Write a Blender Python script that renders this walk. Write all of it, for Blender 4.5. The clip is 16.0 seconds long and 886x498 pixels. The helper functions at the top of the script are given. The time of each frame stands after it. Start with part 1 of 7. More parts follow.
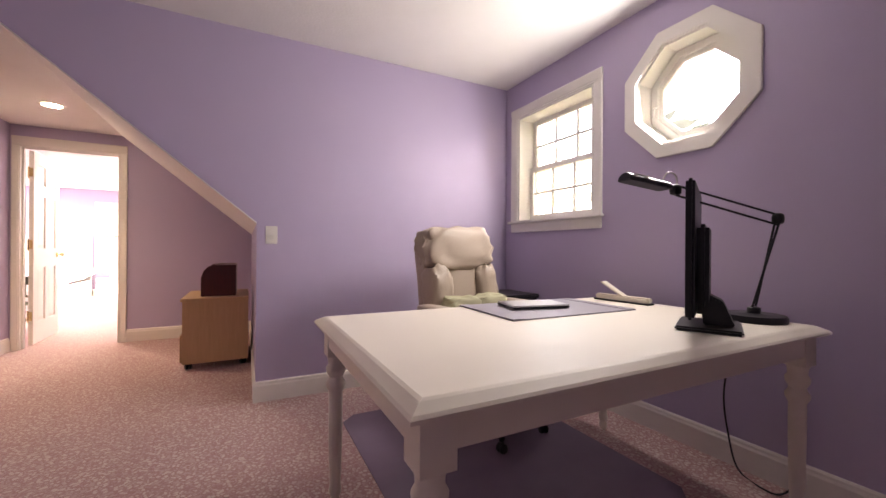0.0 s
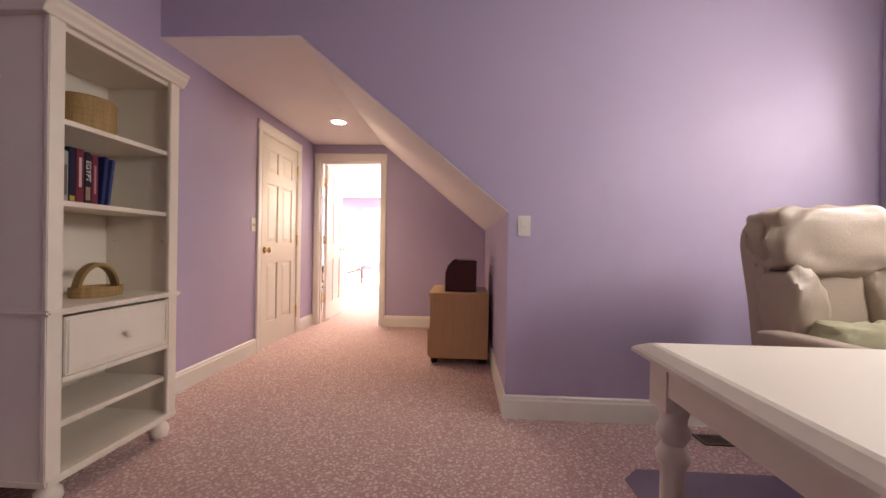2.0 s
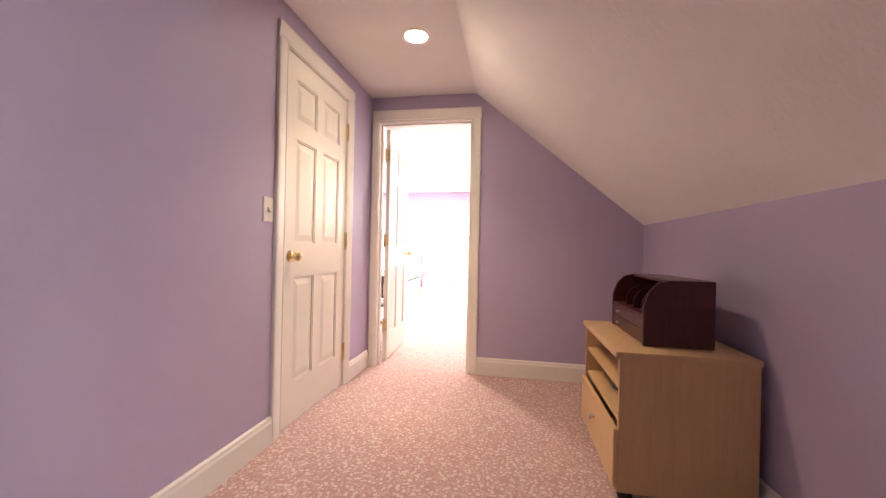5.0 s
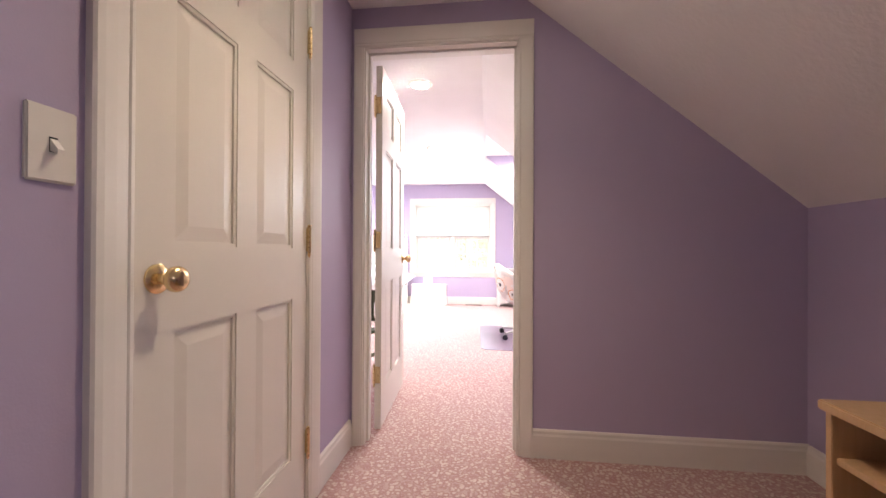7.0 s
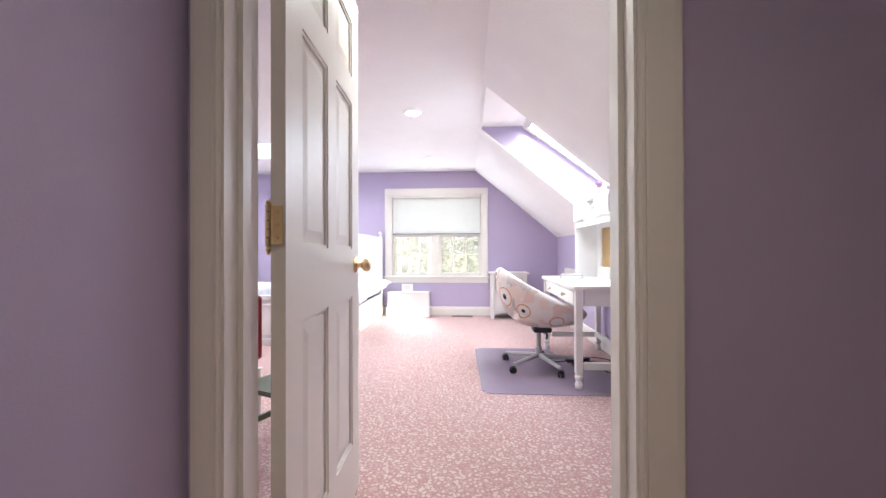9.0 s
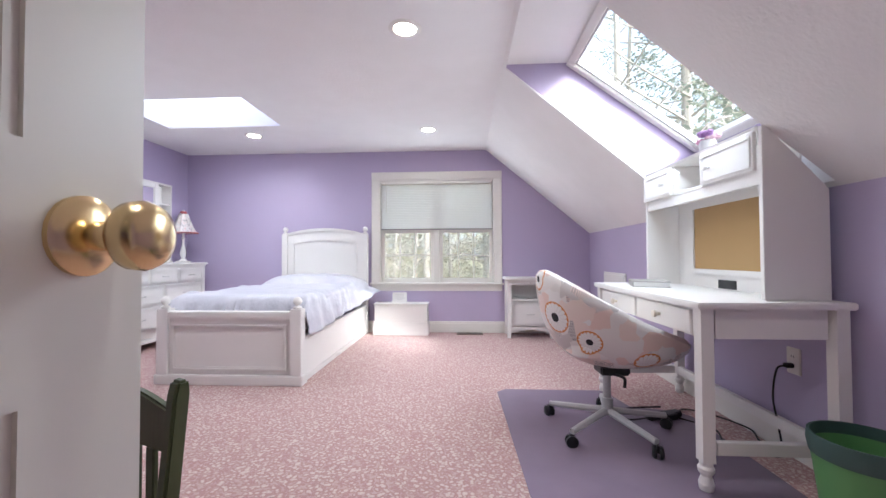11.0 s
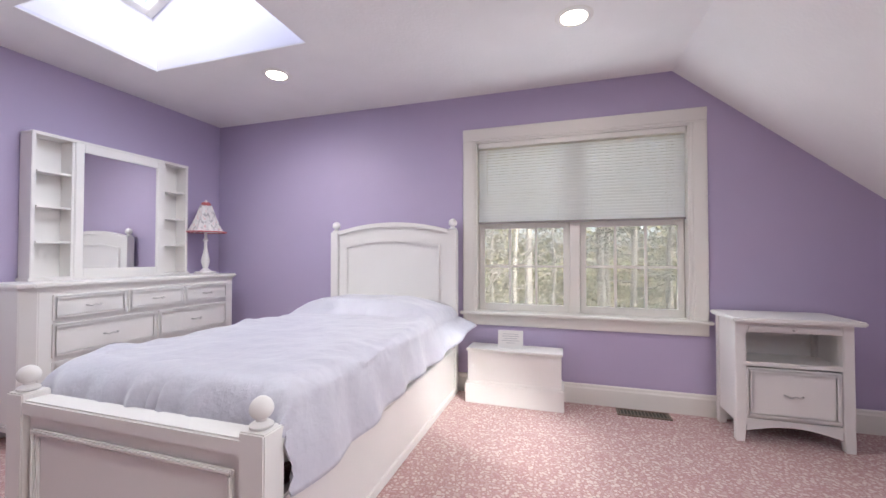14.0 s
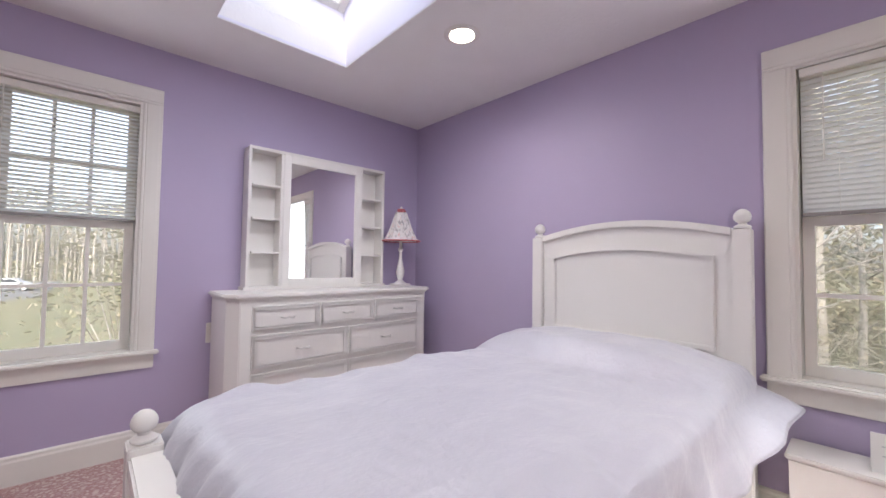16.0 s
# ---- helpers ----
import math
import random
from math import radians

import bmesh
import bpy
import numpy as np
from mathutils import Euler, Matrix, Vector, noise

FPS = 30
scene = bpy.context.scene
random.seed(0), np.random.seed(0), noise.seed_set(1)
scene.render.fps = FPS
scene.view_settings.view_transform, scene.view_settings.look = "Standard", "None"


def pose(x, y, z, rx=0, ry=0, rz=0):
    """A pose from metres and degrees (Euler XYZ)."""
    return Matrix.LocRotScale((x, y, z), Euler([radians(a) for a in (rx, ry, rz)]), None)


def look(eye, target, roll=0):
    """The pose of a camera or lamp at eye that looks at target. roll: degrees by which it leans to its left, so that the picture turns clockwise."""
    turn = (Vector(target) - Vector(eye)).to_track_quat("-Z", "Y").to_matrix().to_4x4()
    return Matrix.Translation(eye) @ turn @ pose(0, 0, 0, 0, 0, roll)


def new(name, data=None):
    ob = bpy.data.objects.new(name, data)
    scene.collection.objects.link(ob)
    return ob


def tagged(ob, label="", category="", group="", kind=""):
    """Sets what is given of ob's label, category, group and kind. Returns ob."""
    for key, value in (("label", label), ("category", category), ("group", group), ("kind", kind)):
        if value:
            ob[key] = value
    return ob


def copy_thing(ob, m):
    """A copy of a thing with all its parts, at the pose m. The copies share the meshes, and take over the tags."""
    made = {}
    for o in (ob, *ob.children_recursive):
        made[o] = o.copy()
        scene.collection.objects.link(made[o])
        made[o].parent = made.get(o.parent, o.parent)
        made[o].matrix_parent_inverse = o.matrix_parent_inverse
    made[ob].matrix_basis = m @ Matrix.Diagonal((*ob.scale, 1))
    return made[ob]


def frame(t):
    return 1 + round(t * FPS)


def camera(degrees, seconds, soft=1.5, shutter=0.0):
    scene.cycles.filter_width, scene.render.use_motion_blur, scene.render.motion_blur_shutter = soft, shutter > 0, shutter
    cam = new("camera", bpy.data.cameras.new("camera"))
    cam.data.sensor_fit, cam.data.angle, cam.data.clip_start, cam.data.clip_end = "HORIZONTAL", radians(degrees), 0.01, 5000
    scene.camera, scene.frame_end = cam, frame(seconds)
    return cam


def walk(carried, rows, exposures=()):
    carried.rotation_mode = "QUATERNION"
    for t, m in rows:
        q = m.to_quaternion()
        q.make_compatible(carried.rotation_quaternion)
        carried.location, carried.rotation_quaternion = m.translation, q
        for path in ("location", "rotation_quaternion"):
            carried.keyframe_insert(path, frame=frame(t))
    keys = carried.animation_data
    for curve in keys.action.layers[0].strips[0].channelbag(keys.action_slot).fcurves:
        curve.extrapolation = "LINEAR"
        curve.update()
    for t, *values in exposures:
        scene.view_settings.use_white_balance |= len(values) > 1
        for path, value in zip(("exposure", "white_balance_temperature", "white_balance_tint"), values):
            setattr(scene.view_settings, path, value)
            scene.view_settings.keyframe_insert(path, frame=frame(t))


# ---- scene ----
cam = camera(97.9, 16.0)
PATH = [
    (0, (0.055, 0.347, 1.027), (0.966, 2.127, 1.028), 0.4),
    (0.5, (0.078, 0.437, 1.026), (0.717, 2.333, 1.024), 0.65),
    (1, (0.042, 0.557, 1.022), (0.407, 2.523, 1.015), 0.9),
    (1.5, (-0.045, 0.737, 1.005), (0.04, 2.735, 0.997), 0.9),
    (2, (-0.137, 0.942, 0.985), (-0.243, 2.94, 0.975), 1.0),
    (2.5, (-0.251, 1.2, 0.968), (-0.487, 3.186, 0.965), 1.1),
    (3, (-0.395, 1.455, 0.958), (-0.698, 3.431, 0.96), 1.2),
    (3.5, (-0.545, 1.714, 0.956), (-0.86, 3.688, 0.966), 1.2),
    (4, (-0.642, 1.999, 0.966), (-0.967, 3.972, 0.974), 1.4),
    (4.2, (-0.667, 2.115, 0.98), (-1.017, 4.084, 0.98), 1.3),
    (6.5, (-1.228, 3.432, 0.984), (-1.548, 5.406, 0.992), 0.6),
    (7, (-1.307, 3.724, 0.99), (-1.536, 5.711, 0.999), 0.3),
    (7.5, (-1.38, 4.024, 0.978), (-1.541, 6.017, 0.994), 0.4),
    (8, (-1.417, 4.297, 0.984), (-1.549, 6.292, 0.991), 0.2),
    (8.5, (-1.436, 4.616, 0.992), (-1.566, 6.611, 1.005), 0.1),
    (9, (-1.462, 4.922, 0.985), (-1.593, 6.918, 0.998), -0.2),
    (9.2, (-1.468, 5.036, 0.986), (-1.602, 7.031, 0.999), 0.0),
    (11.3, (-1.632, 6.319, 0.91), (-1.732, 8.316, 0.954), -0.3),
    (11.5, (-1.637, 6.417, 0.93), (-1.73, 8.415, 0.968), -0.3),
    (12, (-1.653, 6.755, 0.956), (-1.752, 8.752, 0.996), -0.3),
    (12.5, (-1.703, 7.086, 0.977), (-1.794, 9.084, 1.013), -0.4),
    (13, (-1.756, 7.42, 1.0), (-1.928, 9.412, 1.04), -0.4),
    (13.5, (-1.908, 7.751, 1.013), (-2.293, 9.713, 1.055), -0.2),
    (14, (-2.039, 8.038, 1.011), (-2.633, 9.947, 1.048), -0.0),
    (14.5, (-2.199, 8.299, 1.015), (-2.981, 10.139, 1.06), 0.1),
    (15, (-2.392, 8.498, 0.988), (-3.398, 10.226, 1.047), 0.1),
    (15.5, (-2.486, 8.652, 1.0), (-3.726, 10.219, 1.064), 0.2),
    (16, (-2.476, 8.774, 1.043), (-3.951, 10.122, 1.118), 0.8),
]
EXPOSURES = [(0, 4.6, 7500, 16), (1.3, 4.35, 7500, 16), (2.5, 4.8, 7600, 14), (4, 4.95, 7400, 13), (6.5, 4.1, 6500, 11), (7.5, 3.8, 6200, 8), (8.2, 3.55, 6000, 5), (9, 3.3, 5800, 3), (11.3, 2.5, 5700, 3), (13, 2.33, 5900, 6), (14, 2.25, 6000, 8), (15, 2.15, 6200, 10), (16, 2.0, 6200, 10)]
walk(cam, [(t, look(eye, target, roll)) for t, eye, target, roll in PATH], EXPOSURES)

# ---- world, sun, lamps ----
SUN_ELEV, SUN_AZ = radians(32), radians(138)  # azimuth clockwise from +y
world = bpy.data.worlds.new("sky")
scene.world = world
world.use_nodes = True
wn = world.node_tree.nodes
sky = wn.new("ShaderNodeTexSky")
sky.sky_type = 'NISHITA'
sky.sun_disc = False
sky.sun_elevation = SUN_ELEV
sky.sun_rotation = SUN_AZ
sky.air_density, sky.dust_density, sky.ozone_density = 0.8, 4.0, 0.4
wn["Background"].inputs[1].default_value = 0.15
pale = wn.new("ShaderNodeHueSaturation")  # a whitish, thinly clouded sky
pale.inputs["Saturation"].default_value = 0.5
world.node_tree.links.new(sky.outputs[0], pale.inputs["Color"])
world.node_tree.links.new(pale.outputs[0], wn["Background"].inputs[0])
sun = new("sun", bpy.data.lights.new("sun", "SUN"))
sun.data.energy, sun.data.angle, sun.data.color = 1.1, radians(6), (1, 0.96, 0.90)
sd = Vector((math.sin(SUN_AZ) * math.cos(SUN_ELEV), math.cos(SUN_AZ) * math.cos(SUN_ELEV), math.sin(SUN_ELEV)))
sun.matrix_world = look(sd * 40, (0, 0, 0))


def down_lamp(x, y, z, watts, colour, radius=0.06, angle=150):
    lamp = new("ceiling_lamp_light", bpy.data.lights.new("ceiling_lamp_light", "SPOT"))
    lamp.data.energy, lamp.data.color, lamp.data.shadow_soft_size = watts, colour, radius
    lamp.data.spot_size, lamp.data.spot_blend = radians(angle), 0.9
    lamp.location = (x, y, z)


def window_lamp(eye, target, w, h, watts, colour):
    lamp = new("window_light", bpy.data.lights.new("window_light", "AREA"))
    lamp.data.shape, lamp.data.size, lamp.data.size_y = "RECTANGLE", w, h
    lamp.data.energy, lamp.data.color = watts, colour
    lamp.matrix_world = look(eye, target)


# heights and lines of the plan
OFF_X0, OFF_X1, OFF_Y0, OFF_Y1, OFF_Z = -2.0, 2.155, -1.6, 3.2, 2.467
COR_Z, COR_X1, KNEE_Z, COR_Y1 = 2.225, 0.12, 1.19, 5.63
COR_SX = -1.135
BED_X0, BED_X1, BED_Y0, BED_Y1, BED_Z = -5.135, -0.116, 5.75, 10.88, 2.225
BED_SX, BED_KNEE = -1.35, 1.195
SKYLIGHT_Y0, SKYLIGHT_Y1 = 7.78, 8.81
WARM, DAY = (1.0, 0.77, 0.55), (0.93, 0.95, 1.0)
LAMPS_BED = [(-1.81, 6.55), (-1.95, 8.33), (-1.98, 10.08), (-3.866, 8.28), (-3.86, 10.15)]
LAMP_COR = (-1.409, 4.76)
down_lamp(LAMP_COR[0], LAMP_COR[1], COR_Z - 0.01, 4.6, WARM, 0.06, 110)
for lx, ly in LAMPS_BED:
    down_lamp(lx, ly, BED_Z - 0.01, 8.0, (1.0, 0.94, 0.86), 0.06, 165)
# daylight in the openings
window_lamp((OFF_X1 - 0.03, 1.607, 1.90), (0.5, 1.9, 1.6), 0.5, 0.5, 1.2, DAY)
window_lamp((OFF_X1 - 0.03, 2.625, 1.70), (0.4, 2.3, 1.4), 0.75, 0.8, 0.25, DAY)
window_lamp((-0.75, 8.295, 1.695), (-1.39, 8.295, 0.927), 0.9, 0.95, 2.6, DAY)
window_lamp((-0.50, 8.295, 1.895), (-1.09, 8.295, 1.09), 0.8, 0.85, 0.6, DAY)
window_lamp((-4.0, 9.535, 2.215), (-3.98, 9.535, 1.2), 1.05, 0.62, 2.2, DAY)
window_lamp((-4.05, 9.535, 2.78), (-4.0, 9.535, 2.0), 0.8, 0.55, 1.2, DAY)
window_lamp((-1.96, BED_Y1 - 0.03, 1.24), (-1.96, 9.0, 1.15), 1.3, 1.2, 1.8, DAY)
window_lamp((BED_X0 + 0.03, 8.67, 1.24), (-3.0, 8.67, 1.15), 0.5, 1.3, 0.8, DAY)

# ---- materials ----
def material(name, colour, rough=0.5, metal=0.0, spec=0.5):
    m = bpy.data.materials.new(name)
    m.use_nodes = True
    b = m.node_tree.nodes["Principled BSDF"]
    b.inputs["Base Color"].default_value = (*colour, 1)
    b.inputs["Roughness"].default_value = rough
    b.inputs["Metallic"].default_value = metal
    b.inputs["Specular IOR Level"].default_value = spec
    return m


def node(m, kind, **values):
    n = m.node_tree.nodes.new(kind)
    for k, v in values.items():
        n.inputs[k].default_value = v
    return n


def link(m, a, b):
    m.node_tree.links.new(a, b)


def bsdf(m):
    return m.node_tree.nodes["Principled BSDF"]


def mix(m, fac, a, b, mode="MIX"):
    n = m.node_tree.nodes.new("ShaderNodeMix")
    n.data_type, n.blend_type = "RGBA", mode
    for sock, v in ((n.inputs[0], fac), (n.inputs[6], a), (n.inputs[7], b)):
        if hasattr(v, "is_linked"):
            link(m, v, sock)
        elif isinstance(v, (int, float)):
            sock.default_value = v
        else:
            sock.default_value = (*v, 1)
    return n.outputs[2]


def calc(m, op, a, b=0.0, c=0.0):
    n = m.node_tree.nodes.new("ShaderNodeMath")
    n.operation = op
    for sock, v in zip(n.inputs, (a, b, c)):
        if hasattr(v, "is_linked"):
            link(m, v, sock)
        else:
            sock.default_value = v
    return n.outputs[0]


def ramp(m, fac, stops):
    n = m.node_tree.nodes.new("ShaderNodeValToRGB")
    e = n.color_ramp.elements
    while len(e) < len(stops):
        e.new(0.5)
    for el, (p, c) in zip(e, stops):
        el.position, el.color = p, (*c, 1)
    link(m, fac, n.inputs[0])
    return n.outputs[0]


def coords(m, kind="Object", scale=(1, 1, 1)):
    t = m.node_tree.nodes.new("ShaderNodeTexCoord")
    g = node(m, "ShaderNodeMapping", Scale=scale)
    link(m, t.outputs[kind], g.inputs[0])
    return g.outputs[0]


def noise_of(m, vec, scale, detail=3.0, rough=0.5):
    n = node(m, "ShaderNodeTexNoise", Scale=scale, Detail=detail, Roughness=rough)
    link(m, vec, n.inputs["Vector"])
    return n.outputs["Fac"]


def bump(m, height, strength=0.2, distance=0.002):
    n = node(m, "ShaderNodeBump", Strength=strength, Distance=distance)
    link(m, height, n.inputs["Height"])
    link(m, n.outputs[0], bsdf(m).inputs["Normal"])


def painted(name, colour, rough=0.5, grain=180.0, strength=0.15, vary=0.06, spec=0.4):
    """Paint with faint roller grain and slow unevenness."""
    m = material(name, colour, rough, 0, spec)
    v = coords(m)
    slow = noise_of(m, v, 1.7, 4.0)
    fine = noise_of(m, v, grain, 2.0)
    lo, hi = [tuple(min(1, c * k) for c in colour) for k in (1 - vary, 1 + vary)]
    link(m, mix(m, slow, lo, hi), bsdf(m).inputs["Base Color"])
    link(m, calc(m, "MULTIPLY_ADD", slow, 0.05, rough - 0.025), bsdf(m).inputs["Roughness"])
    bump(m, fine, strength, 0.0015)
    return m


def wooden(name, light, dark, rough=0.45, axis=2, scale=9.0):
    m = material(name, light, rough)
    s = [scale * 3] * 3
    s[axis] = scale * 0.22
    v = coords(m, "Object", tuple(s))
    g = noise_of(m, v, 2.2, 6.0, 0.62)
    fine = noise_of(m, v, 14.0, 3.0)
    link(m, mix(m, fine, ramp(m, g, [(0.3, dark), (0.62, light)]), light), bsdf(m).inputs["Base Color"])
    bump(m, fine, 0.12, 0.001)
    return m


WALL = painted("lavender_paint", (0.475, 0.405, 0.57), 0.55, 220.0, 0.18, 0.04, 0.35)
WHITE = painted("white_trim_paint", (0.78, 0.75, 0.70), 0.37, 90.0, 0.06, 0.03)
DOORPAINT = painted("white_door_paint", (0.78, 0.74, 0.67), 0.36, 70.0, 0.06, 0.03)
FURN = painted("white_lacquer", (0.80, 0.77, 0.74), 0.38, 60.0, 0.05, 0.04)
CREAM = painted("cream_lacquer", (0.78, 0.71, 0.61), 0.37, 60.0, 0.05, 0.04)
DESKPAINT = painted("glossy_cream_desk_paint", (0.80, 0.73, 0.63), 0.48, 25.0, 0.05, 0.04, 0.35)
WELL = painted("skylight_well_paint", (0.76, 0.74, 0.82), 0.6, 200.0, 0.12, 0.03)

CEIL = material("textured_ceiling_paint", (0.80, 0.775, 0.755), 0.85, 0, 0.2)
cv = coords(CEIL)
swirl = node(CEIL, "ShaderNodeTexVoronoi", Scale=4.5)
warp = node(CEIL, "ShaderNodeTexNoise", Scale=3.0, Detail=3.0)
link(CEIL, cv, warp.inputs["Vector"])
link(CEIL, mix(CEIL, 0.35, cv, warp.outputs["Color"]), swirl.inputs["Vector"])
blotch = noise_of(CEIL, cv, 5.0, 5.0)
link(CEIL, mix(CEIL, blotch, (0.82, 0.80, 0.78), (0.88, 0.86, 0.845)), bsdf(CEIL).inputs["Base Color"])
bump(CEIL, calc(CEIL, "ADD", calc(CEIL, "MULTIPLY", swirl.outputs["Distance"], 1.0), noise_of(CEIL, cv, 60.0, 4.0)), 0.26, 0.008)

CARPET = material("leopard_pattern_carpet", (0.5, 0.3, 0.28), 0.95, 0, 0.1)
kv = coords(CARPET)
wob = node(CARPET, "ShaderNodeTexNoise", Scale=22.0, Detail=2.0)
link(CARPET, kv, wob.inputs["Vector"])
kd = mix(CARPET, 0.035, kv, wob.outputs["Color"])
spots = node(CARPET, "ShaderNodeTexVoronoi", Scale=50.0, Randomness=0.9)
link(CARPET, kd, spots.inputs["Vector"])
tuft = noise_of(CARPET, kv, 380.0, 2.0)
ragged = calc(CARPET, "MULTIPLY_ADD", calc(CARPET, "SUBTRACT", noise_of(CARPET, kv, 90.0, 2.0), 0.5), 0.26, spots.outputs["Distance"])
ring = ramp(CARPET, ragged, [(0.22, (0.74, 0.63, 0.58)), (0.36, (0.67, 0.54, 0.50)), (0.46, (0.46, 0.255, 0.24)), (0.62, (0.44, 0.235, 0.225)), (0.78, (0.58, 0.41, 0.385))])
broken = calc(CARPET, "GREATER_THAN", noise_of(CARPET, kv, 40.0, 2.0), 0.57)
pile = mix(CARPET, calc(CARPET, "MULTIPLY", broken, 0.3), ring, (0.60, 0.43, 0.40))
worn = noise_of(CARPET, kv, 1.3, 3.0)
pile = mix(CARPET, calc(CARPET, "MULTIPLY", worn, 0.25), pile, (0.56, 0.40, 0.375))
link(CARPET, mix(CARPET, calc(CARPET, "MULTIPLY", tuft, 0.3), pile, (0.34, 0.21, 0.195)), bsdf(CARPET).inputs["Base Color"])
bsdf(CARPET).inputs["Sheen Weight"].default_value = 0.2
bump(CARPET, calc(CARPET, "ADD", tuft, calc(CARPET, "MULTIPLY", ragged, -0.8)), 0.5, 0.006)

BRASS = material("polished_brass", (0.78, 0.60, 0.33), 0.22, 1.0)
STEEL = material("brushed_nickel", (0.62, 0.60, 0.58), 0.3, 1.0)
GREYMETAL = painted("grey_painted_metal", (0.48, 0.47, 0.47), 0.4, 80.0, 0.05, 0.03)
BLACK = painted("black_plastic", (0.012, 0.012, 0.014), 0.35, 200.0, 0.1, 0.1)
CORD = material("black_rubber_cord", (0.012, 0.012, 0.012), 0.6)
DARKHOLE = material("dark_hole_brown", (0.05, 0.045, 0.035), 0.5)
PLASTIC = material("ivory_switch_plastic", (0.78, 0.75, 0.70), 0.35)
GLASS = material("window_glass", (1, 1, 1), 0.0)
bsdf(GLASS).inputs["Transmission Weight"].default_value = 1.0
bsdf(GLASS).inputs["IOR"].default_value = 1.02
MIRROR = material("mirror_silver", (0.92, 0.93, 0.93), 0.01, 1.0)
BULB = material("lit_bulb", (1, 1, 1))
bsdf(BULB).inputs["Emission Color"].default_value = (1.0, 0.86, 0.66, 1)
bsdf(BULB).inputs["Emission Strength"].default_value = 6.0
MAPLE = wooden("maple_veneer", (0.62, 0.41, 0.22), (0.50, 0.31, 0.15), 0.4)
MAHOGANY = wooden("dark_red_mahogany", (0.075, 0.014, 0.012), (0.035, 0.007, 0.006), 0.3)


# ---- building blocks ----
def box(bm, x0, x1, y0, y1, z0, z1):
    vs = [bm.verts.new(p) for p in ((x0, y0, z0), (x1, y0, z0), (x1, y1, z0), (x0, y1, z0), (x0, y0, z1), (x1, y0, z1), (x1, y1, z1), (x0, y1, z1))]
    for f in ((0, 3, 2, 1), (4, 5, 6, 7), (0, 1, 5, 4), (1, 2, 6, 5), (2, 3, 7, 6), (3, 0, 4, 7)):
        bm.faces.new([vs[i] for i in f])
    return bm


def boxed(*args):
    return box(bmesh.new(), *args)


AXES = {"x": lambda u, v, a: (a, u, v), "y": lambda u, v, a: (u, a, v), "z": lambda u, v, a: (u, v, a)}


def prism(bm, outline, axis, a, b):
    """A polygon in the plane across axis, pulled from a to b."""
    lo = [bm.verts.new(AXES[axis](u, v, a)) for u, v in outline]
    hi = [bm.verts.new(AXES[axis](u, v, b)) for u, v in outline]
    bm.faces.new(lo[::-1])
    bm.faces.new(hi)
    n = len(lo)
    for i in range(n):
        bm.faces.new((lo[i], lo[(i + 1) % n], hi[(i + 1) % n], hi[i]))
    return bm


def frustum(bm, x0, x1, z0, z1, ya, yb, inset):
    """A raised field: a rectangle at ya that narrows by inset to yb."""
    lo = [bm.verts.new(p) for p in ((x0, ya, z0), (x1, ya, z0), (x1, ya, z1), (x0, ya, z1))]
    i = inset
    hi = [bm.verts.new(p) for p in ((x0 + i, yb, z0 + i), (x1 - i, yb, z0 + i), (x1 - i, yb, z1 - i), (x0 + i, yb, z1 - i))]
    bm.faces.new(hi)
    bm.faces.new(lo[::-1])
    for k in range(4):
        bm.faces.new((lo[k], lo[(k + 1) % 4], hi[(k + 1) % 4], hi[k]))
    return bm


def lathe(bm, profile, at=(0, 0, 0), n=20, axis="z"):
    """A turned shape from (radius, height) pairs."""
    rings = []
    for r, h in profile:
        ringv = []
        for k in range(n):
            a = 2 * math.pi * k / n
            u, v = r * math.cos(a), r * math.sin(a)
            p = {"z": (u, v, h), "y": (u, h, v), "x": (h, u, v)}[axis]
            ringv.append(bm.verts.new((at[0] + p[0], at[1] + p[1], at[2] + p[2])))
        rings.append(ringv)
    for a, b in zip(rings, rings[1:]):
        for k in range(n):
            bm.faces.new((a[k], a[(k + 1) % n], b[(k + 1) % n], b[k]))
    bm.faces.new(rings[0][::-1])
    bm.faces.new(rings[-1])
    return bm


def tube(bm, points, radius, n=8):
    """A round rod or cable along points; radius may be one number or one for each point."""
    pts = [Vector(p) for p in points]
    rad = radius if isinstance(radius, (list, tuple)) else [radius] * len(pts)
    rings, side = [], None
    for i, p in enumerate(pts):
        d = (pts[min(i + 1, len(pts) - 1)] - pts[max(i - 1, 0)]).normalized()
        if side is None:
            side = d.orthogonal().normalized()
        side = (side - d * side.dot(d)).normalized()
        up = d.cross(side)
        rings.append([bm.verts.new(p + rad[i] * (side * math.cos(2 * math.pi * k / n) + up * math.sin(2 * math.pi * k / n))) for k in range(n)])
    for a, b in zip(rings, rings[1:]):
        for k in range(n):
            bm.faces.new((a[k], a[(k + 1) % n], b[(k + 1) % n], b[k]))
    bm.faces.new(rings[0][::-1])
    bm.faces.new(rings[-1])
    return bm


def curve_points(points, steps=8):
    """Points along a smooth line through the given ones."""
    p = [Vector(q) for q in points]
    p = [p[0] * 2 - p[1]] + p + [p[-1] * 2 - p[-2]]
    out = []
    for i in range(1, len(p) - 2):
        for k in range(steps):
            t = k / steps
            out.append(0.5 * (2 * p[i] + (p[i + 1] - p[i - 1]) * t + (2 * p[i - 1] - 5 * p[i] + 4 * p[i + 1] - p[i + 2]) * t * t + (3 * p[i] - p[i - 1] - 3 * p[i + 1] + p[i + 2]) * t ** 3))
    return out + [p[-2]]


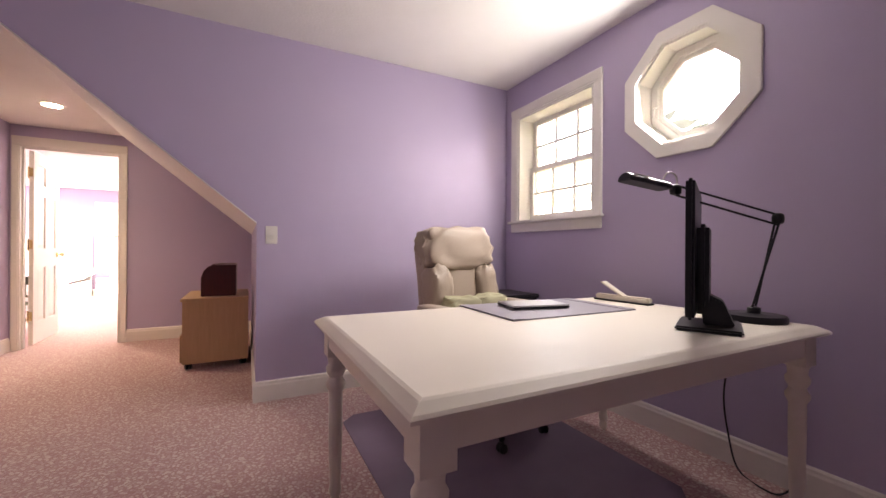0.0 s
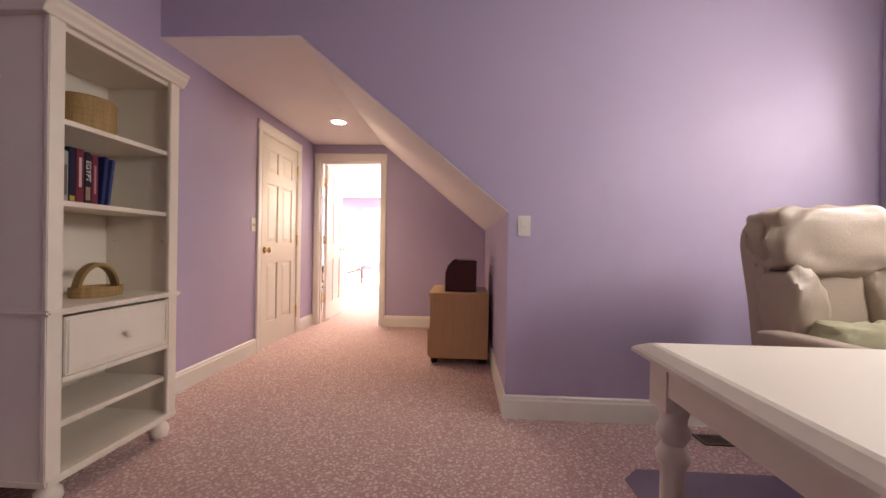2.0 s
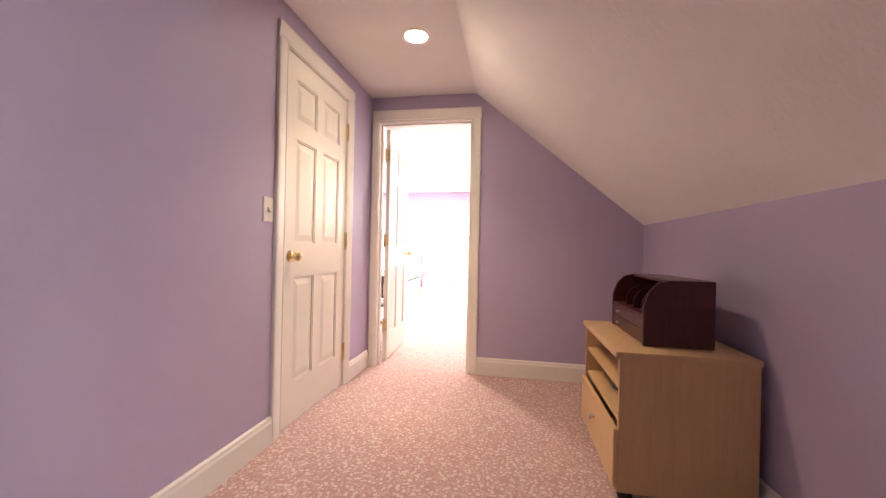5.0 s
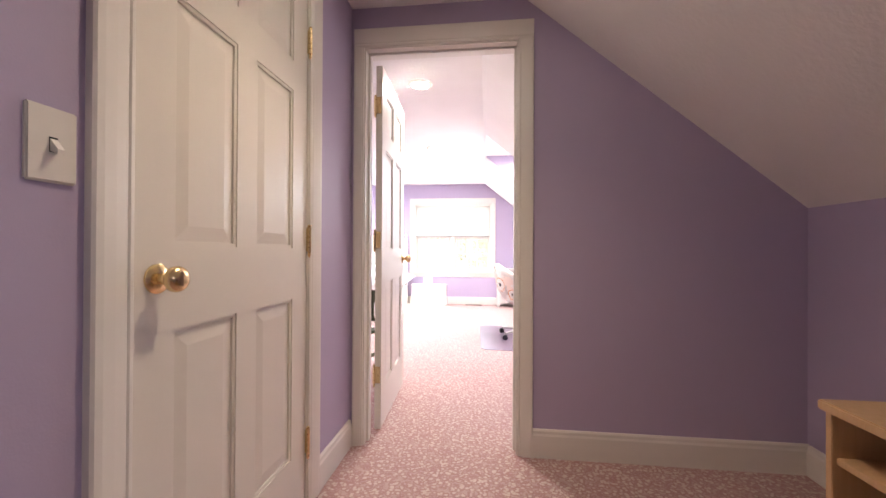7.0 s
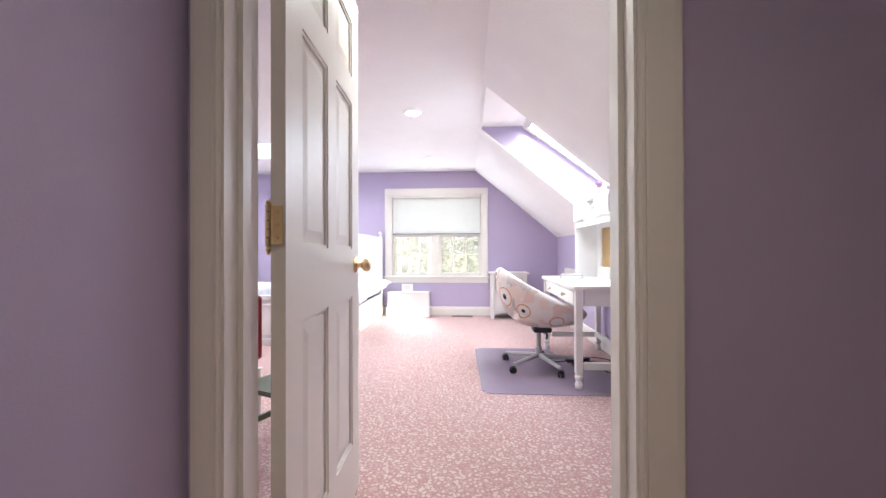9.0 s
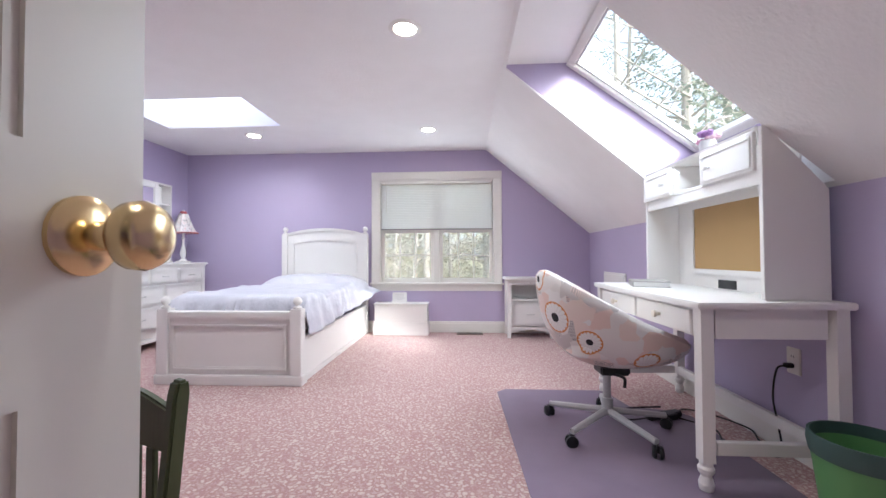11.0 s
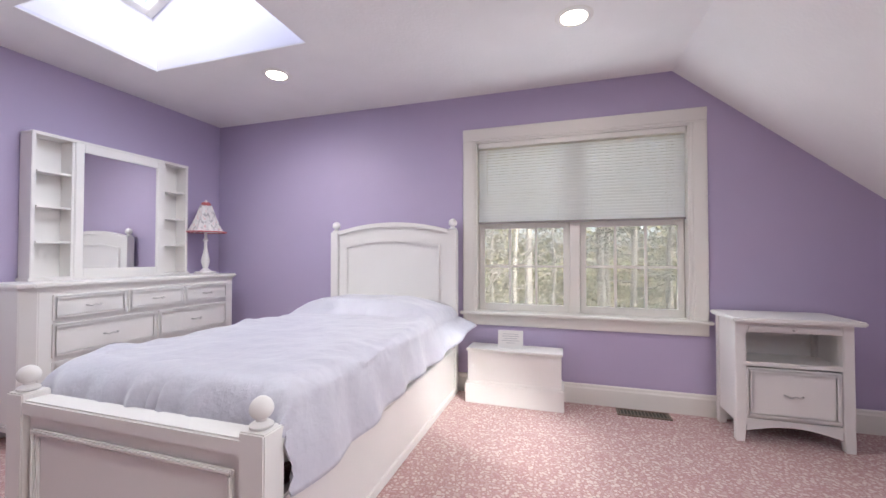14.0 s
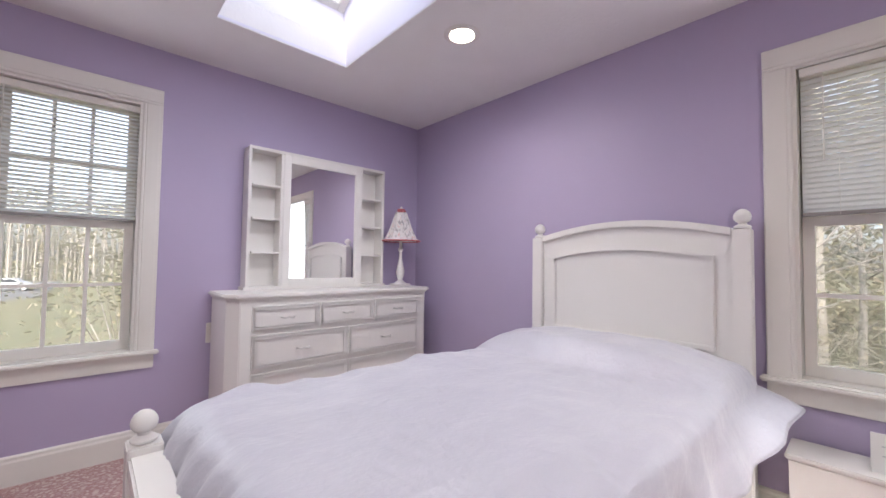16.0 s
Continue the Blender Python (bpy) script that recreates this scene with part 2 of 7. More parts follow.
def cushion(bm, c, half, e=0.45, n=28, m=16, lump=0.0, seed=0.0):
    """A soft block: a rounded box with slight unevenness."""
    def pw(v):
        return math.copysign(abs(v) ** e, v)
    rows = []
    for j in range(m + 1):
        b = -math.pi / 2 + math.pi * j / m
        row = []
        for i in range(n):
            a = 2 * math.pi * i / n
            d = Vector((pw(math.cos(b)) * pw(math.cos(a)), pw(math.cos(b)) * pw(math.sin(a)), pw(math.sin(b))))
            k = 1 + lump * noise.noise(d * 2.5 + Vector((seed, seed * 2, 0)))
            row.append(bm.verts.new((c[0] + half[0] * d.x * k, c[1] + half[1] * d.y * k, c[2] + half[2] * d.z * k)))
        rows.append(row)
    for a, b in zip(rows, rows[1:]):
        for i in range(n):
            bm.faces.new((a[i], a[(i + 1) % n], b[(i + 1) % n], b[i]))
    bmesh.ops.remove_doubles(bm, verts=bm.verts, dist=1e-5)
    return bm


def part(name, bm, mat, parent=None, label="", bevel=0.0, smooth=False, at=None):
    """Links a bmesh as one mesh object, under a thing or a part."""
    bmesh.ops.recalc_face_normals(bm, faces=bm.faces)
    if bevel:
        sharp = [e for e in bm.edges if len(e.link_faces) == 2 and e.calc_face_angle(0) > 0.5]
        bmesh.ops.bevel(bm, geom=sharp, offset=bevel, segments=2, affect="EDGES", clamp_overlap=True)
    me = bpy.data.meshes.new(name)
    bm.to_mesh(me)
    bm.free()
    if smooth:
        me.shade_smooth()
        me.set_sharp_from_angle(angle=radians(40))
    me.materials.append(mat)
    ob = new(name, me)
    if parent:
        ob.parent = parent
    if at is not None:
        ob.matrix_basis = at
    if label:
        ob["label"] = label
    return ob


def again(ob, parent, m):
    """One more of a part, on the same mesh."""
    o = new(ob.name.split(".")[0], ob.data)
    o.parent = parent
    o.matrix_basis = m
    return o


def thing(name, label, category, m=None, group="", kind=""):
    e = new(name)
    e.empty_display_size = 0.1
    if m is not None:
        e.matrix_basis = m
    return tagged(e, label, category, group, kind)


def structure(name, bm, mat, label="", bevel=0.0):
    return tagged(part(name, bm, mat, bevel=bevel), label, "", "", "structure")


def wall_with_holes(axis, a, b, u0, u1, z0, z1, holes):
    """A wall across axis from a to b, from u0 to u1, with rectangular holes (u0, u1, z0, z1)."""
    bm = bmesh.new()
    cuts = sorted({u0, u1, *[h[0] for h in holes], *[h[1] for h in holes]})
    for c0, c1 in zip(cuts, cuts[1:]):
        mid = (c0 + c1) / 2
        zs = [z0]
        for h in sorted((h for h in holes if h[0] < mid < h[1]), key=lambda h: h[2]):
            zs += [h[2], h[3]]
        zs.append(z1)
        for lo, hi in zip(zs[::2], zs[1::2]):
            if hi - lo > 1e-4:
                if axis == "x":
                    box(bm, a, b, c0, c1, lo, hi)
                else:
                    box(bm, c0, c1, a, b, lo, hi)
    bmesh.ops.remove_doubles(bm, verts=bm.verts, dist=1e-5)
    return bm


# ---- the shell of the rooms ----
structure("floor", boxed(-5.4, 2.5, -1.8, 11.1, -0.2, 0.0), CARPET, "pink and cream leopard-patterned wall-to-wall carpet")

# office
WIN_A = (2.22, 3.03, 1.272, 2.162)          # y0, y1, z0, z1 of the opening
OCT_Y, OCT_Z, OCT_R = 1.607, 1.911, 0.285  # middle and half width of the octagonal opening
T = 0.18
bm = wall_with_holes("x", OFF_X1, OFF_X1 + T, OFF_Y0, OFF_Y1, 0, OFF_Z, [WIN_A, (OCT_Y - OCT_R, OCT_Y + OCT_R, OCT_Z - OCT_R, OCT_Z + OCT_R)])
cut = OCT_R * (1 - math.tan(math.pi / 8))
for sy in (-1, 1):
    for sz in (-1, 1):
        cy, cz = OCT_Y + sy * OCT_R, OCT_Z + sz * OCT_R
        prism(bm, [(cy, cz), (cy - sy * cut, cz), (cy, cz - sz * cut)], "x", OFF_X1, OFF_X1 + T)
structure("wall_office_east", bm, WALL, "lavender painted wall with a window and an octagonal window")
structure("wall_west", boxed(OFF_X0 - T, OFF_X0, OFF_Y0, 4.39, 0, OFF_Z), WALL, "lavender painted wall")
structure("wall_office_south", boxed(OFF_X0 - T, OFF_X1 + T, OFF_Y0 - T, OFF_Y0, 0, OFF_Z), WALL, "lavender painted wall")
structure("wall_office_north", prism(bmesh.new(), [(OFF_X0, COR_Z + 0.01), (COR_SX, COR_Z + 0.01), (COR_X1, KNEE_Z + 0.01), (COR_X1, 0), (OFF_X1, 0), (OFF_X1, OFF_Z), (OFF_X0, OFF_Z)], "y", OFF_Y1, OFF_Y1 + 0.12), WALL, "lavender painted wall stepped round the passage")
structure("ceiling_office", boxed(OFF_X0 - T, OFF_X1 + T, OFF_Y0 - T, OFF_Y1 + 0.12, OFF_Z, OFF_Z + 0.15), CEIL, "white swirl-textured plaster ceiling")

# passage
CD0, CD1, CDZ = 4.39, 5.165, 2.035  # closet door opening
structure("wall_west_passage", wall_with_holes("x", OFF_X0 - T, OFF_X0, 4.39, COR_Y1, 0, OFF_Z, [(CD0, CD1, 0, CDZ)]), WALL, "lavender painted wall round a closed closet door")
structure("wall_closet_back", boxed(OFF_X0 - 0.7, OFF_X0 - T, 4.2, 4.3, 0, 2.4), WALL, "lavender painted closet wall")
structure("wall_knee", boxed(COR_X1, COR_X1 + 0.12, OFF_Y1 + 0.12, COR_Y1, 0, KNEE_Z + 0.05), WALL, "low lavender painted knee wall")
structure("ceiling_passage", boxed(OFF_X0, COR_SX, OFF_Y1 + 0.003, COR_Y1, COR_Z, COR_Z + 0.12), CEIL, "white textured plaster ceiling")
structure("ceiling_passage_slope", prism(bmesh.new(), [(COR_SX, COR_Z), (COR_X1, KNEE_Z), (COR_X1 + 0.12, KNEE_Z + 0.05), (COR_X1 + 0.12, KNEE_Z + 0.2), (COR_SX, COR_Z + 0.2)], "y", OFF_Y1 + 0.003, COR_Y1), CEIL, "white textured sloping plaster ceiling")

# wall between passage and bedroom
DO0, DO1, DOZ = -1.942, -1.150, 2.035  # rough opening of the bedroom door
structure("wall_bedroom_south", wall_with_holes("y", COR_Y1, BED_Y0, BED_X0 - T, 0.4, 0, 2.4, [(DO0, DO1, 0, DOZ)]), WALL, "lavender painted wall with a doorway")

# bedroom
WIN_N = (-2.67, -1.25, 0.60, 1.875)  # x0, x1, z0, z1
WIN_W = (8.41, 8.965, 0.55, 1.905)    # y0, y1, z0, z1
structure("wall_bedroom_north", wall_with_holes("y", BED_Y1, BED_Y1 + T, BED_X0 - T, 0.4, 0, 2.4, [WIN_N]), WALL, "lavender painted gable wall with a double window")
structure("wall_bedroom_west", wall_with_holes("x", BED_X0 - T, BED_X0, BED_Y0, BED_Y1, 0, 2.4, [WIN_W]), WALL, "lavender painted wall with a window")
structure("wall_bedroom_knee", boxed(BED_X1, BED_X1 + 0.12, BED_Y0, BED_Y1, 0, BED_KNEE + 0.05), WALL, "low lavender painted knee wall")


def slope_z(x):
    return BED_Z + (x - BED_SX) * (BED_KNEE - BED_Z) / (BED_X1 - BED_SX)


SK = (-4.585, -3.43, 9.187, 9.882)  # ceiling skylight opening x0, x1, y0, y1
bm = bmesh.new()
for x0, x1, y0, y1 in ((BED_X0, SK[0], BED_Y0, BED_Y1), (SK[1], BED_SX, BED_Y0, BED_Y1), (SK[0], SK[1], BED_Y0, SK[2]), (SK[0], SK[1], SK[3], BED_Y1)):
    box(bm, x0, x1, y0, y1, BED_Z, BED_Z + 0.15)
bmesh.ops.remove_doubles(bm, verts=bm.verts, dist=1e-5)
structure("ceiling_bedroom", bm, CEIL, "white textured plaster ceiling with a skylight opening")
SKX0, SKX1 = -1.325, -0.14  # slope skylight opening


def slope_slab(bm, x0, x1, y0, y1):
    prism(bm, [(x0, slope_z(x0)), (x1, slope_z(x1)), (x1, slope_z(x1) + 0.2), (x0, slope_z(x0) + 0.2)], "y", y0, y1)


bm = bmesh.new()
slope_slab(bm, BED_SX, BED_X1 + 0.1, BED_Y0, SKYLIGHT_Y0)
slope_slab(bm, BED_SX, BED_X1 + 0.1, SKYLIGHT_Y1, BED_Y1)
slope_slab(bm, BED_SX, SKX0, SKYLIGHT_Y0, SKYLIGHT_Y1)
slope_slab(bm, SKX1, BED_X1 + 0.1, SKYLIGHT_Y0, SKYLIGHT_Y1)
structure("ceiling_bedroom_slope", bm, CEIL, "white textured sloping plaster ceiling with a skylight opening")
GX0, GX1 = -0.91, -0.07  # glass of the slope skylight


def glass_z(x):
    return 2.235 - 0.735 * (x - GX0)


bm = bmesh.new()
side = [(SKX0 - 0.02, slope_z(SKX0) + 0.03), (SKX1, slope_z(SKX1) + 0.02), (GX1, glass_z(GX1)), (GX0, glass_z(GX0)), (SKX0 - 0.02, glass_z(GX0))]
prism(bm, side, "y", SKYLIGHT_Y0 - 0.03, SKYLIGHT_Y0 + 0.002)
prism(bm, side, "y", SKYLIGHT_Y1 - 0.002, SKYLIGHT_Y1 + 0.03)
prism(bm, [(SKX1, slope_z(SKX1) + 0.004), (SKX1 + 0.03, slope_z(SKX1) + 0.004), (GX1 + 0.03, glass_z(GX1)), (GX1, glass_z(GX1))], "y", SKYLIGHT_Y0 + 0.002, SKYLIGHT_Y1 - 0.002)
structure("skylight_well_slope", bm, WALL, "lavender painted skylight shaft")
structure("skylight_soffit", boxed(SKX0 - 0.05, GX0, SKYLIGHT_Y0 + 0.002, SKYLIGHT_Y1 - 0.002, glass_z(GX0), glass_z(GX0) + 0.03), CEIL, "white plaster soffit at the skylight's head")
# shaft of the ceiling skylight, under the west roof
def west_roof_z(x):
    return 2.60 + 0.55 * (x + 4.64)


bm = bmesh.new()
for y0, y1 in ((SK[2] - 0.03, SK[2] + 0.002), (SK[3] - 0.002, SK[3] + 0.03)):
    prism(bm, [(SK[0] - 0.06, BED_Z + 0.006), (SK[1] + 0.03, BED_Z + 0.006), (SK[1] + 0.03, west_roof_z(SK[1])), (SK[0] - 0.06, west_roof_z(SK[0] - 0.06))], "y", y0, y1)
prism(bm, [(SK[0] - 0.03, BED_Z + 0.006), (SK[0] + 0.002, BED_Z + 0.006), (SK[0] - 0.05, west_roof_z(SK[0] - 0.05)), (SK[0] - 0.08, west_roof_z(SK[0] - 0.08))], "y", SK[2], SK[3])
box(bm, SK[1] - 0.002, SK[1] + 0.03, SK[2], SK[3], BED_Z + 0.006, west_roof_z(SK[1]))
structure("skylight_well_ceiling", bm, WELL, "pale painted skylight shaft")
# roofs that close the place above
bm = bmesh.new()
box(bm, OFF_X0 - 0.5, OFF_X1 + 0.5, OFF_Y0 - 0.5, OFF_Y1 + 0.3, OFF_Z + 0.2, OFF_Z + 0.3)
structure("roof_office", bm, DARKHOLE, "dark roof")


# ---- trim ----
BASE_H, BASE_T = 0.135, 0.016


def baseboard(axis, at, u0, u1, out):
    """A baseboard with a moulded top along a wall face; out is the side that faces the room."""
    prof = [(0, 0), (BASE_T, 0), (BASE_T, BASE_H - 0.03), (BASE_T * 0.75, BASE_H - 0.02), (BASE_T * 0.7, BASE_H - 0.008), (BASE_T * 0.3, BASE_H), (0, BASE_H)]
    bm = bmesh.new()
    prism(bm, [(at + out * p, z) for p, z in prof], axis, u0, u1)
    structure("baseboard", bm, WHITE, "white painted moulded baseboard")


baseboard("x", OFF_Y1, COR_X1 - BASE_T, OFF_X1, -1)
baseboard("y", OFF_X1, OFF_Y0, OFF_Y1 - BASE_T, -1)
baseboard("y", OFF_X0, OFF_Y0, 4.315, 1)
baseboard("y", OFF_X0, 5.24, 5.614, 1)
baseboard("y", COR_X1, OFF_Y1, COR_Y1 - BASE_T, -1)
baseboard("x", COR_Y1, -1.09, COR_X1, -1)
baseboard("x", OFF_Y0, OFF_X0 + BASE_T, OFF_X1 - BASE_T, 1)
baseboard("x", BED_Y1, BED_X0, BED_X1, -1)
baseboard("y", BED_X0, BED_Y0, BED_Y1 - BASE_T, 1)
baseboard("y", BED_X1, BED_Y0, BED_Y1 - BASE_T, -1)
baseboard("x", BED_Y0, BED_X0 + BASE_T, -1.99, 1)
baseboard("x", BED_Y0, -1.07, BED_X1 - BASE_T, 1)


def casing_strip(bm, u0, u1, z0, z1, upright, flip=1, depth=0.017):
    """A door or window casing board with a bead along its inner edge, in front of y = 0."""
    prof = [(0, 0.006), (0.05, 0.010), (0.13, 0.011), (0.17, 0.008), (0.22, 0.011), (0.5, 0.015), (0.78, 0.018), (0.94, 0.018), (1.0, 0.014)]
    k = depth / 0.017
    if upright:
        outline = [(u0 + (u1 - u0) * (f if flip < 0 else 1 - f), -d * k) for f, d in prof]
        prism(bm, outline + [(outline[-1][0], 0), (outline[0][0], 0)], "z", z0, z1)
    else:
        outline = [(-d * k, z0 + (z1 - z0) * f) for f, d in prof]
        prism(bm, outline + [(0, z1), (0, z0)], "x", u0, u1)
    bmesh.ops.recalc_face_normals(bm, faces=bm.faces)
    return bm


def door_leaf(w, h, t, parent, at):
    """A six-panel door leaf: x from the hinge, y from -t to 0."""
    bm = bmesh.new()
    s, mu = 0.105, 0.09
    rows = ((0.22, 0.80), (0.985, 1.555), (1.66, h - 0.12))
    box(bm, 0, s, -t, 0, 0, h)
    box(bm, w - s, w, -t, 0, 0, h)
    box(bm, w / 2 - mu / 2, w / 2 + mu / 2, -t, 0, 0, h)
    zs = [0.0] + [v for r in rows for v in r] + [h]
    xs = ((s, w / 2 - mu / 2), (w / 2 + mu / 2, w - s))
    for x0, x1 in xs:
        for z0, z1 in zip(zs[::2], zs[1::2]):
            box(bm, x0, x1, -t, 0, z0, z1)
    bmesh.ops.remove_doubles(bm, verts=bm.verts, dist=1e-5)
    leaf = part("leaf", bm, DOORPAINT, parent, "white painted six-panel leaf", at=at)
    for x0, x1 in xs:
        for z0, z1 in rows:
            bm = boxed(x0, x1, -t / 2 - 0.007, -t / 2 + 0.007, z0, z1)
            for ya, yb in ((-t / 2 - 0.007, -t + 0.005), (-t / 2 + 0.007, -0.005)):
                frustum(bm, x0 + 0.012, x1 - 0.012, z0 + 0.012, z1 - 0.012, ya, yb, 0.036)
            for yy, d in ((-t, 1), (0, -1)):
                o = 0.010
                for a0, a1, b0, b1 in ((x0, x0 + o, z0, z1), (x1 - o, x1, z0, z1), (x0 + o, x1 - o, z0, z0 + o), (x0 + o, x1 - o, z1 - o, z1)):
                    box(bm, a0, a1, min(yy + d * 0.004, yy + d * 0.012), max(yy + d * 0.004, yy + d * 0.012), b0, b1)
            part("panel", bm, DOORPAINT, leaf)
    return leaf


def door_knob(parent, x, z, t, mat):
    bm = bmesh.new()
    for y, d in ((-t, -1), (0, 1)):
        lathe(bm, [(0.032, y), (0.032, y + d * 0.004), (0.026, y + d * 0.009), (0.012, y + d * 0.012), (0.011, y + d * 0.026), (0.018, y + d * 0.031), (0.027, y + d * 0.040), (0.028, y + d * 0.050), (0.024, y + d * 0.058), (0.014, y + d * 0.063)], (x, 0, z), 24, "y")
    part("knob", bm, mat, parent, "polished brass knob", smooth=True)
    part("latch_plate", boxed(x + 0.045, x + 0.062, -t * 0.8, -t * 0.2, z - 0.03, z + 0.03), mat, parent)


def hinge(parent, m):
    bm = boxed(0.002, 0.034, -0.002, 0.0015, -0.045, 0.045)
    for k in range(5):
        z = -0.05 + 0.02 * k
        lathe(bm, [(0.0045, z), (0.0075, z + 0.001), (0.0075, z + 0.019), (0.0045, z + 0.02)], (0, 0, 0), 12)
    lathe(bm, [(0.0045, -0.05), (0.007, -0.056), (0.004, -0.066), (0.001, -0.07)], (0, 0, 0), 12)
    lathe(bm, [(0.003, 0.05), (0.007, 0.053), (0.003, 0.058)], (0, 0, 0), 10)
    for z in (-0.03, 0, 0.03):
        lathe(bm, [(0.004, -0.0025), (0.003, -0.0035)], (0.022, 0, z), 8, "y")
    part("hinge", bm, BRASS, parent, "brass butt hinge", at=m)


# bedroom door, standing open
d1 = thing("door_1", "white six-panel door standing open into the bedroom", "door", kind="structure")
J0, J1 = -1.928, -1.166
for n, args in (("jamb", (DO0, J0, COR_Y1, BED_Y0, 0, 2.03)), ("jamb", (J1, DO1, COR_Y1, BED_Y0, 0, 2.03)), ("head_jamb", (DO0, DO1, COR_Y1, BED_Y0, 2.015, DOZ)),
                ("door_stop", (J0, J0 + 0.011, 5.675, 5.705, 0, 2.015)), ("door_stop", (J1 - 0.011, J1, 5.675, 5.705, 0, 2.015)), ("door_stop", (J0 + 0.011, J1 - 0.011, 5.675, 5.705, 2.004, 2.015))):
    part(n, boxed(*args), WHITE, d1)
for face, at in (("front", pose(0, COR_Y1, 0)), ("back", Matrix.Translation((2 * -1.5375, BED_Y0, 0)) @ pose(0, 0, 0, 0, 0, 180))):
    bm = casing_strip(bmesh.new(), -1.985, -1.934, 0, 2.022, True, 1)
    part("casing", bm, WHITE, d1, at=at)
    bm = casing_strip(bmesh.new(), -1.161 if face == "front" else -1.135, -1.088, 0, 2.022, True, -1)
    part("casing", bm, WHITE, d1, at=at)
    bm = casing_strip(bmesh.new(), -1.985, -1.088, 2.022, 2.113, False)
    part("casing", bm, WHITE, d1, at=at)
swing = pose(-1.919, 5.788, 0.012, 0, 0, 93.0)
leaf1 = door_leaf(0.725, 1.995, 0.035, d1, swing)
door_knob(leaf1, 0.665, 0.92, 0.035, BRASS)
for hz in (0.308, 1.048, 1.787):
    hinge(d1, pose(-1.9225, 5.7845, hz))

# closet door, shut
d2 = thing("door_2", "shut white six-panel closet door with a brass knob", "door", kind="structure")
west = pose(OFF_X0, 0, 0, 0, 0, 90)  # local x runs along +y, local -y faces the room
for args in ((CD0, CD0 + 0.014, 0.0, T, 0, 2.02), (CD1 - 0.014, CD1, 0.0, T, 0, 2.02), (CD0, CD1, 0.0, T, 2.02, CDZ)):
    part("jamb", boxed(*args), WHITE, d2, at=west)
part("casing", casing_strip(bmesh.new(), 4.315, 4.4045, 0, 2.025, True, 1), WHITE, d2, at=west)
part("casing", casing_strip(bmesh.new(), 5.154, 5.24, 0, 2.025, True, -1), WHITE, d2, at=west)
part("casing", casing_strip(bmesh.new(), 4.315, 5.24, 2.025, 2.113, False), WHITE, d2, at=west)
leaf2 = door_leaf(0.741, 2.0, 0.035, d2, west @ pose(4.407, 0.040, 0.012))
door_knob(leaf2, 0.062, 0.915, 0.035, BRASS)
for hz in (0.25, 1.03, 1.80):
    hinge(d2, west @ pose(5.151, -0.006, hz, 0, 0, 90))


# ---- windows ----
# pale, mostly transparent grey that paints haze over the view outside
HAZE = material("view_haze", (0.62, 0.62, 0.60), 0.8)
sw = coords(HAZE)
link(HAZE, calc(HAZE, "MULTIPLY_ADD", noise_of(HAZE, sw, 3.0, 3.0), 0.10, 0.13), bsdf(HAZE).inputs["Alpha"])


def sash(name, parent, x0, x1, z0, z1, y, cols, rows, bottom=0.05):
    s = 0.038
    ob = part(name, boxed(x0, x0 + s, y, y + 0.03, z0, z1), WHITE, parent, bevel=0.002)
    part("sash_stile", boxed(x1 - s, x1, y, y + 0.03, z0, z1), WHITE, ob, bevel=0.002)
    part("sash_rail", boxed(x0 + s, x1 - s, y, y + 0.03, z0, z0 + bottom), WHITE, ob, bevel=0.002)
    part("sash_rail", boxed(x0 + s, x1 - s, y, y + 0.03, z1 - s, z1), WHITE, ob, bevel=0.002)
    gx0, gx1, gz0, gz1 = x0 + s, x1 - s, z0 + bottom, z1 - s
    for i in range(1, cols):
        c = gx0 + (gx1 - gx0) * i / cols
        part("muntin", boxed(c - 0.008, c + 0.008, y + 0.005, y + 0.025, gz0, gz1), WHITE, ob)
    for j in range(1, rows):
        c = gz0 + (gz1 - gz0) * j / rows
        part("muntin", boxed(gx0, gx1, y + 0.006, y + 0.024, c - 0.008, c + 0.008), WHITE, ob)
    g = part("pane", boxed(gx0, gx1, y + 0.0135, y + 0.0165, gz0, gz1), GLASS, ob, "clear glass")
    g.visible_shadow = False
    return ob


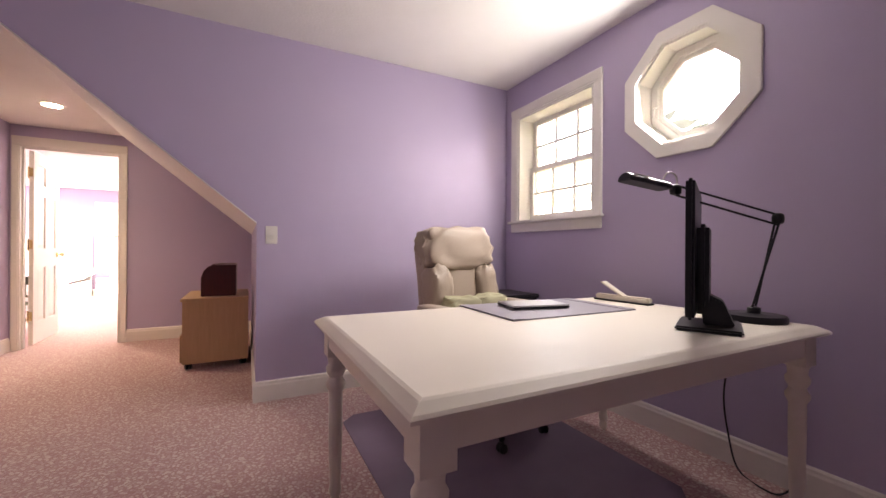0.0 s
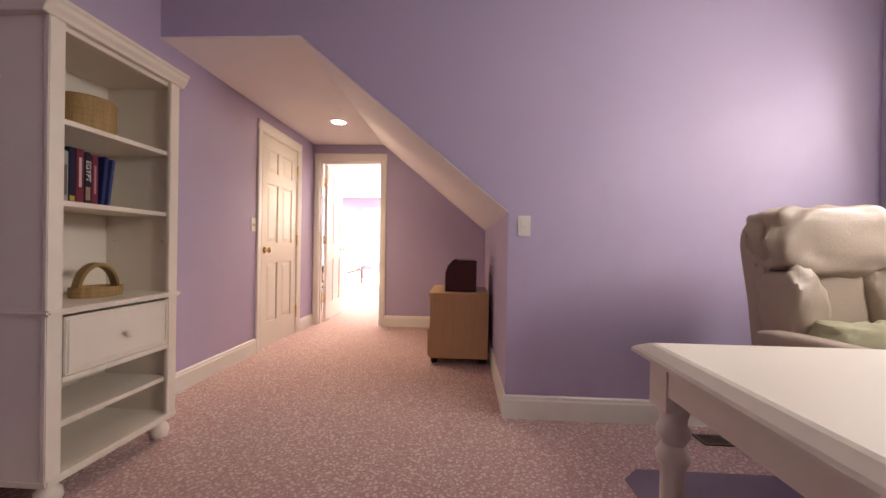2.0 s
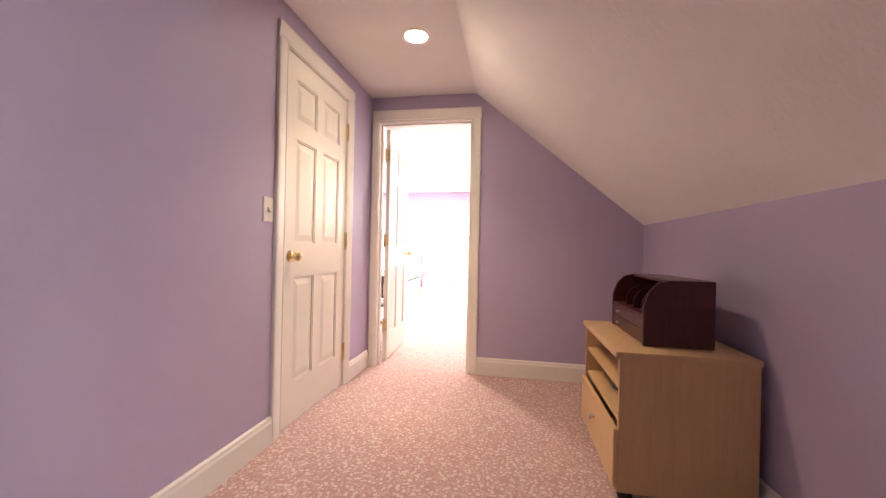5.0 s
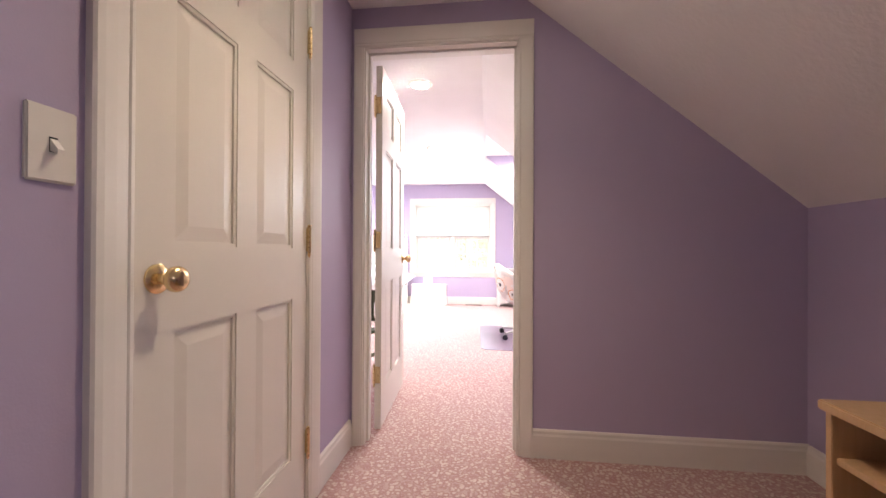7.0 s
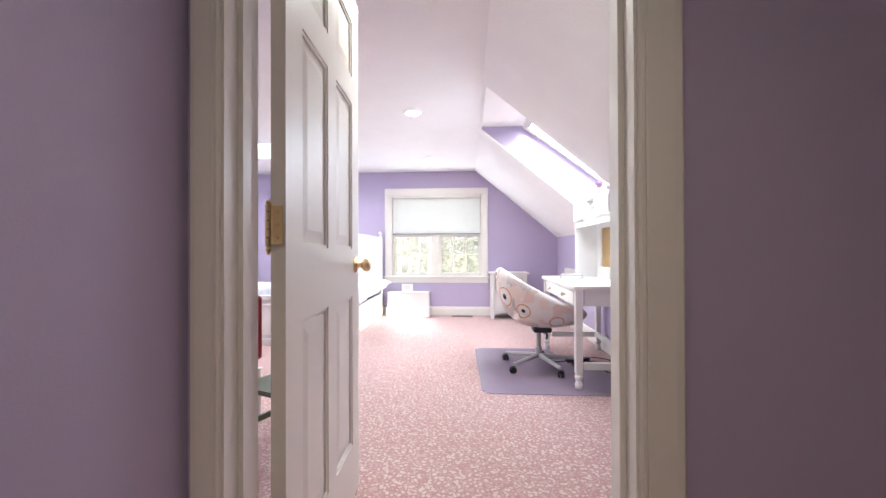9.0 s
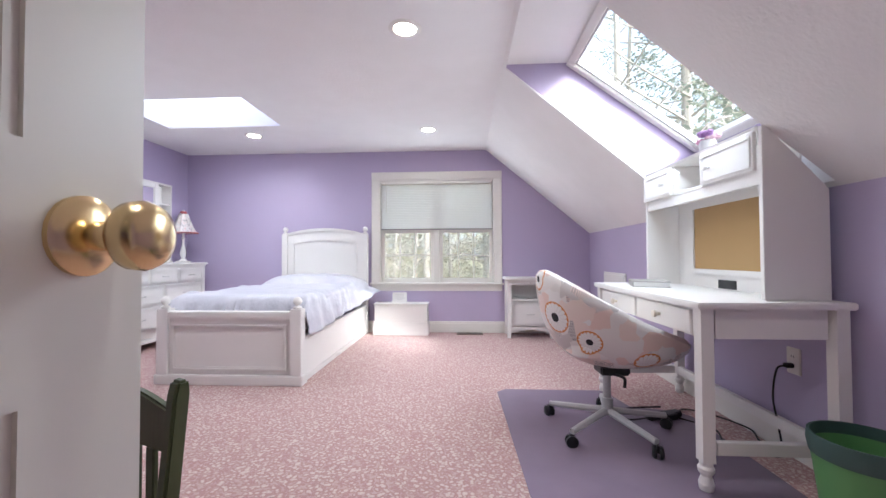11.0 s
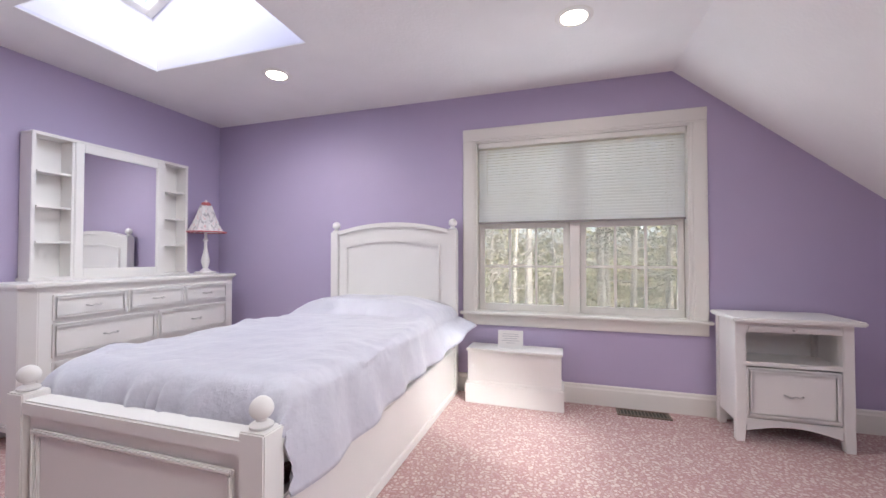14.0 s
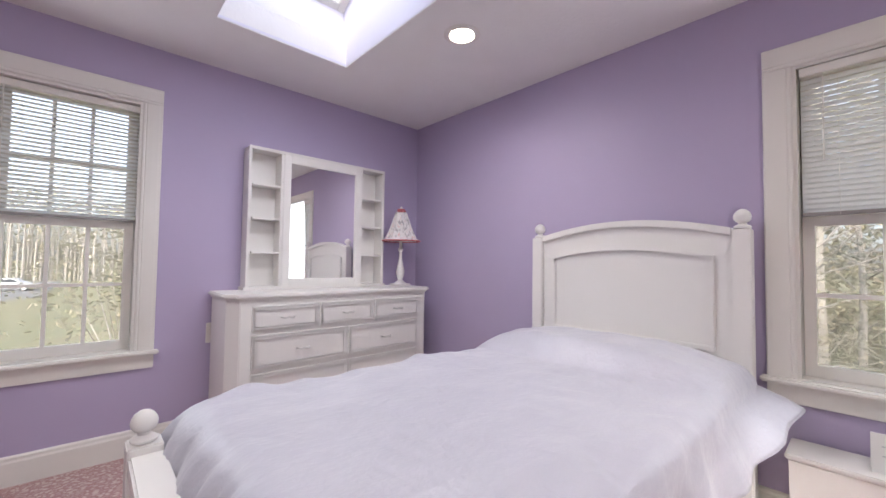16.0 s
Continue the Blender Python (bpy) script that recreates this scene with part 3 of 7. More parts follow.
def window(name, label, m, w, h, units, cas, recess, cols=3, rows=2, meet=0.5, apron=0.075, hazed=True):
    """A double-hung window: x across, y outward from the wall's face, z up from the stool."""
    e = thing(name, label, "window", m, kind="structure")
    part("casing", casing_strip(bmesh.new(), -w / 2 - cas, -w / 2 + 0.004, 0, h - 0.004, True, 1), WHITE, e)
    part("casing", casing_strip(bmesh.new(), w / 2 - 0.004, w / 2 + cas, 0, h - 0.004, True, -1), WHITE, e)
    part("casing", casing_strip(bmesh.new(), -w / 2 - cas, w / 2 + cas, h - 0.004, h + cas, False), WHITE, e)
    part("window_sill", boxed(-w / 2 - cas - 0.02, w / 2 + cas + 0.02, -0.045, -0.0005, -0.022, 0), WHITE, e, "white painted stool", bevel=0.006)
    part("window_sill", boxed(-w / 2, w / 2, -0.0005, T + 0.03, -0.022, 0.004), WHITE, e)
    part("apron", boxed(-w / 2 - cas, w / 2 + cas, -0.015, 0, -0.022 - apron, -0.022), WHITE, e, bevel=0.004)
    for args in ((-w / 2, -w / 2 + 0.016, 0.001, T, 0, h), (w / 2 - 0.016, w / 2, 0.001, T, 0, h), (-w / 2 + 0.016, w / 2 - 0.016, 0.001, T, h - 0.016, h)):
        part("lining", boxed(*args), WHITE, e)
    inner = w - 0.032
    mull = 0.07
    uw = (inner - mull * (units - 1)) / units
    for k in range(units):
        x0 = -inner / 2 + k * (uw + mull)
        zm = h * meet
        sash("upper_sash", e, x0 + 0.004, x0 + uw - 0.004, zm - 0.018, h - 0.018, recess + 0.033, cols, rows, 0.035)
        sash("lower_sash", e, x0 + 0.004, x0 + uw - 0.004, 0.0035, zm + 0.018, recess, cols, rows)
        bm = bmesh.new()
        box(bm, x0, x0 + 0.018, recess + 0.064, T, 0, h - 0.016)
        box(bm, x0 + uw - 0.018, x0 + uw, recess + 0.064, T, 0, h - 0.016)
        part("side_track", bm, WHITE, e)
        if hazed:
            # added sheet behind the lower sash that veils the trees like haze
            part("haze_sheet", boxed(x0 + 0.02, x0 + uw - 0.02, recess + 0.071, recess + 0.072, 0.01, zm), HAZE, e, "thin grey sheet that hazes the view outside").visible_shadow = False
        lock = lathe(bmesh.new(), [(0.016, 0), (0.016, 0.008), (0.008, 0.014)], (x0 + uw / 2, recess + 0.012, zm + 0.018), 12)
        part("sash_lock", lock, WHITE, e)
        if k:
            part("mullion", boxed(x0 - mull, x0, recess - 0.03, T, 0, h - 0.016), WHITE, e, bevel=0.004)
    return e


EAST = lambda y, z: pose(OFF_X1, y, z, 0, 0, -90)
WESTF = lambda y, z: pose(BED_X0, y, z, 0, 0, 90)
window("window_1", "white double-hung office window with divided panes", EAST((WIN_A[0] + WIN_A[1]) / 2, WIN_A[2]), WIN_A[1] - WIN_A[0], WIN_A[3] - WIN_A[2], 1, 0.08, 0.117, 3, 2, hazed=False)
window("window_2", "white twin double-hung bedroom window with divided panes", pose((WIN_N[0] + WIN_N[1]) / 2, BED_Y1, WIN_N[2]), WIN_N[1] - WIN_N[0], WIN_N[3] - WIN_N[2], 2, 0.09, 0.075, 3, 2)
window("window_3", "white double-hung bedroom window with divided panes", WESTF((WIN_W[0] + WIN_W[1]) / 2, WIN_W[2]), WIN_W[1] - WIN_W[0], WIN_W[3] - WIN_W[2], 1, 0.085, 0.075, 3, 2)

# octagonal window
oc = thing("window_4", "white framed octagonal window with bright glass", "window", EAST(OCT_Y, OCT_Z), kind="structure")


def octagon(r):
    c = r * math.tan(math.pi / 8)
    return [(r, c), (c, r), (-c, r), (-r, c), (-r, -c), (-c, -r), (c, -r), (r, -c)]


def octagon_ring(r0, r1, ya, yb):
    """An eight-sided frame of mitred boards between two half widths."""
    bm = bmesh.new()
    a, b = octagon(r0), octagon(r1)
    loops = [[bm.verts.new((u, y, v)) for u, v in p] for p, y in ((a, ya), (b, ya), (b, yb), (a, yb))]
    for i in range(4):
        p, q = loops[i], loops[(i + 1) % 4]
        for k in range(8):
            bm.faces.new((p[k], p[(k + 1) % 8], q[(k + 1) % 8], q[k]))
    return bm


part("casing", octagon_ring(OCT_R - 0.004, OCT_R + 0.072, -0.018, 0), WHITE, oc, bevel=0.003)
part("lining", octagon_ring(OCT_R - 0.016, OCT_R - 0.0005, 0.0005, T), WHITE, oc)
part("window_frame", octagon_ring(OCT_R - 0.06, OCT_R - 0.016, 0.11, 0.15), WHITE, oc, bevel=0.004)
part("sash_frame", octagon_ring(OCT_R - 0.085, OCT_R - 0.06, 0.122, 0.145), WHITE, oc, bevel=0.003)
g = part("pane", prism(bmesh.new(), octagon(OCT_R - 0.086), "y", 0.131, 0.135), GLASS, oc, "clear glass")
g.visible_shadow = False
part("window_crank", tube(bmesh.new(), [(-0.235, 0.11, -0.02), (-0.235, 0.085, -0.03), (-0.235, 0.08, -0.08)], 0.006), WHITE, oc)

# slope skylight: frame and glass in the roof's plane
tilt = math.degrees(math.atan(0.735))
ln = (GX1 - GX0) / math.cos(radians(tilt))
sk = thing("window_5", "large fixed skylight in the sloping ceiling", "skylight", pose(GX0, SKYLIGHT_Y0, glass_z(GX0), 0, tilt, 0), kind="structure")
wd = SKYLIGHT_Y1 - SKYLIGHT_Y0
for args in ((0, ln, 0, 0.05, -0.02, 0.05), (0, ln, wd - 0.05, wd, -0.02, 0.05), (0, 0.05, 0.05, wd - 0.05, -0.02, 0.05), (ln - 0.05, ln, 0.05, wd - 0.05, -0.02, 0.05)):
    part("window_frame", boxed(*args), WHITE, sk, bevel=0.005)
for args in ((0.05, ln - 0.05, 0.05, 0.062, 0.0, 0.035), (0.05, ln - 0.05, wd - 0.062, wd - 0.05, 0.0, 0.035), (0.05, 0.062, 0.062, wd - 0.062, 0.0, 0.035)):
    part("gasket", boxed(*args), GREYMETAL, sk)
g = part("pane", boxed(0.045, ln - 0.045, 0.045, wd - 0.045, 0.03, 0.034), GLASS, sk, "clear glass")
g.visible_shadow = False
# ceiling skylight
x0, x1 = SK[0] - 0.06, SK[1]
tilt = math.degrees(math.atan(0.55))
ln = (x1 - x0) / math.cos(radians(tilt))
wd = SK[3] - SK[2]
sk2 = thing("window_6", "skylight at the top of a ceiling shaft", "skylight", pose(x0, SK[2], west_roof_z(x0), 0, -tilt, 0), kind="structure")
for args in ((0, ln, 0, 0.05, -0.02, 0.05), (0, ln, wd - 0.05, wd, -0.02, 0.05), (0, 0.05, 0.05, wd - 0.05, -0.02, 0.05), (ln - 0.05, ln, 0.05, wd - 0.05, -0.02, 0.05)):
    part("window_frame", boxed(*args), WHITE, sk2, bevel=0.005)
g = part("pane", boxed(0.045, ln - 0.045, 0.045, wd - 0.045, 0.03, 0.034), GLASS, sk2, "clear glass")
g.visible_shadow = False


# ---- recessed ceiling lamps ----
def ceiling_lamp(x, y, z):
    e = thing("ceiling_lamp", "lit round recessed ceiling lamp with white trim", "ceiling lamp", pose(x, y, z), "recessed ceiling lamps")
    bm = bmesh.new()
    n = 32
    prof = [(0.062, -0.001), (0.066, -0.008), (0.082, -0.006), (0.094, -0.001)]
    rings = [[bm.verts.new((r * math.cos(2 * math.pi * k / n), r * math.sin(2 * math.pi * k / n), h)) for k in range(n)] for r, h in prof]
    for a, b in zip(rings, rings[1:]):
        for k in range(n):
            bm.faces.new((a[k], a[(k + 1) % n], b[(k + 1) % n], b[k]))
    part("trim_ring", bm, WHITE, e, smooth=True)
    part("bulb", lathe(bmesh.new(), [(0.063, -0.0015), (0.06, -0.006), (0.03, -0.008)], n=24), BULB, e, "glowing frosted bulb", smooth=True)
    return e


first = ceiling_lamp(*LAMP_COR, COR_Z)
for lx, ly in LAMPS_BED:
    copy_thing(first, pose(lx, ly, BED_Z))

# ---- office things ----
LEATHER = painted("cream_leather", (0.46, 0.375, 0.295), 0.42, 140.0, 0.5, 0.10)
PILLOWM = painted("sage_green_velvet", (0.40, 0.38, 0.25), 0.85, 150.0, 0.4, 0.15)
WICKER = wooden("woven_wicker", (0.42, 0.27, 0.11), (0.20, 0.11, 0.04), 0.7, 2, 26.0)
PAPER = painted("white_paper", (0.78, 0.77, 0.75), 0.8, 60.0, 0.05, 0.03)
PADM = painted("grey_desk_pad", (0.30, 0.275, 0.31), 0.5, 140.0, 0.15, 0.06)
MATM = material("clear_chair_mat", (0.36, 0.29, 0.40), 0.28, 0, 0.5)
mv = coords(MATM)
link(MATM, mix(MATM, noise_of(MATM, mv, 5.0, 4.0), (0.29, 0.225, 0.32), (0.40, 0.32, 0.43)), bsdf(MATM).inputs["Base Color"])
bsdf(MATM).inputs["Alpha"].default_value = 0.5
bump(MATM, noise_of(MATM, mv, 60.0, 2.0), 0.1, 0.001)


def turned_leg(h, square, r):
    """A table leg: square block at the top, turned rings below, a tapering shaft and a foot."""
    bm = boxed(-r, r, -r, r, h - square, h)
    z = h - square
    k = r / 0.045
    lathe(bm, [(0.012 * k, 0.0), (0.020 * k, 0.004), (0.026 * k, 0.022), (0.022 * k, 0.040), (0.018 * k, 0.050), (0.027 * k, 0.062), (0.029 * k, 0.075), (0.026 * k, 0.088), (0.024 * k, 0.10),
               (0.027 * k, 0.14), (0.031 * k, z * 0.55), (0.031 * k, z - 0.16), (0.030 * k, z - 0.145), (0.042 * k, z - 0.125), (0.044 * k, z - 0.11), (0.033 * k, z - 0.095), (0.030 * k, z - 0.085),
               (0.042 * k, z - 0.065), (0.044 * k, z - 0.05), (0.034 * k, z - 0.035), (0.036 * k, z - 0.015), (0.044 * k, z + 0.001)], n=20)
    return bm


desk = thing("office_desk", "large glossy cream painted desk with turned legs", "desk", pose(1.135, 1.463, 0))
DX, DY, DZ = 0.83, 0.51, 0.755
bm = bmesh.new()
out = [(-DX, -DY), (DX, -DY), (DX, DY), (-DX, DY)]
loops = []
for inset, z in ((0.012, DZ - 0.036), (0.0, DZ - 0.030), (0.0, DZ - 0.022), (0.006, DZ - 0.016), (0.030, DZ - 0.003), (0.040, DZ)):
    loops.append([bm.verts.new((x - math.copysign(inset, x), y - math.copysign(inset, y), z)) for x, y in out])
bm.faces.new(loops[0][::-1])
bm.faces.new(loops[-1])
for a, b in zip(loops, loops[1:]):
    for k in range(4):
        bm.faces.new((a[k], a[(k + 1) % 4], b[(k + 1) % 4], b[k]))
part("tabletop", bm, DESKPAINT, desk, "glossy cream top with a moulded edge")
LX, LY = DX - 0.072, DY - 0.072
leg = part("leg", turned_leg(DZ - 0.036, 0.112, 0.039), DESKPAINT, desk, smooth=True, at=pose(-LX, -LY, 0))
for x, y in ((LX, -LY), (-LX, LY), (LX, LY)):
    again(leg, desk, pose(x, y, 0))
for args in ((-LX + 0.039, LX - 0.039, -LY - 0.035, -LY - 0.013, 0.645, DZ - 0.036), (-LX + 0.039, LX - 0.039, LY + 0.013, LY + 0.035, 0.645, DZ - 0.036)):
    part("apron", boxed(*args), DESKPAINT, desk, bevel=0.002)
for sx in (-1, 1):
    part("apron", boxed(min(sx * (LX + 0.013), sx * (LX + 0.035)), max(sx * (LX + 0.013), sx * (LX + 0.035)), -LY + 0.039, LY - 0.039, 0.645, DZ - 0.036), DESKPAINT, desk, bevel=0.002)

pad = thing("desk_pad", "grey vinyl desk pad lying on the desk", "desk pad", pose(1.30, 1.715, DZ + 0.0005, 0, 0, -1))
part("sheet", boxed(-0.34, 0.34, -0.20, 0.225, 0, 0.005), PADM, pad)
part("edge_strip", boxed(-0.34, -0.29, -0.20, 0.225, 0.005, 0.007), PADM, pad, bevel=0.001)
part("edge_strip", boxed(0.29, 0.34, -0.20, 0.225, 0.005, 0.007), PADM, pad, bevel=0.001)
lap = thing("closed_laptop", "closed thin silver and black laptop on the desk pad", "laptop", pose(1.255, 1.765, DZ + 0.009, 0, 0, -12))
part("base", boxed(-0.14, 0.14, -0.09, 0.09, 0, 0.009), BLACK, lap, bevel=0.003)
part("lid", boxed(-0.14, 0.14, -0.09, 0.09, 0.0095, 0.016), STEEL, lap, bevel=0.003)

punch = thing("hole_punch", "cream and grey three-hole punch on the desk", "hole punch", pose(1.825, 1.725, DZ + 0.001, 0, 0, 95))
part("base", boxed(-0.155, 0.155, -0.03, 0.03, 0, 0.008), BLACK, punch, bevel=0.003)
part("body", boxed(-0.15, 0.15, -0.02, 0.022, 0.008, 0.034), CREAM, punch, bevel=0.006)
part("handle", prism(bmesh.new(), [(-0.02, 0.030), (0.0, 0.030), (0.115, 0.092), (0.125, 0.100), (0.108, 0.102)], "y", -0.02, 0.02), CREAM, punch, bevel=0.003)
for x in (-0.1, 0.0, 0.1):
    part("punch_head", boxed(x - 0.014, x + 0.014, -0.024, -0.004, 0.008, 0.030), STEEL, punch, bevel=0.002)

mon = thing("computer_monitor", "black flat computer monitor seen edge on, on a stand", "monitor", pose(1.513, 1.137, DZ + 0.0005, 0, 0, 207))
part("stand_base", boxed(-0.12, 0.12, -0.09, 0.10, 0, 0.016), BLACK, mon, bevel=0.006)
part("stand_neck", prism(bmesh.new(), [(-0.01, 0.016), (0.08, 0.016), (0.045, 0.10), (-0.012, 0.13), (-0.02, 0.10)], "x", -0.04, 0.04), BLACK, mon, bevel=0.004)
part("screen_case", boxed(-0.235, 0.235, -0.052, -0.027, 0.055, 0.50), BLACK, mon, bevel=0.008)
part("rear_housing", boxed(-0.15, 0.15, -0.027, 0.008, 0.09, 0.36), BLACK, mon, bevel=0.012)
part("screen", boxed(-0.215, 0.215, -0.0535, -0.052, 0.075, 0.482), material("dark_screen_glass", (0.01, 0.01, 0.012), 0.08), mon, "dark switched-off screen")
part("bezel_foot", boxed(-0.02, 0.02, -0.03, 0.0, 0.05, 0.12), BLACK, mon)

al = thing("desk_lamp", "black jointed architect desk lamp with a flat head", "desk lamp", pose(1.84, 1.142, DZ + 0.0005))
part("lamp_base", lathe(bmesh.new(), [(0.105, 0), (0.105, 0.018), (0.10, 0.025), (0.03, 0.027), (0.022, 0.03), (0.022, 0.05), (0.012, 0.055)], n=32), BLACK, al, smooth=True)
EL = Vector((0.02, -0.068, 0.397))
NK = Vector((-0.345, 0.10, 0.50))
for o in (-0.021, 0.021):
    part("lower_arm", tube(bmesh.new(), [Vector((o * 0.6, 0, 0.05)), EL + Vector((o * 0.6, o * 0.6, 0))], 0.0042), BLACK, al)
    part("upper_arm", tube(bmesh.new(), [EL + Vector((0, 0, o * 0.9 - 0.005)), NK + Vector((0, 0, o * 0.9))], 0.0042), BLACK, al)
part("elbow_joint", cushion(bmesh.new(), EL, (0.024, 0.016, 0.021), 0.6, 14, 8), BLACK, al, smooth=True)
part("head_joint", cushion(bmesh.new(), NK, (0.024, 0.015, 0.02), 0.6, 14, 8), BLACK, al, smooth=True)
part("head_loop", tube(bmesh.new(), curve_points([NK + Vector((0.01, 0, 0.01)), NK + Vector((0.0, 0, 0.055)), NK + Vector((-0.05, 0.0, 0.06)), NK + Vector((-0.075, 0.01, 0.015))]), 0.003), STEEL, al)
bm = prism(bmesh.new(), [(-0.035, -0.008), (0.035, -0.008), (0.028, 0.012), (0.012, 0.022), (-0.012, 0.022), (-0.028, 0.012)], "x", -0.095, 0.095)
part("lamp_head", bm, BLACK, al, "slim black lamp head", bevel=0.003, at=Matrix.Translation(NK + Vector((-0.135, 0.028, 0.018))) @ pose(0, 0, 0, 0, 8, -12))
part("lamp_head_cap", boxed(-0.04, 0.03, -0.02, 0.02, 0.019, 0.026), STEEL, al, bevel=0.003, at=Matrix.Translation(NK + Vector((-0.165, 0.034, 0.02))) @ pose(0, 0, 0, 0, 8, -12))
cord = tagged(part("lamp_cable", tube(bmesh.new(), curve_points([(1.93, 1.15, DZ + 0.006), (1.985, 1.20, DZ - 0.003), (2.05, 1.30, 0.64), (2.105, 1.38, 0.36), (2.11, 1.36, 0.14), (2.10, 1.31, 0.008), (2.04, 1.17, 0.006), (2.08, 1.13, 0.015), (2.12, 1.11, 0.06)]), 0.004), CORD), "black power cord hanging behind the desk", "cable")


def castor(r=0.025):
    bm = bmesh.new()
    for s in (-1, 1):
        lathe(bm, [(r * 0.3, s * 0.006), (r, s * 0.007), (r, s * 0.018), (r * 0.75, s * 0.024), (0.002, s * 0.025)], (0, 0, r), 16, "x")
    box(bm, -0.006, 0.006, -0.012, 0.012, r, r * 2.1)
    return bm


oc2 = thing("office_chair", "cream leather swivel armchair with a green lumbar cushion", "office chair", pose(1.33, 2.215, 0.0, 0, 0, 10) @ Matrix.Diagonal((0.97, 1.0, 1.01, 1.0)))
# the sitter would face -y
part("seat", cushion(bmesh.new(), (0, 0.0, 0.46), (0.27, 0.27, 0.085), 0.35, 32, 14, 0.04), LEATHER, oc2, smooth=True)
back = part("backrest", cushion(bmesh.new(), (0, 0.31, 0.80), (0.262, 0.07, 0.35), 0.32, 32, 18, 0.05), LEATHER, oc2, "cream leather back shell", smooth=True, at=Matrix.Translation((0, 0.29, 0.5)) @ pose(0, 0, 0, -9, 0, 0) @ Matrix.Translation((0, -0.29, -0.5)))
part("headrest", cushion(bmesh.new(), (0, 0.25, 1.02), (0.275, 0.095, 0.13), 0.45, 56, 28, 0.20, 3), LEATHER, back, smooth=True)
part("back_cushion", cushion(bmesh.new(), (0, 0.255, 0.80), (0.125, 0.055, 0.135), 0.40, 28, 14, 0.05, 5), LEATHER, back, smooth=True)
for s in (-1, 1):
    part("side_bolster", cushion(bmesh.new(), (s * 0.19, 0.235, 0.765), (0.082, 0.085, 0.155), 0.55, 30, 18, 0.2, 7 + s), LEATHER, back, smooth=True)
    part("armrest", cushion(bmesh.new(), (s * 0.315, 0.03, 0.668), (0.052, 0.25, 0.035), 0.5, 20, 12, 0.05), LEATHER, oc2, smooth=True)
    part("arm_support", tube(bmesh.new(), curve_points([(s * 0.305, 0.12, 0.645), (s * 0.31, 0.14, 0.5), (s * 0.24, 0.08, 0.40)]), 0.018), BLACK, oc2, smooth=True)
for s in (-1, 1):
    part("lumbar_cushion", cushion(bmesh.new(), (s * 0.120, 0.14, 0.665), (0.135, 0.065, 0.08), 0.6, 30, 18, 0.22, 11 + s), PILLOWM, oc2, "soft sage green cushion half", smooth=True)
part("gas_column", lathe(bmesh.new(), [(0.03, 0.09), (0.03, 0.25), (0.02, 0.25), (0.02, 0.38), (0.1, 0.385), (0.1, 0.395)]), BLACK, oc2, smooth=True)
cst = None
for k in range(5):
    a = radians(72 * k + 20)
    u = Vector((math.cos(a), math.sin(a), 0))
    part("base_arm", tube(bmesh.new(), [u * 0.02 + Vector((0, 0, 0.11)), u * 0.30 + Vector((0, 0, 0.07))], [0.026, 0.016]), BLACK, oc2, smooth=True)
    at = Matrix.Translation(u * 0.30) @ pose(0, 0, 0, 0, 0, 72 * k + 50)
    if cst is None:
        cst = part("castor", castor(), BLACK, oc2, smooth=True, at=at)
    else:
        again(cst, oc2, at)


def chair_mat(m, outline):
    e = tagged(part("chair_mat", prism(bmesh.new(), outline, "z", 0.002, 0.006), MATM, bevel=0.0015), "translucent greyish vinyl chair mat on the carpet", "chair mat", "chair mats")
    e.matrix_basis = m
    return e


chair_mat(pose(0, 0, 0), [(0.57, 2.63), (0.57, 1.36), (0.65, 1.28), (1.66, 1.28), (1.74, 1.36), (1.74, 2.63), (1.66, 2.71), (0.65, 2.71)])

shred = thing("black_cabinet", "low black plastic cabinet behind the armchair", "cabinet", pose(1.90, 2.90, 0) @ Matrix.Diagonal((1.0, 1.0, 1.08, 1.0)))
part("body", boxed(-0.21, 0.21, -0.2, 0.2, 0.015, 0.60), BLACK, shred, bevel=0.012)
part("lid", boxed(-0.215, 0.215, -0.205, 0.205, 0.602, 0.63), BLACK, shred, bevel=0.008)
part("front_slot", boxed(-0.15, 0.15, -0.208, -0.2, 0.50, 0.53), STEEL, shred)
for x in (-0.18, 0.18):
    part("foot", boxed(x - 0.02, x + 0.02, -0.17, -0.13, 0, 0.015), BLACK, shred)


def register(x, y, w, d, rot=0):
    e = thing("floor_register", "dark brown slotted metal floor register in the carpet", "floor register", pose(x, y, 0.0, 0, 0, rot), "floor registers")
    # near-black plate paints the shade of the duct under the slats
    part("backing", boxed(-w / 2, w / 2, -d / 2, d / 2, 0.0, 0.003), DARKHOLE, e)
    for a, b, c, f in ((-w / 2, w / 2, -d / 2, -d / 2 + 0.012), (-w / 2, w / 2, d / 2 - 0.012, d / 2), (-w / 2, -w / 2 + 0.012, -d / 2 + 0.012, d / 2 - 0.012), (w / 2 - 0.012, w / 2, -d / 2 + 0.012, d / 2 - 0.012)):
        part("frame", boxed(a, b, c, f, 0.003, 0.008), DARKBROWN, e)
    sl = None
    n = int(w / 0.02)
    for k in range(1, n):
        m = pose(-w / 2 + k * w / n, 0, 0.003, 0, 20, 0)
        if sl is None:
            sl = part("slat", boxed(-0.002, 0.002, -d / 2 + 0.012, d / 2 - 0.012, 0, 0.005), DARKBROWN, e, at=m)
        else:
            again(sl, e, m)


DARKBROWN = painted("brown_enamel", (0.16, 0.12, 0.085), 0.4, 60.0, 0.05, 0.08)
register(1.24, 3.02, 0.27, 0.11)
register(-1.557, 10.785, 0.31, 0.105)

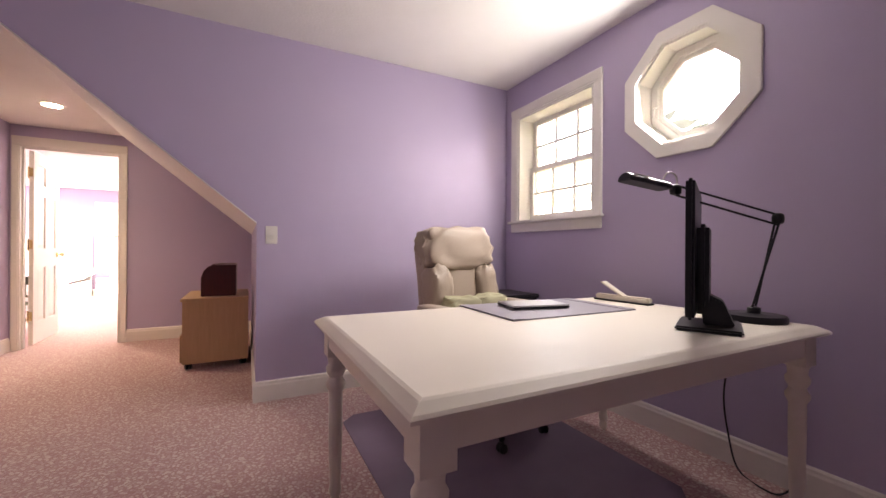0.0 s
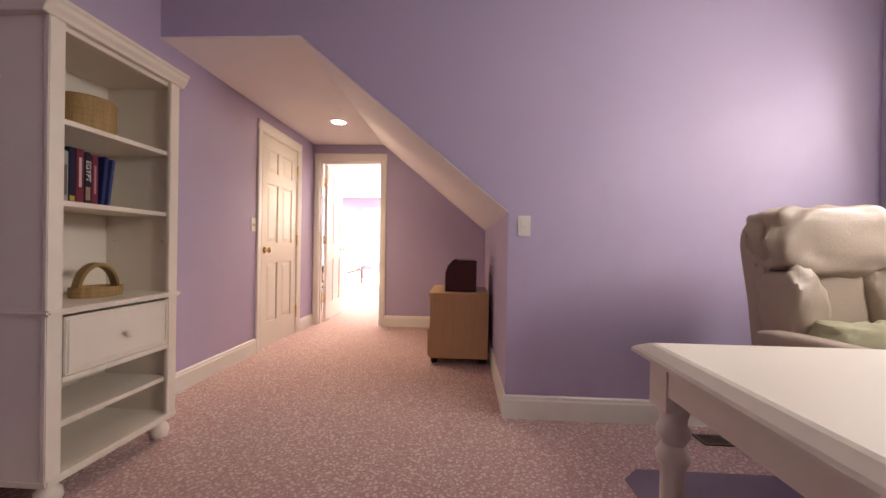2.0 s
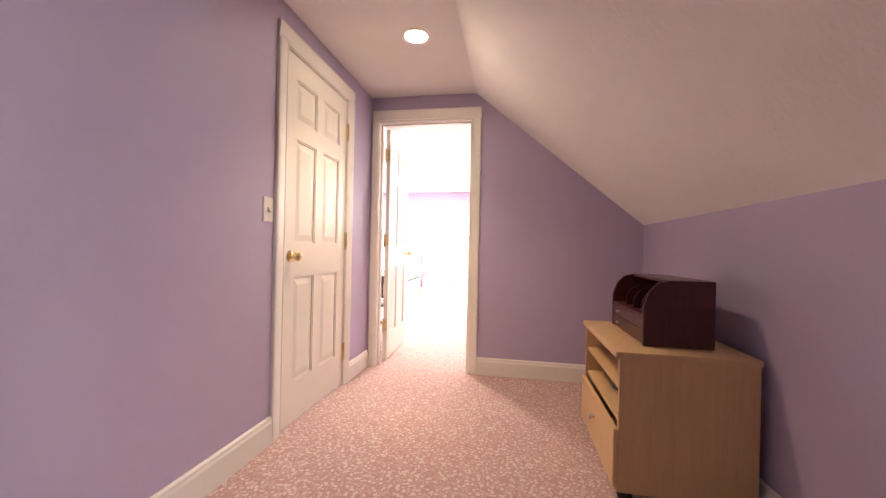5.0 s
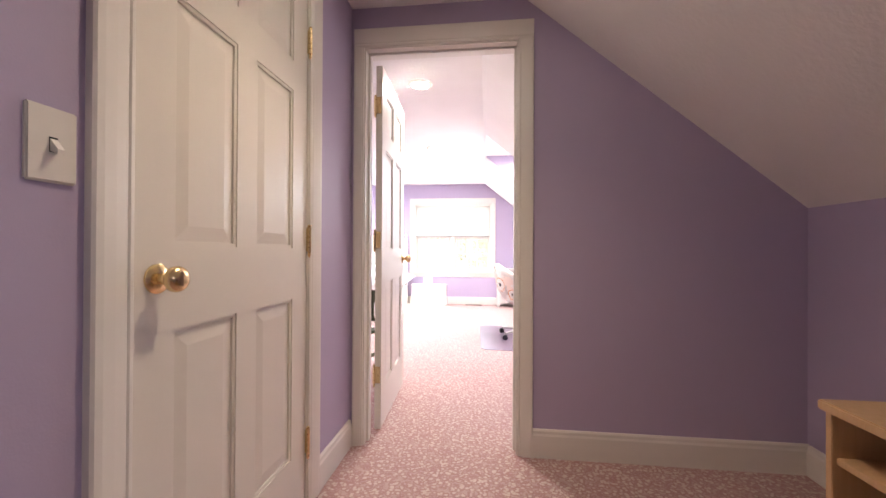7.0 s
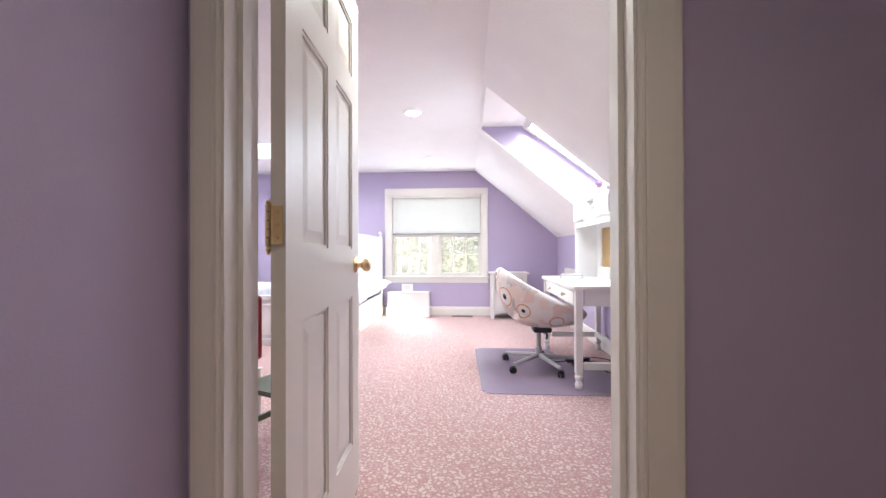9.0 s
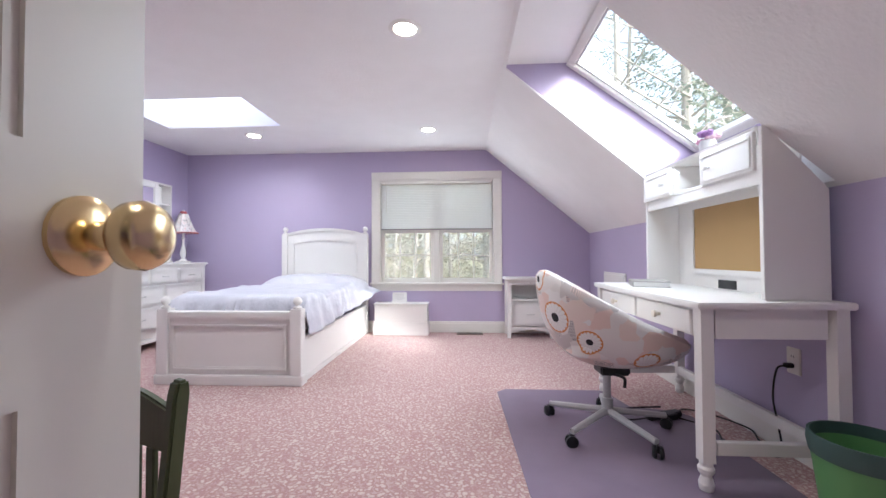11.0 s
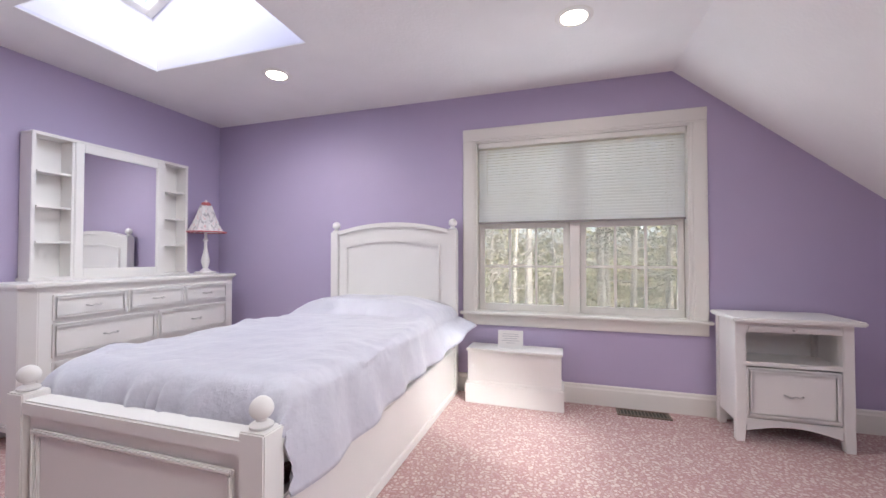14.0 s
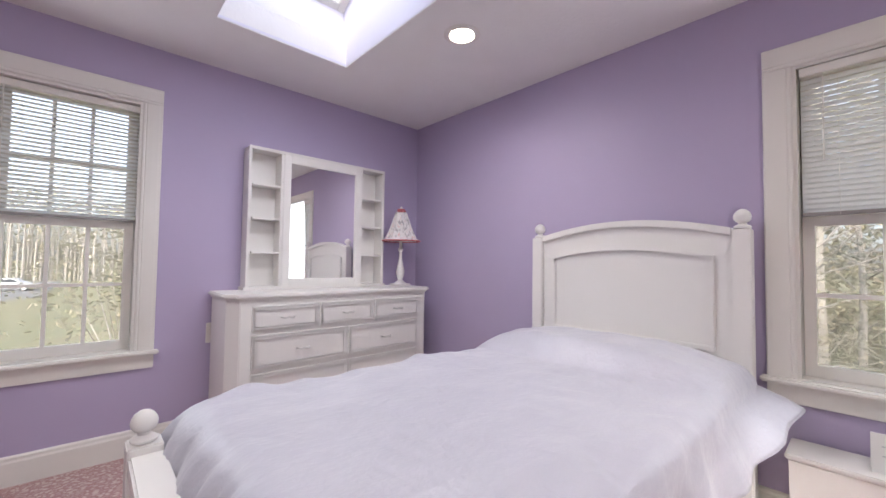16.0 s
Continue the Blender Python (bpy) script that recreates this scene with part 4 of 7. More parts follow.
# ---- bookcase ----
bc = thing("bookcase", "tall white bookcase with open shelves and one drawer", "bookcase", pose(-1.985, 2.545, 0.04, 0, 0, 90))
# local x runs along +y, local -y faces the room
W, D = 0.31, 0.375
for s in (-1, 1):
    part("side_panel", boxed(min(s * W, s * (W - 0.022)), max(s * W, s * (W - 0.022)), -D + 0.02, 0, 0.06, 1.745), CREAM, bc, bevel=0.002)
    part("front_post", boxed(min(s * (W + 0.003), s * (W - 0.055)), max(s * (W + 0.003), s * (W - 0.055)), -D, -D + 0.02, 0.06, 1.745), CREAM, bc, bevel=0.003)
part("back_panel", boxed(-W + 0.022, W - 0.022, -0.012, -0.004, 0.06, 1.745), CREAM, bc)
for zz in (1.745, 1.400, 1.095, 0.268):
    part("shelf", boxed(-W + 0.022, W - 0.022, -D + 0.021, -0.012, zz - 0.02, zz), CREAM, bc, bevel=0.002)
part("bottom_shelf", boxed(-W - 0.004, W + 0.004, -D - 0.008, -0.004, 0.055, 0.085), CREAM, bc, bevel=0.006)
part("ledge", boxed(-W - 0.012, W + 0.012, -D - 0.018, -0.004, 0.672, 0.695), CREAM, bc, bevel=0.008)
bm = prism(bmesh.new(), [(-D - 0.005, 1.745), (-D - 0.010, 1.758), (-D - 0.022, 1.775), (-D - 0.026, 1.792), (-D - 0.034, 1.800), (-D - 0.034, 1.812), (-0.004, 1.812), (-0.004, 1.745)], "x", -W - 0.03, W + 0.03)
part("crown", bm, CREAM, bc, "moulded crown", bevel=0.002)
part("drawer_rail", boxed(-W + 0.055, W - 0.055, -D, -D + 0.02, 0.415, 0.437), CREAM, bc)
part("drawer_box", boxed(-W + 0.03, W - 0.03, -D + 0.03, -0.02, 0.445, 0.63), CREAM, bc)
dr = part("drawer_front", boxed(-W + 0.058, W - 0.058, -D - 0.004, -D + 0.016, 0.440, 0.660), CREAM, bc, bevel=0.003)
for args in ((-W + 0.068, W - 0.068, 0.637, 0.650), (-W + 0.068, W - 0.068, 0.450, 0.463), (-W + 0.068, -W + 0.081, 0.463, 0.637), (W - 0.081, W - 0.068, 0.463, 0.637)):
    part("moulding", boxed(args[0], args[1], -D - 0.009, -D - 0.004, args[2], args[3]), CREAM, dr, bevel=0.002)
part("knob", lathe(bmesh.new(), [(0.010, -D - 0.004), (0.009, -D - 0.016), (0.018, -D - 0.024), (0.019, -D - 0.034), (0.012, -D - 0.040)], (0, 0, 0.548), 20, "y"), CREAM, dr, smooth=True)
ft = None
for x in (-W + 0.05, W - 0.05):
    for y in (-D + 0.045, -0.05):
        if ft is None:
            ft = part("bun_foot", lathe(bmesh.new(), [(0.022, -0.04), (0.036, -0.03), (0.044, -0.005), (0.04, 0.02), (0.028, 0.034), (0.026, 0.042), (0.034, 0.048), (0.034, 0.056)]), CREAM, bc, smooth=True, at=pose(x, y, 0))
        else:
            again(ft, bc, pose(x, y, 0))
for s in (-1, 1):
    for z0 in (0.95, 1.25, 1.58):
        for y in (-0.31, -0.06):
            part("shelf_pin", lathe(bmesh.new(), [(0.004, 0), (0.004, 0.007)], (s * (W - 0.022) - (0.007 if s > 0 else 0), y, z0), 8, "x"), STEEL, bc)


def basket_wall(rx, ry, h, n=40, rows=12):
    bm = bmesh.new()
    loops = []
    for j in range(rows + 1):
        z = h * j / rows
        k = 1 + 0.02 * math.sin(math.pi * j / rows) + (0.012 if j % 2 else 0)
        loops.append([bm.verts.new((rx * k * math.cos(2 * math.pi * i / n) * (1 + 0.008 * (i % 2)), ry * k * math.sin(2 * math.pi * i / n) * (1 + 0.008 * (i % 2)), z)) for i in range(n)])
    inner = [[bm.verts.new((v.co.x * 0.93, v.co.y * 0.93, max(v.co.z, 0.008))) for v in l] for l in (loops[-1], loops[0])]
    seq = loops + inner
    for a, b in zip(seq, seq[1:]):
        for i in range(n):
            bm.faces.new((a[i], a[(i + 1) % n], b[(i + 1) % n], b[i]))
    bm.faces.new(loops[0][::-1])
    bm.faces.new(seq[-1])
    return bm


rb = thing("round_basket", "round lidded woven wicker basket on the top shelf", "basket", pose(-1.80, 2.545, 1.4405))
part("body", basket_wall(0.106, 0.106, 0.135), WICKER, rb)
part("lid", lathe(bmesh.new(), [(0.109, 0.125), (0.111, 0.150), (0.107, 0.158), (0.08, 0.162), (0.01, 0.163)], n=36), WICKER, rb)
hb = thing("handled_basket", "small oval wicker basket with a tall arched handle", "basket", pose(-1.80, 2.61, 0.7355, 0, 0, 80))
part("tray", basket_wall(0.100, 0.075, 0.045, 36, 5), WICKER, hb)
bow = [(r * math.cos(math.pi * k / 20), 0.02 + r * 1.5 * math.sin(math.pi * k / 20)) for r, order in ((0.088, range(21)), (0.076, range(20, -1, -1))) for k in order]
part("handle", prism(bmesh.new(), bow, "y", -0.026, 0.026), WICKER, hb, bevel=0.004)

BOOKC = [(0.02, 0.022, 0.028), (0.36, 0.34, 0.30), (0.012, 0.016, 0.05), (0.17, 0.02, 0.04), (0.012, 0.012, 0.016), (0.16, 0.02, 0.04), (0.02, 0.03, 0.13), (0.05, 0.07, 0.20)]
by = 2.335
for k, c in enumerate(BOOKC):
    tk = (0.030, 0.028, 0.024, 0.034, 0.026, 0.030, 0.018, 0.014)[k]
    h = (0.235, 0.205, 0.225, 0.225, 0.22, 0.215, 0.22, 0.215)[k]
    e = thing("book", ("black", "worn cream", "navy", "dark red", "purple", "crimson", "blue", "slim blue")[k] + " hardback book standing on the shelf", "book", pose(-1.79, by + tk / 2, 1.1355, (0 if k < 6 else -5 - 2 * (k - 6)), 0, 0), "books on the shelf")
    cm = painted("book_cover", c, 0.5, 90.0, 0.1, 0.1)
    part("cover", boxed(-0.08, 0.08, -tk / 2, tk / 2, 0, h), cm, e, bevel=0.002)
    part("page_block", boxed(-0.0815, 0.075, -tk / 2 + 0.003, tk / 2 - 0.003, 0.004, h + 0.0008), PAPER, e)
    for which, z0, z1, wide, ink in ((0, 0.12, 0.17, 0.42, (0.42, 0.14, 0.04)), (0, 0.03, 0.07, 0.42, (0.16, 0.14, 0.12)), (1, 0.03, 0.15, 0.3, (0.14, 0.12, 0.10)), (2, 0.01, 0.03, 0.42, (0.5, 0.36, 0.05)),
                                     (3, 0.07, 0.19, 0.16, (0.62, 0.50, 0.48)), (5, 0.05, 0.17, 0.14, (0.45, 0.20, 0.22)), (4, 0.02, 0.075, 0.4, (0.30, 0.20, 0.14))):
        if which == k:
            part("spine_print", boxed(0.08, 0.0806, -tk * wide, tk * wide, z0, z1), painted("spine_ink", ink, 0.6), e)
    if k == 4:
        title = bpy.data.curves.new("spine_title", "FONT")
        title.body, title.size, title.extrude = "EGYPT", 0.030, 0.0003
        title.align_x, title.align_y = "CENTER", "CENTER"
        title.materials.append(PAPER)
        t_ob = new("spine_title", title)
        t_ob.parent = e
        t_ob.matrix_basis = pose(0.0812, 0, 0.14, 0, 90, 0)
        t_ob["label"] = "pale block capitals on the spine"
    by += tk + (0.003 if k < 5 else 0.012)

# ---- passage things ----
cart = thing("rolling_cabinet", "maple veneer rolling cabinet with open shelves and a drawer", "cabinet", pose(-0.165, 4.52, 0))
# open front faces -x
CX, CY = 0.245, 0.345
part("top", boxed(-CX - 0.015, CX + 0.004, -CY - 0.008, CY + 0.008, 0.572, 0.598), MAPLE, cart, bevel=0.004)
for s in (-1, 1):
    part("side_panel", boxed(-CX, CX, min(s * CY, s * (CY - 0.02)), max(s * CY, s * (CY - 0.02)), 0.05, 0.572), MAPLE, cart, bevel=0.002)
part("back_panel", boxed(CX - 0.008, CX - 0.002, -CY + 0.02, CY - 0.02, 0.05, 0.572), MAPLE, cart)
for zz in (0.455, 0.325, 0.07):
    part("shelf", boxed(-CX + 0.01, CX - 0.008, -CY + 0.02, CY - 0.02, zz - 0.018, zz), MAPLE, cart, bevel=0.002)
df = part("drawer_front", boxed(-CX - 0.016, -CX + 0.002, -CY + 0.004, CY - 0.004, 0.065, 0.295), MAPLE, cart, bevel=0.003)
part("knob", lathe(bmesh.new(), [(0.006, -CX - 0.016), (0.006, -CX - 0.03), (0.013, -CX - 0.034), (0.012, -CX - 0.044)], (0, 0, 0.20), 16, "x"), STEEL, df, smooth=True)
c0 = None
for x in (-CX + 0.04, CX - 0.04):
    for y in (-CY + 0.045, CY - 0.045):
        if c0 is None:
            c0 = part("castor", castor(0.022), BLACK, cart, smooth=True, at=pose(x, y, 0, 0, 0, 30))
        else:
            again(c0, cart, pose(x, y, 0, 0, 0, 30))
stack = thing("paper_stack", "grey ring binder and papers lying on the cabinet shelf", "papers", pose(-0.20, 4.53, 0.4555, 0, 0, 84))
part("binder", boxed(-0.16, 0.16, -0.11, 0.11, 0, 0.05), PAPER, stack, "white binder", bevel=0.004)
part("label_strip", boxed(-0.12, 0.11, -0.112, -0.11, 0.012, 0.036), painted("printed_label", (0.45, 0.25, 0.2), 0.6, 30.0, 0.05, 0.4), stack)
part("strap", tube(bmesh.new(), curve_points([(-0.10, -0.08, 0.054), (0.0, -0.09, 0.058), (0.06, -0.1, 0.053), (0.1, -0.06, 0.058)]), 0.006), PAPER, stack)
bag = tagged(part("black_bag", cushion(bmesh.new(), (0.0, 0, 0.06), (0.13, 0.2, 0.06), 0.7, 20, 12, 0.25), BLACK, smooth=True, at=pose(-0.22, 4.47, 0.3255)), "crumpled black bag on the lower shelf", "bag")

org = thing("letter_organiser", "dark mahogany desk organiser with slots and two drawers", "organiser", pose(-0.155, 4.545, 0.5985))
OX, OY, OH = 0.135, 0.25, 0.275
prof = [(-OX, 0), (OX, 0), (OX, OH), (-OX + 0.10, OH), (-OX + 0.055, OH - 0.012), (-OX + 0.02, OH - 0.05), (-OX, OH - 0.11)]
for s in (-1, 1):
    part("side_panel", prism(bmesh.new(), prof, "y", min(s * OY, s * (OY - 0.013)), max(s * OY, s * (OY - 0.013))), MAHOGANY, org, "rounded side panel", bevel=0.002)
part("back_panel", boxed(OX - 0.01, OX - 0.001, -OY + 0.013, OY - 0.013, 0, OH), MAHOGANY, org)
part("top_panel", boxed(-OX + 0.10, OX - 0.01, -OY + 0.013, OY - 0.013, OH - 0.012, OH - 0.001), MAHOGANY, org)
part("base_panel", boxed(-OX + 0.01, OX - 0.01, -OY + 0.013, OY - 0.013, 0, 0.008), MAHOGANY, org)
part("slot_floor", boxed(-OX + 0.004, OX - 0.01, -OY + 0.013, OY - 0.013, 0.118, 0.126), MAHOGANY, org)
for z0, z1 in ((0.011, 0.062), (0.066, 0.116)):
    d = part("drawer", boxed(-OX + 0.002, OX - 0.02, -OY + 0.015, OY - 0.015, z0, z1), MAHOGANY, org, bevel=0.002)
    part("knob", lathe(bmesh.new(), [(0.004, -OX + 0.002), (0.004, -OX - 0.008), (0.009, -OX - 0.011), (0.006, -OX - 0.018)], (0, 0.10, (z0 + z1) / 2), 14, "x"), STEEL, d, smooth=True)
for k in range(3):
    y = -OY + 0.013 + (k + 1) * (2 * OY - 0.026) / 4
    part("divider", prism(bmesh.new(), [(-OX + 0.035, 0.126), (OX - 0.01, 0.126), (OX - 0.01, 0.225), (-OX + 0.09, 0.225), (-OX + 0.05, 0.20), (-OX + 0.035, 0.17)], "y", y - 0.004, y + 0.004), MAHOGANY, org)


# ---- switches and outlets ----
def wall_plate(m, kind, label):
    e = thing("light_switch" if kind != "outlet" else "wall_outlet", label, "light switch" if kind != "outlet" else "outlet", m)
    part("plate", boxed(-0.037, 0.037, -0.006, 0.004, -0.06, 0.06), PLASTIC, e, bevel=0.003)
    if kind == "rocker":
        part("rocker_frame", boxed(-0.02, 0.02, -0.008, -0.006, -0.036, 0.036), PLASTIC, e, bevel=0.001)
        part("rocker", prism(bmesh.new(), [(-0.008, -0.031), (-0.012, 0.0), (-0.0085, 0.031), (-0.006, 0.031), (-0.006, -0.031)], "x", -0.015, 0.015), PLASTIC, e)
    elif kind == "toggle":
        part("toggle", prism(bmesh.new(), [(-0.006, -0.010), (-0.020, -0.016), (-0.021, -0.008), (-0.006, 0.010)], "x", -0.005, 0.005), PLASTIC, e)
        part("toggle_slot", boxed(-0.006, 0.006, -0.0066, -0.006, -0.012, 0.012), BLACK, e)
    else:
        for z in (-0.02, 0.02):
            part("socket", boxed(-0.015, 0.015, -0.0075, -0.006, z - 0.014, z + 0.014), PLASTIC, e, bevel=0.001)
            for x in (-0.006, 0.006):
                part("socket_slot", boxed(x - 0.0012, x + 0.0012, -0.0079, -0.0075, z - 0.004, z + 0.006), BLACK, e)
    return e


wall_plate(pose(0.211, OFF_Y1, 1.115), "rocker", "ivory rocker light switch on the wall beside the passage")
wall_plate(west @ pose(4.262, 0, 1.155), "toggle", "ivory toggle light switch beside the closet door")
wall_plate(pose(BED_X0, 9.335, 0.61, 0, 0, 90), "outlet", "white wall outlet beside the dresser")
wall_plate(pose(-4.02, BED_Y1, 0.50), "outlet", "white wall outlet behind the bed")
wall_plate(pose(BED_X1, 8.02, 0.435, 0, 0, -90), "outlet", "white wall outlet under the desk with a plug in it")

# ---- bedroom: bed ----
QUILT = material("satin_white_quilt", (0.74, 0.72, 0.80), 0.36, 0, 0.6)
qv = coords(QUILT)
leafy = node(QUILT, "ShaderNodeTexVoronoi", Scale=16.0, Randomness=1.0)
qw = node(QUILT, "ShaderNodeTexNoise", Scale=7.0, Detail=4.0)
link(QUILT, qv, qw.inputs["Vector"])
link(QUILT, mix(QUILT, 0.25, qv, qw.outputs["Color"]), leafy.inputs["Vector"])
link(QUILT, mix(QUILT, noise_of(QUILT, qv, 4.0, 4.0), (0.49, 0.475, 0.545), (0.60, 0.585, 0.645)), bsdf(QUILT).inputs["Base Color"])
bsdf(QUILT).inputs["Sheen Weight"].default_value = 0.3
bump(QUILT, calc(QUILT, "ADD", leafy.outputs["Distance"], calc(QUILT, "MULTIPLY", noise_of(QUILT, coords(QUILT, "Object", (2.2, 1.0, 1.6)), 13.0, 5.0, 0.62), 1.6)), 0.32, 0.010)

bed = thing("bed", "white painted single bed with panelled ends and ball finials", "bed", pose(-3.32, 9.85, 0))
FINIAL = [(0.024, 0.0), (0.031, 0.004), (0.032, 0.011), (0.026, 0.016), (0.015, 0.021), (0.015, 0.028), (0.024, 0.033), (0.030, 0.042), (0.032, 0.053), (0.030, 0.064), (0.023, 0.076), (0.012, 0.084), (0.003, 0.087)]
foot = part("footboard", boxed(-0.465, 0.465, -0.965, -0.930, 0.07, 0.475), FURN, bed, "panelled footboard", bevel=0.002)
part("top_rail", boxed(-0.475, 0.475, -0.985, -0.905, 0.475, 0.525), FURN, foot, bevel=0.006)
part("plinth", boxed(-0.552, 0.552, -0.995, -0.900, 0.0, 0.07), FURN, foot, bevel=0.006)
for o, deep in ((0.0, 0.016), (0.014, 0.009)):  # a moulding of two steps round a plain field
    for args in ((-0.425 + o, 0.425 - o, 0.418 - o, 0.432 - o), (-0.425 + o, 0.425 - o, 0.105 + o, 0.119 + o), (-0.425 + o, -0.411 + o, 0.119 + o, 0.418 - o), (0.411 - o, 0.425 - o, 0.119 + o, 0.418 - o)):
        part("moulding", boxed(args[0], args[1], -0.965 - deep, -0.965, args[2], args[3]), FURN, foot, bevel=0.004)
for s in (-1, 1):
    part("post", boxed(s * 0.497 - 0.042, s * 0.497 + 0.042, -0.988, -0.908, 0.07, 0.545), FURN, foot, bevel=0.004)
    part("ball_finial", lathe(bmesh.new(), [(r, z + 0.545) for r, z in FINIAL], (s * 0.497, -0.95, 0), 20), FURN, foot, smooth=True)
bm = bmesh.new()
arc = [(x, 1.208 + 0.062 * (1 - (x / 0.465) ** 2)) for x in [0.465 - 0.93 * k / 24 for k in range(25)]]
prism(bm, [(-0.465, 0.30), (0.465, 0.30)] + arc, "y", 0.945, 0.975)
head = part("headboard", bm, FURN, bed, "arched panelled headboard", bevel=0.003)


def arch_band(bm, w, lift, ya, yb, base, rise, thick):
    pts = [(w - 2 * w * k / 24) for k in range(25)]
    up = [(x, base + rise * (1 - (x / w) ** 2)) for x in pts]
    prism(bm, up + [(x, z - thick) for x, z in up[::-1]], "y", ya, yb)
    return bm


part("cap_rail", arch_band(bmesh.new(), 0.465, 0, 0.925, 0.99, 1.212, 0.062, 0.035), FURN, head, bevel=0.004)
part("arch_moulding", arch_band(bmesh.new(), 0.40, 0, 0.928, 0.945, 1.095, 0.048, 0.022), FURN, head, bevel=0.004)
for args in ((-0.40, -0.378, 0.70, 1.075), (0.378, 0.40, 0.70, 1.075), (-0.40, 0.40, 0.678, 0.70)):
    part("moulding", boxed(args[0], args[1], 0.928, 0.945, args[2], args[3]), FURN, head, bevel=0.004)
for s in (-1, 1):
    part("post", boxed(s * 0.497 - 0.033, s * 0.497 + 0.033, 0.92, 0.99, 0.0, 1.205), FURN, head, bevel=0.004)
    part("ball_finial", lathe(bmesh.new(), [(r, z + 1.205) for r, z in FINIAL], (s * 0.497, 0.955, 0), 20), FURN, head, smooth=True)
for s in (-1, 1):
    rail = part("side_rail", boxed(min(s * 0.495, s * 0.522), max(s * 0.495, s * 0.522), -0.913, 0.92, 0.045, 0.315), FURN, bed, bevel=0.003)
    part("rail_foot", boxed(min(s * 0.488, s * 0.53), max(s * 0.488, s * 0.53), -0.899, 0.92, 0.0, 0.045), FURN, rail, bevel=0.004)
    part("rail_cap", boxed(min(s * 0.490, s * 0.530), max(s * 0.490, s * 0.530), -0.912, 0.92, 0.315, 0.338), FURN, rail, bevel=0.005)
part("mattress", cushion(bmesh.new(), (0, 0.03, 0.46), (0.485, 0.885, 0.118), 0.2, 32, 12), PAPER, bed, "white mattress", smooth=True)

bm = bmesh.new()
NU, NV = 110, 150
grid = []
for j in range(NV + 1):
    v = j / NV
    fd = max(0.0, (0.09 - v) / 0.09)
    y = -0.97 + 1.90 * v if v > 0.09 else -0.799 - 0.105 * math.sin(fd * 1.57)
    row = []
    hang_r = 0.215 - 0.06 * v + 0.012 * math.sin(9 * v)
    hang_l = 0.34 - 0.10 * v
    head_flare = max(0.0, (v - 0.58) / 0.42)
    head_flare *= head_flare * (3 - 2 * head_flare)
    for i in range(NU + 1):
        s = -1 + 2 * i / NU
        hang = hang_r if s > 0 else hang_l
        flat, rad = 0.475, 0.055
        total = flat + rad * 1.57 + hang
        a = abs(s) * total
        pil = min(1, max(0, (y - 0.36) / 0.13))
        pil = pil * pil * (3 - 2 * pil)
        lift = 0.10 * pil * max(0, 1 - (max(0, a - 0.18) / 0.36) ** 2) * (1 - 0.75 * max(0, (y - 0.70) / 0.24) ** 2)
        top = 0.620 + lift - 0.16 * fd ** 1.8 * max(0.0, 1 - max(0.0, a - flat) / 0.14)
        if a < flat:
            x, z = a, top
        elif a < flat + rad * 1.57:
            t = (a - flat) / rad
            x, z = flat + rad * math.sin(t), top - rad * (1 - math.cos(t))
        else:
            d = a - flat - rad * 1.57
            x = flat + rad + d * (0.22 + 0.62 * head_flare) + 0.016 * min(1, d / 0.1) * math.sin(y * 21 + 1.5 * math.sin(3 * y)) * (0.4 + d * 2)
            z = top - rad - d * (0.97 - 0.62 * head_flare)
        q = Vector((math.copysign(x, s) * 3, y * 3, 0.3))
        w = 0.010 * noise.noise(q * 1.2) + 0.006 * noise.noise(q * 3.1 + Vector((5, 0, 0))) + 0.004 * abs(noise.noise(Vector((q.x * 1.5 + q.y, q.y * 4 - q.x, 2))))
        edge = min(1, max(0, (a - 0.3) / 0.2))
        xx = math.copysign(x, s) + (math.copysign(1, s) * w * 1.3 if a > flat + rad else 0)
        ruck = fd * (0.012 * math.sin(a * 44 + 2.2 * math.sin(a * 11)) + 0.02 * noise.noise(Vector((a * 22, fd, s))))
        w += 0.016 * max(0, noise.noise(Vector((q.x * 0.9 - q.y * 0.55, q.y * 1.7 + q.x * 1.3, 4)))) ** 1.5 * min(1, max(0, a - 0.12) * 3)
        row.append(bm.verts.new((xx, y + ruck + 0.004 * noise.noise(q * 4), z + (w * (1 + edge) if a <= flat + rad * 1.57 else 0.3 * w))))
    grid.append(row)
for a, b in zip(grid, grid[1:]):
    for i in range(NU):
        bm.faces.new((a[i], a[i + 1], b[i + 1], b[i]))
hem_pts = [row[-1].co.copy() for row in grid]
spread = tagged(part("bedspread", bm, QUILT, smooth=True), "shiny white-lavender embroidered bedspread over a pillow", "bedspread")
spread.matrix_basis = pose(-3.32, 9.85, 0)
hem = [Vector(p) for p in hem_pts]
part("hem", tube(bmesh.new(), hem, 0.005, 6), QUILT, spread, "stitched hem", smooth=True)
sol = spread.modifiers.new("thickness", "SOLIDIFY")
sol.thickness, sol.offset = 0.008, 1


# ---- nightstand, white box, card ----
def bar_handle(parent, x, y, z, w=0.075):
    pts = curve_points([(x - w / 2, y, z), (x - w / 2 + 0.004, y - 0.016, z), (x - w / 4, y - 0.024, z - 0.004), (x, y - 0.022, z + 0.002), (x + w / 4, y - 0.024, z - 0.004), (x + w / 2 - 0.004, y - 0.016, z), (x + w / 2, y, z)], 4)
    part("handle", tube(bmesh.new(), pts, 0.004), STEEL, parent, "brushed nickel bail handle", smooth=True)


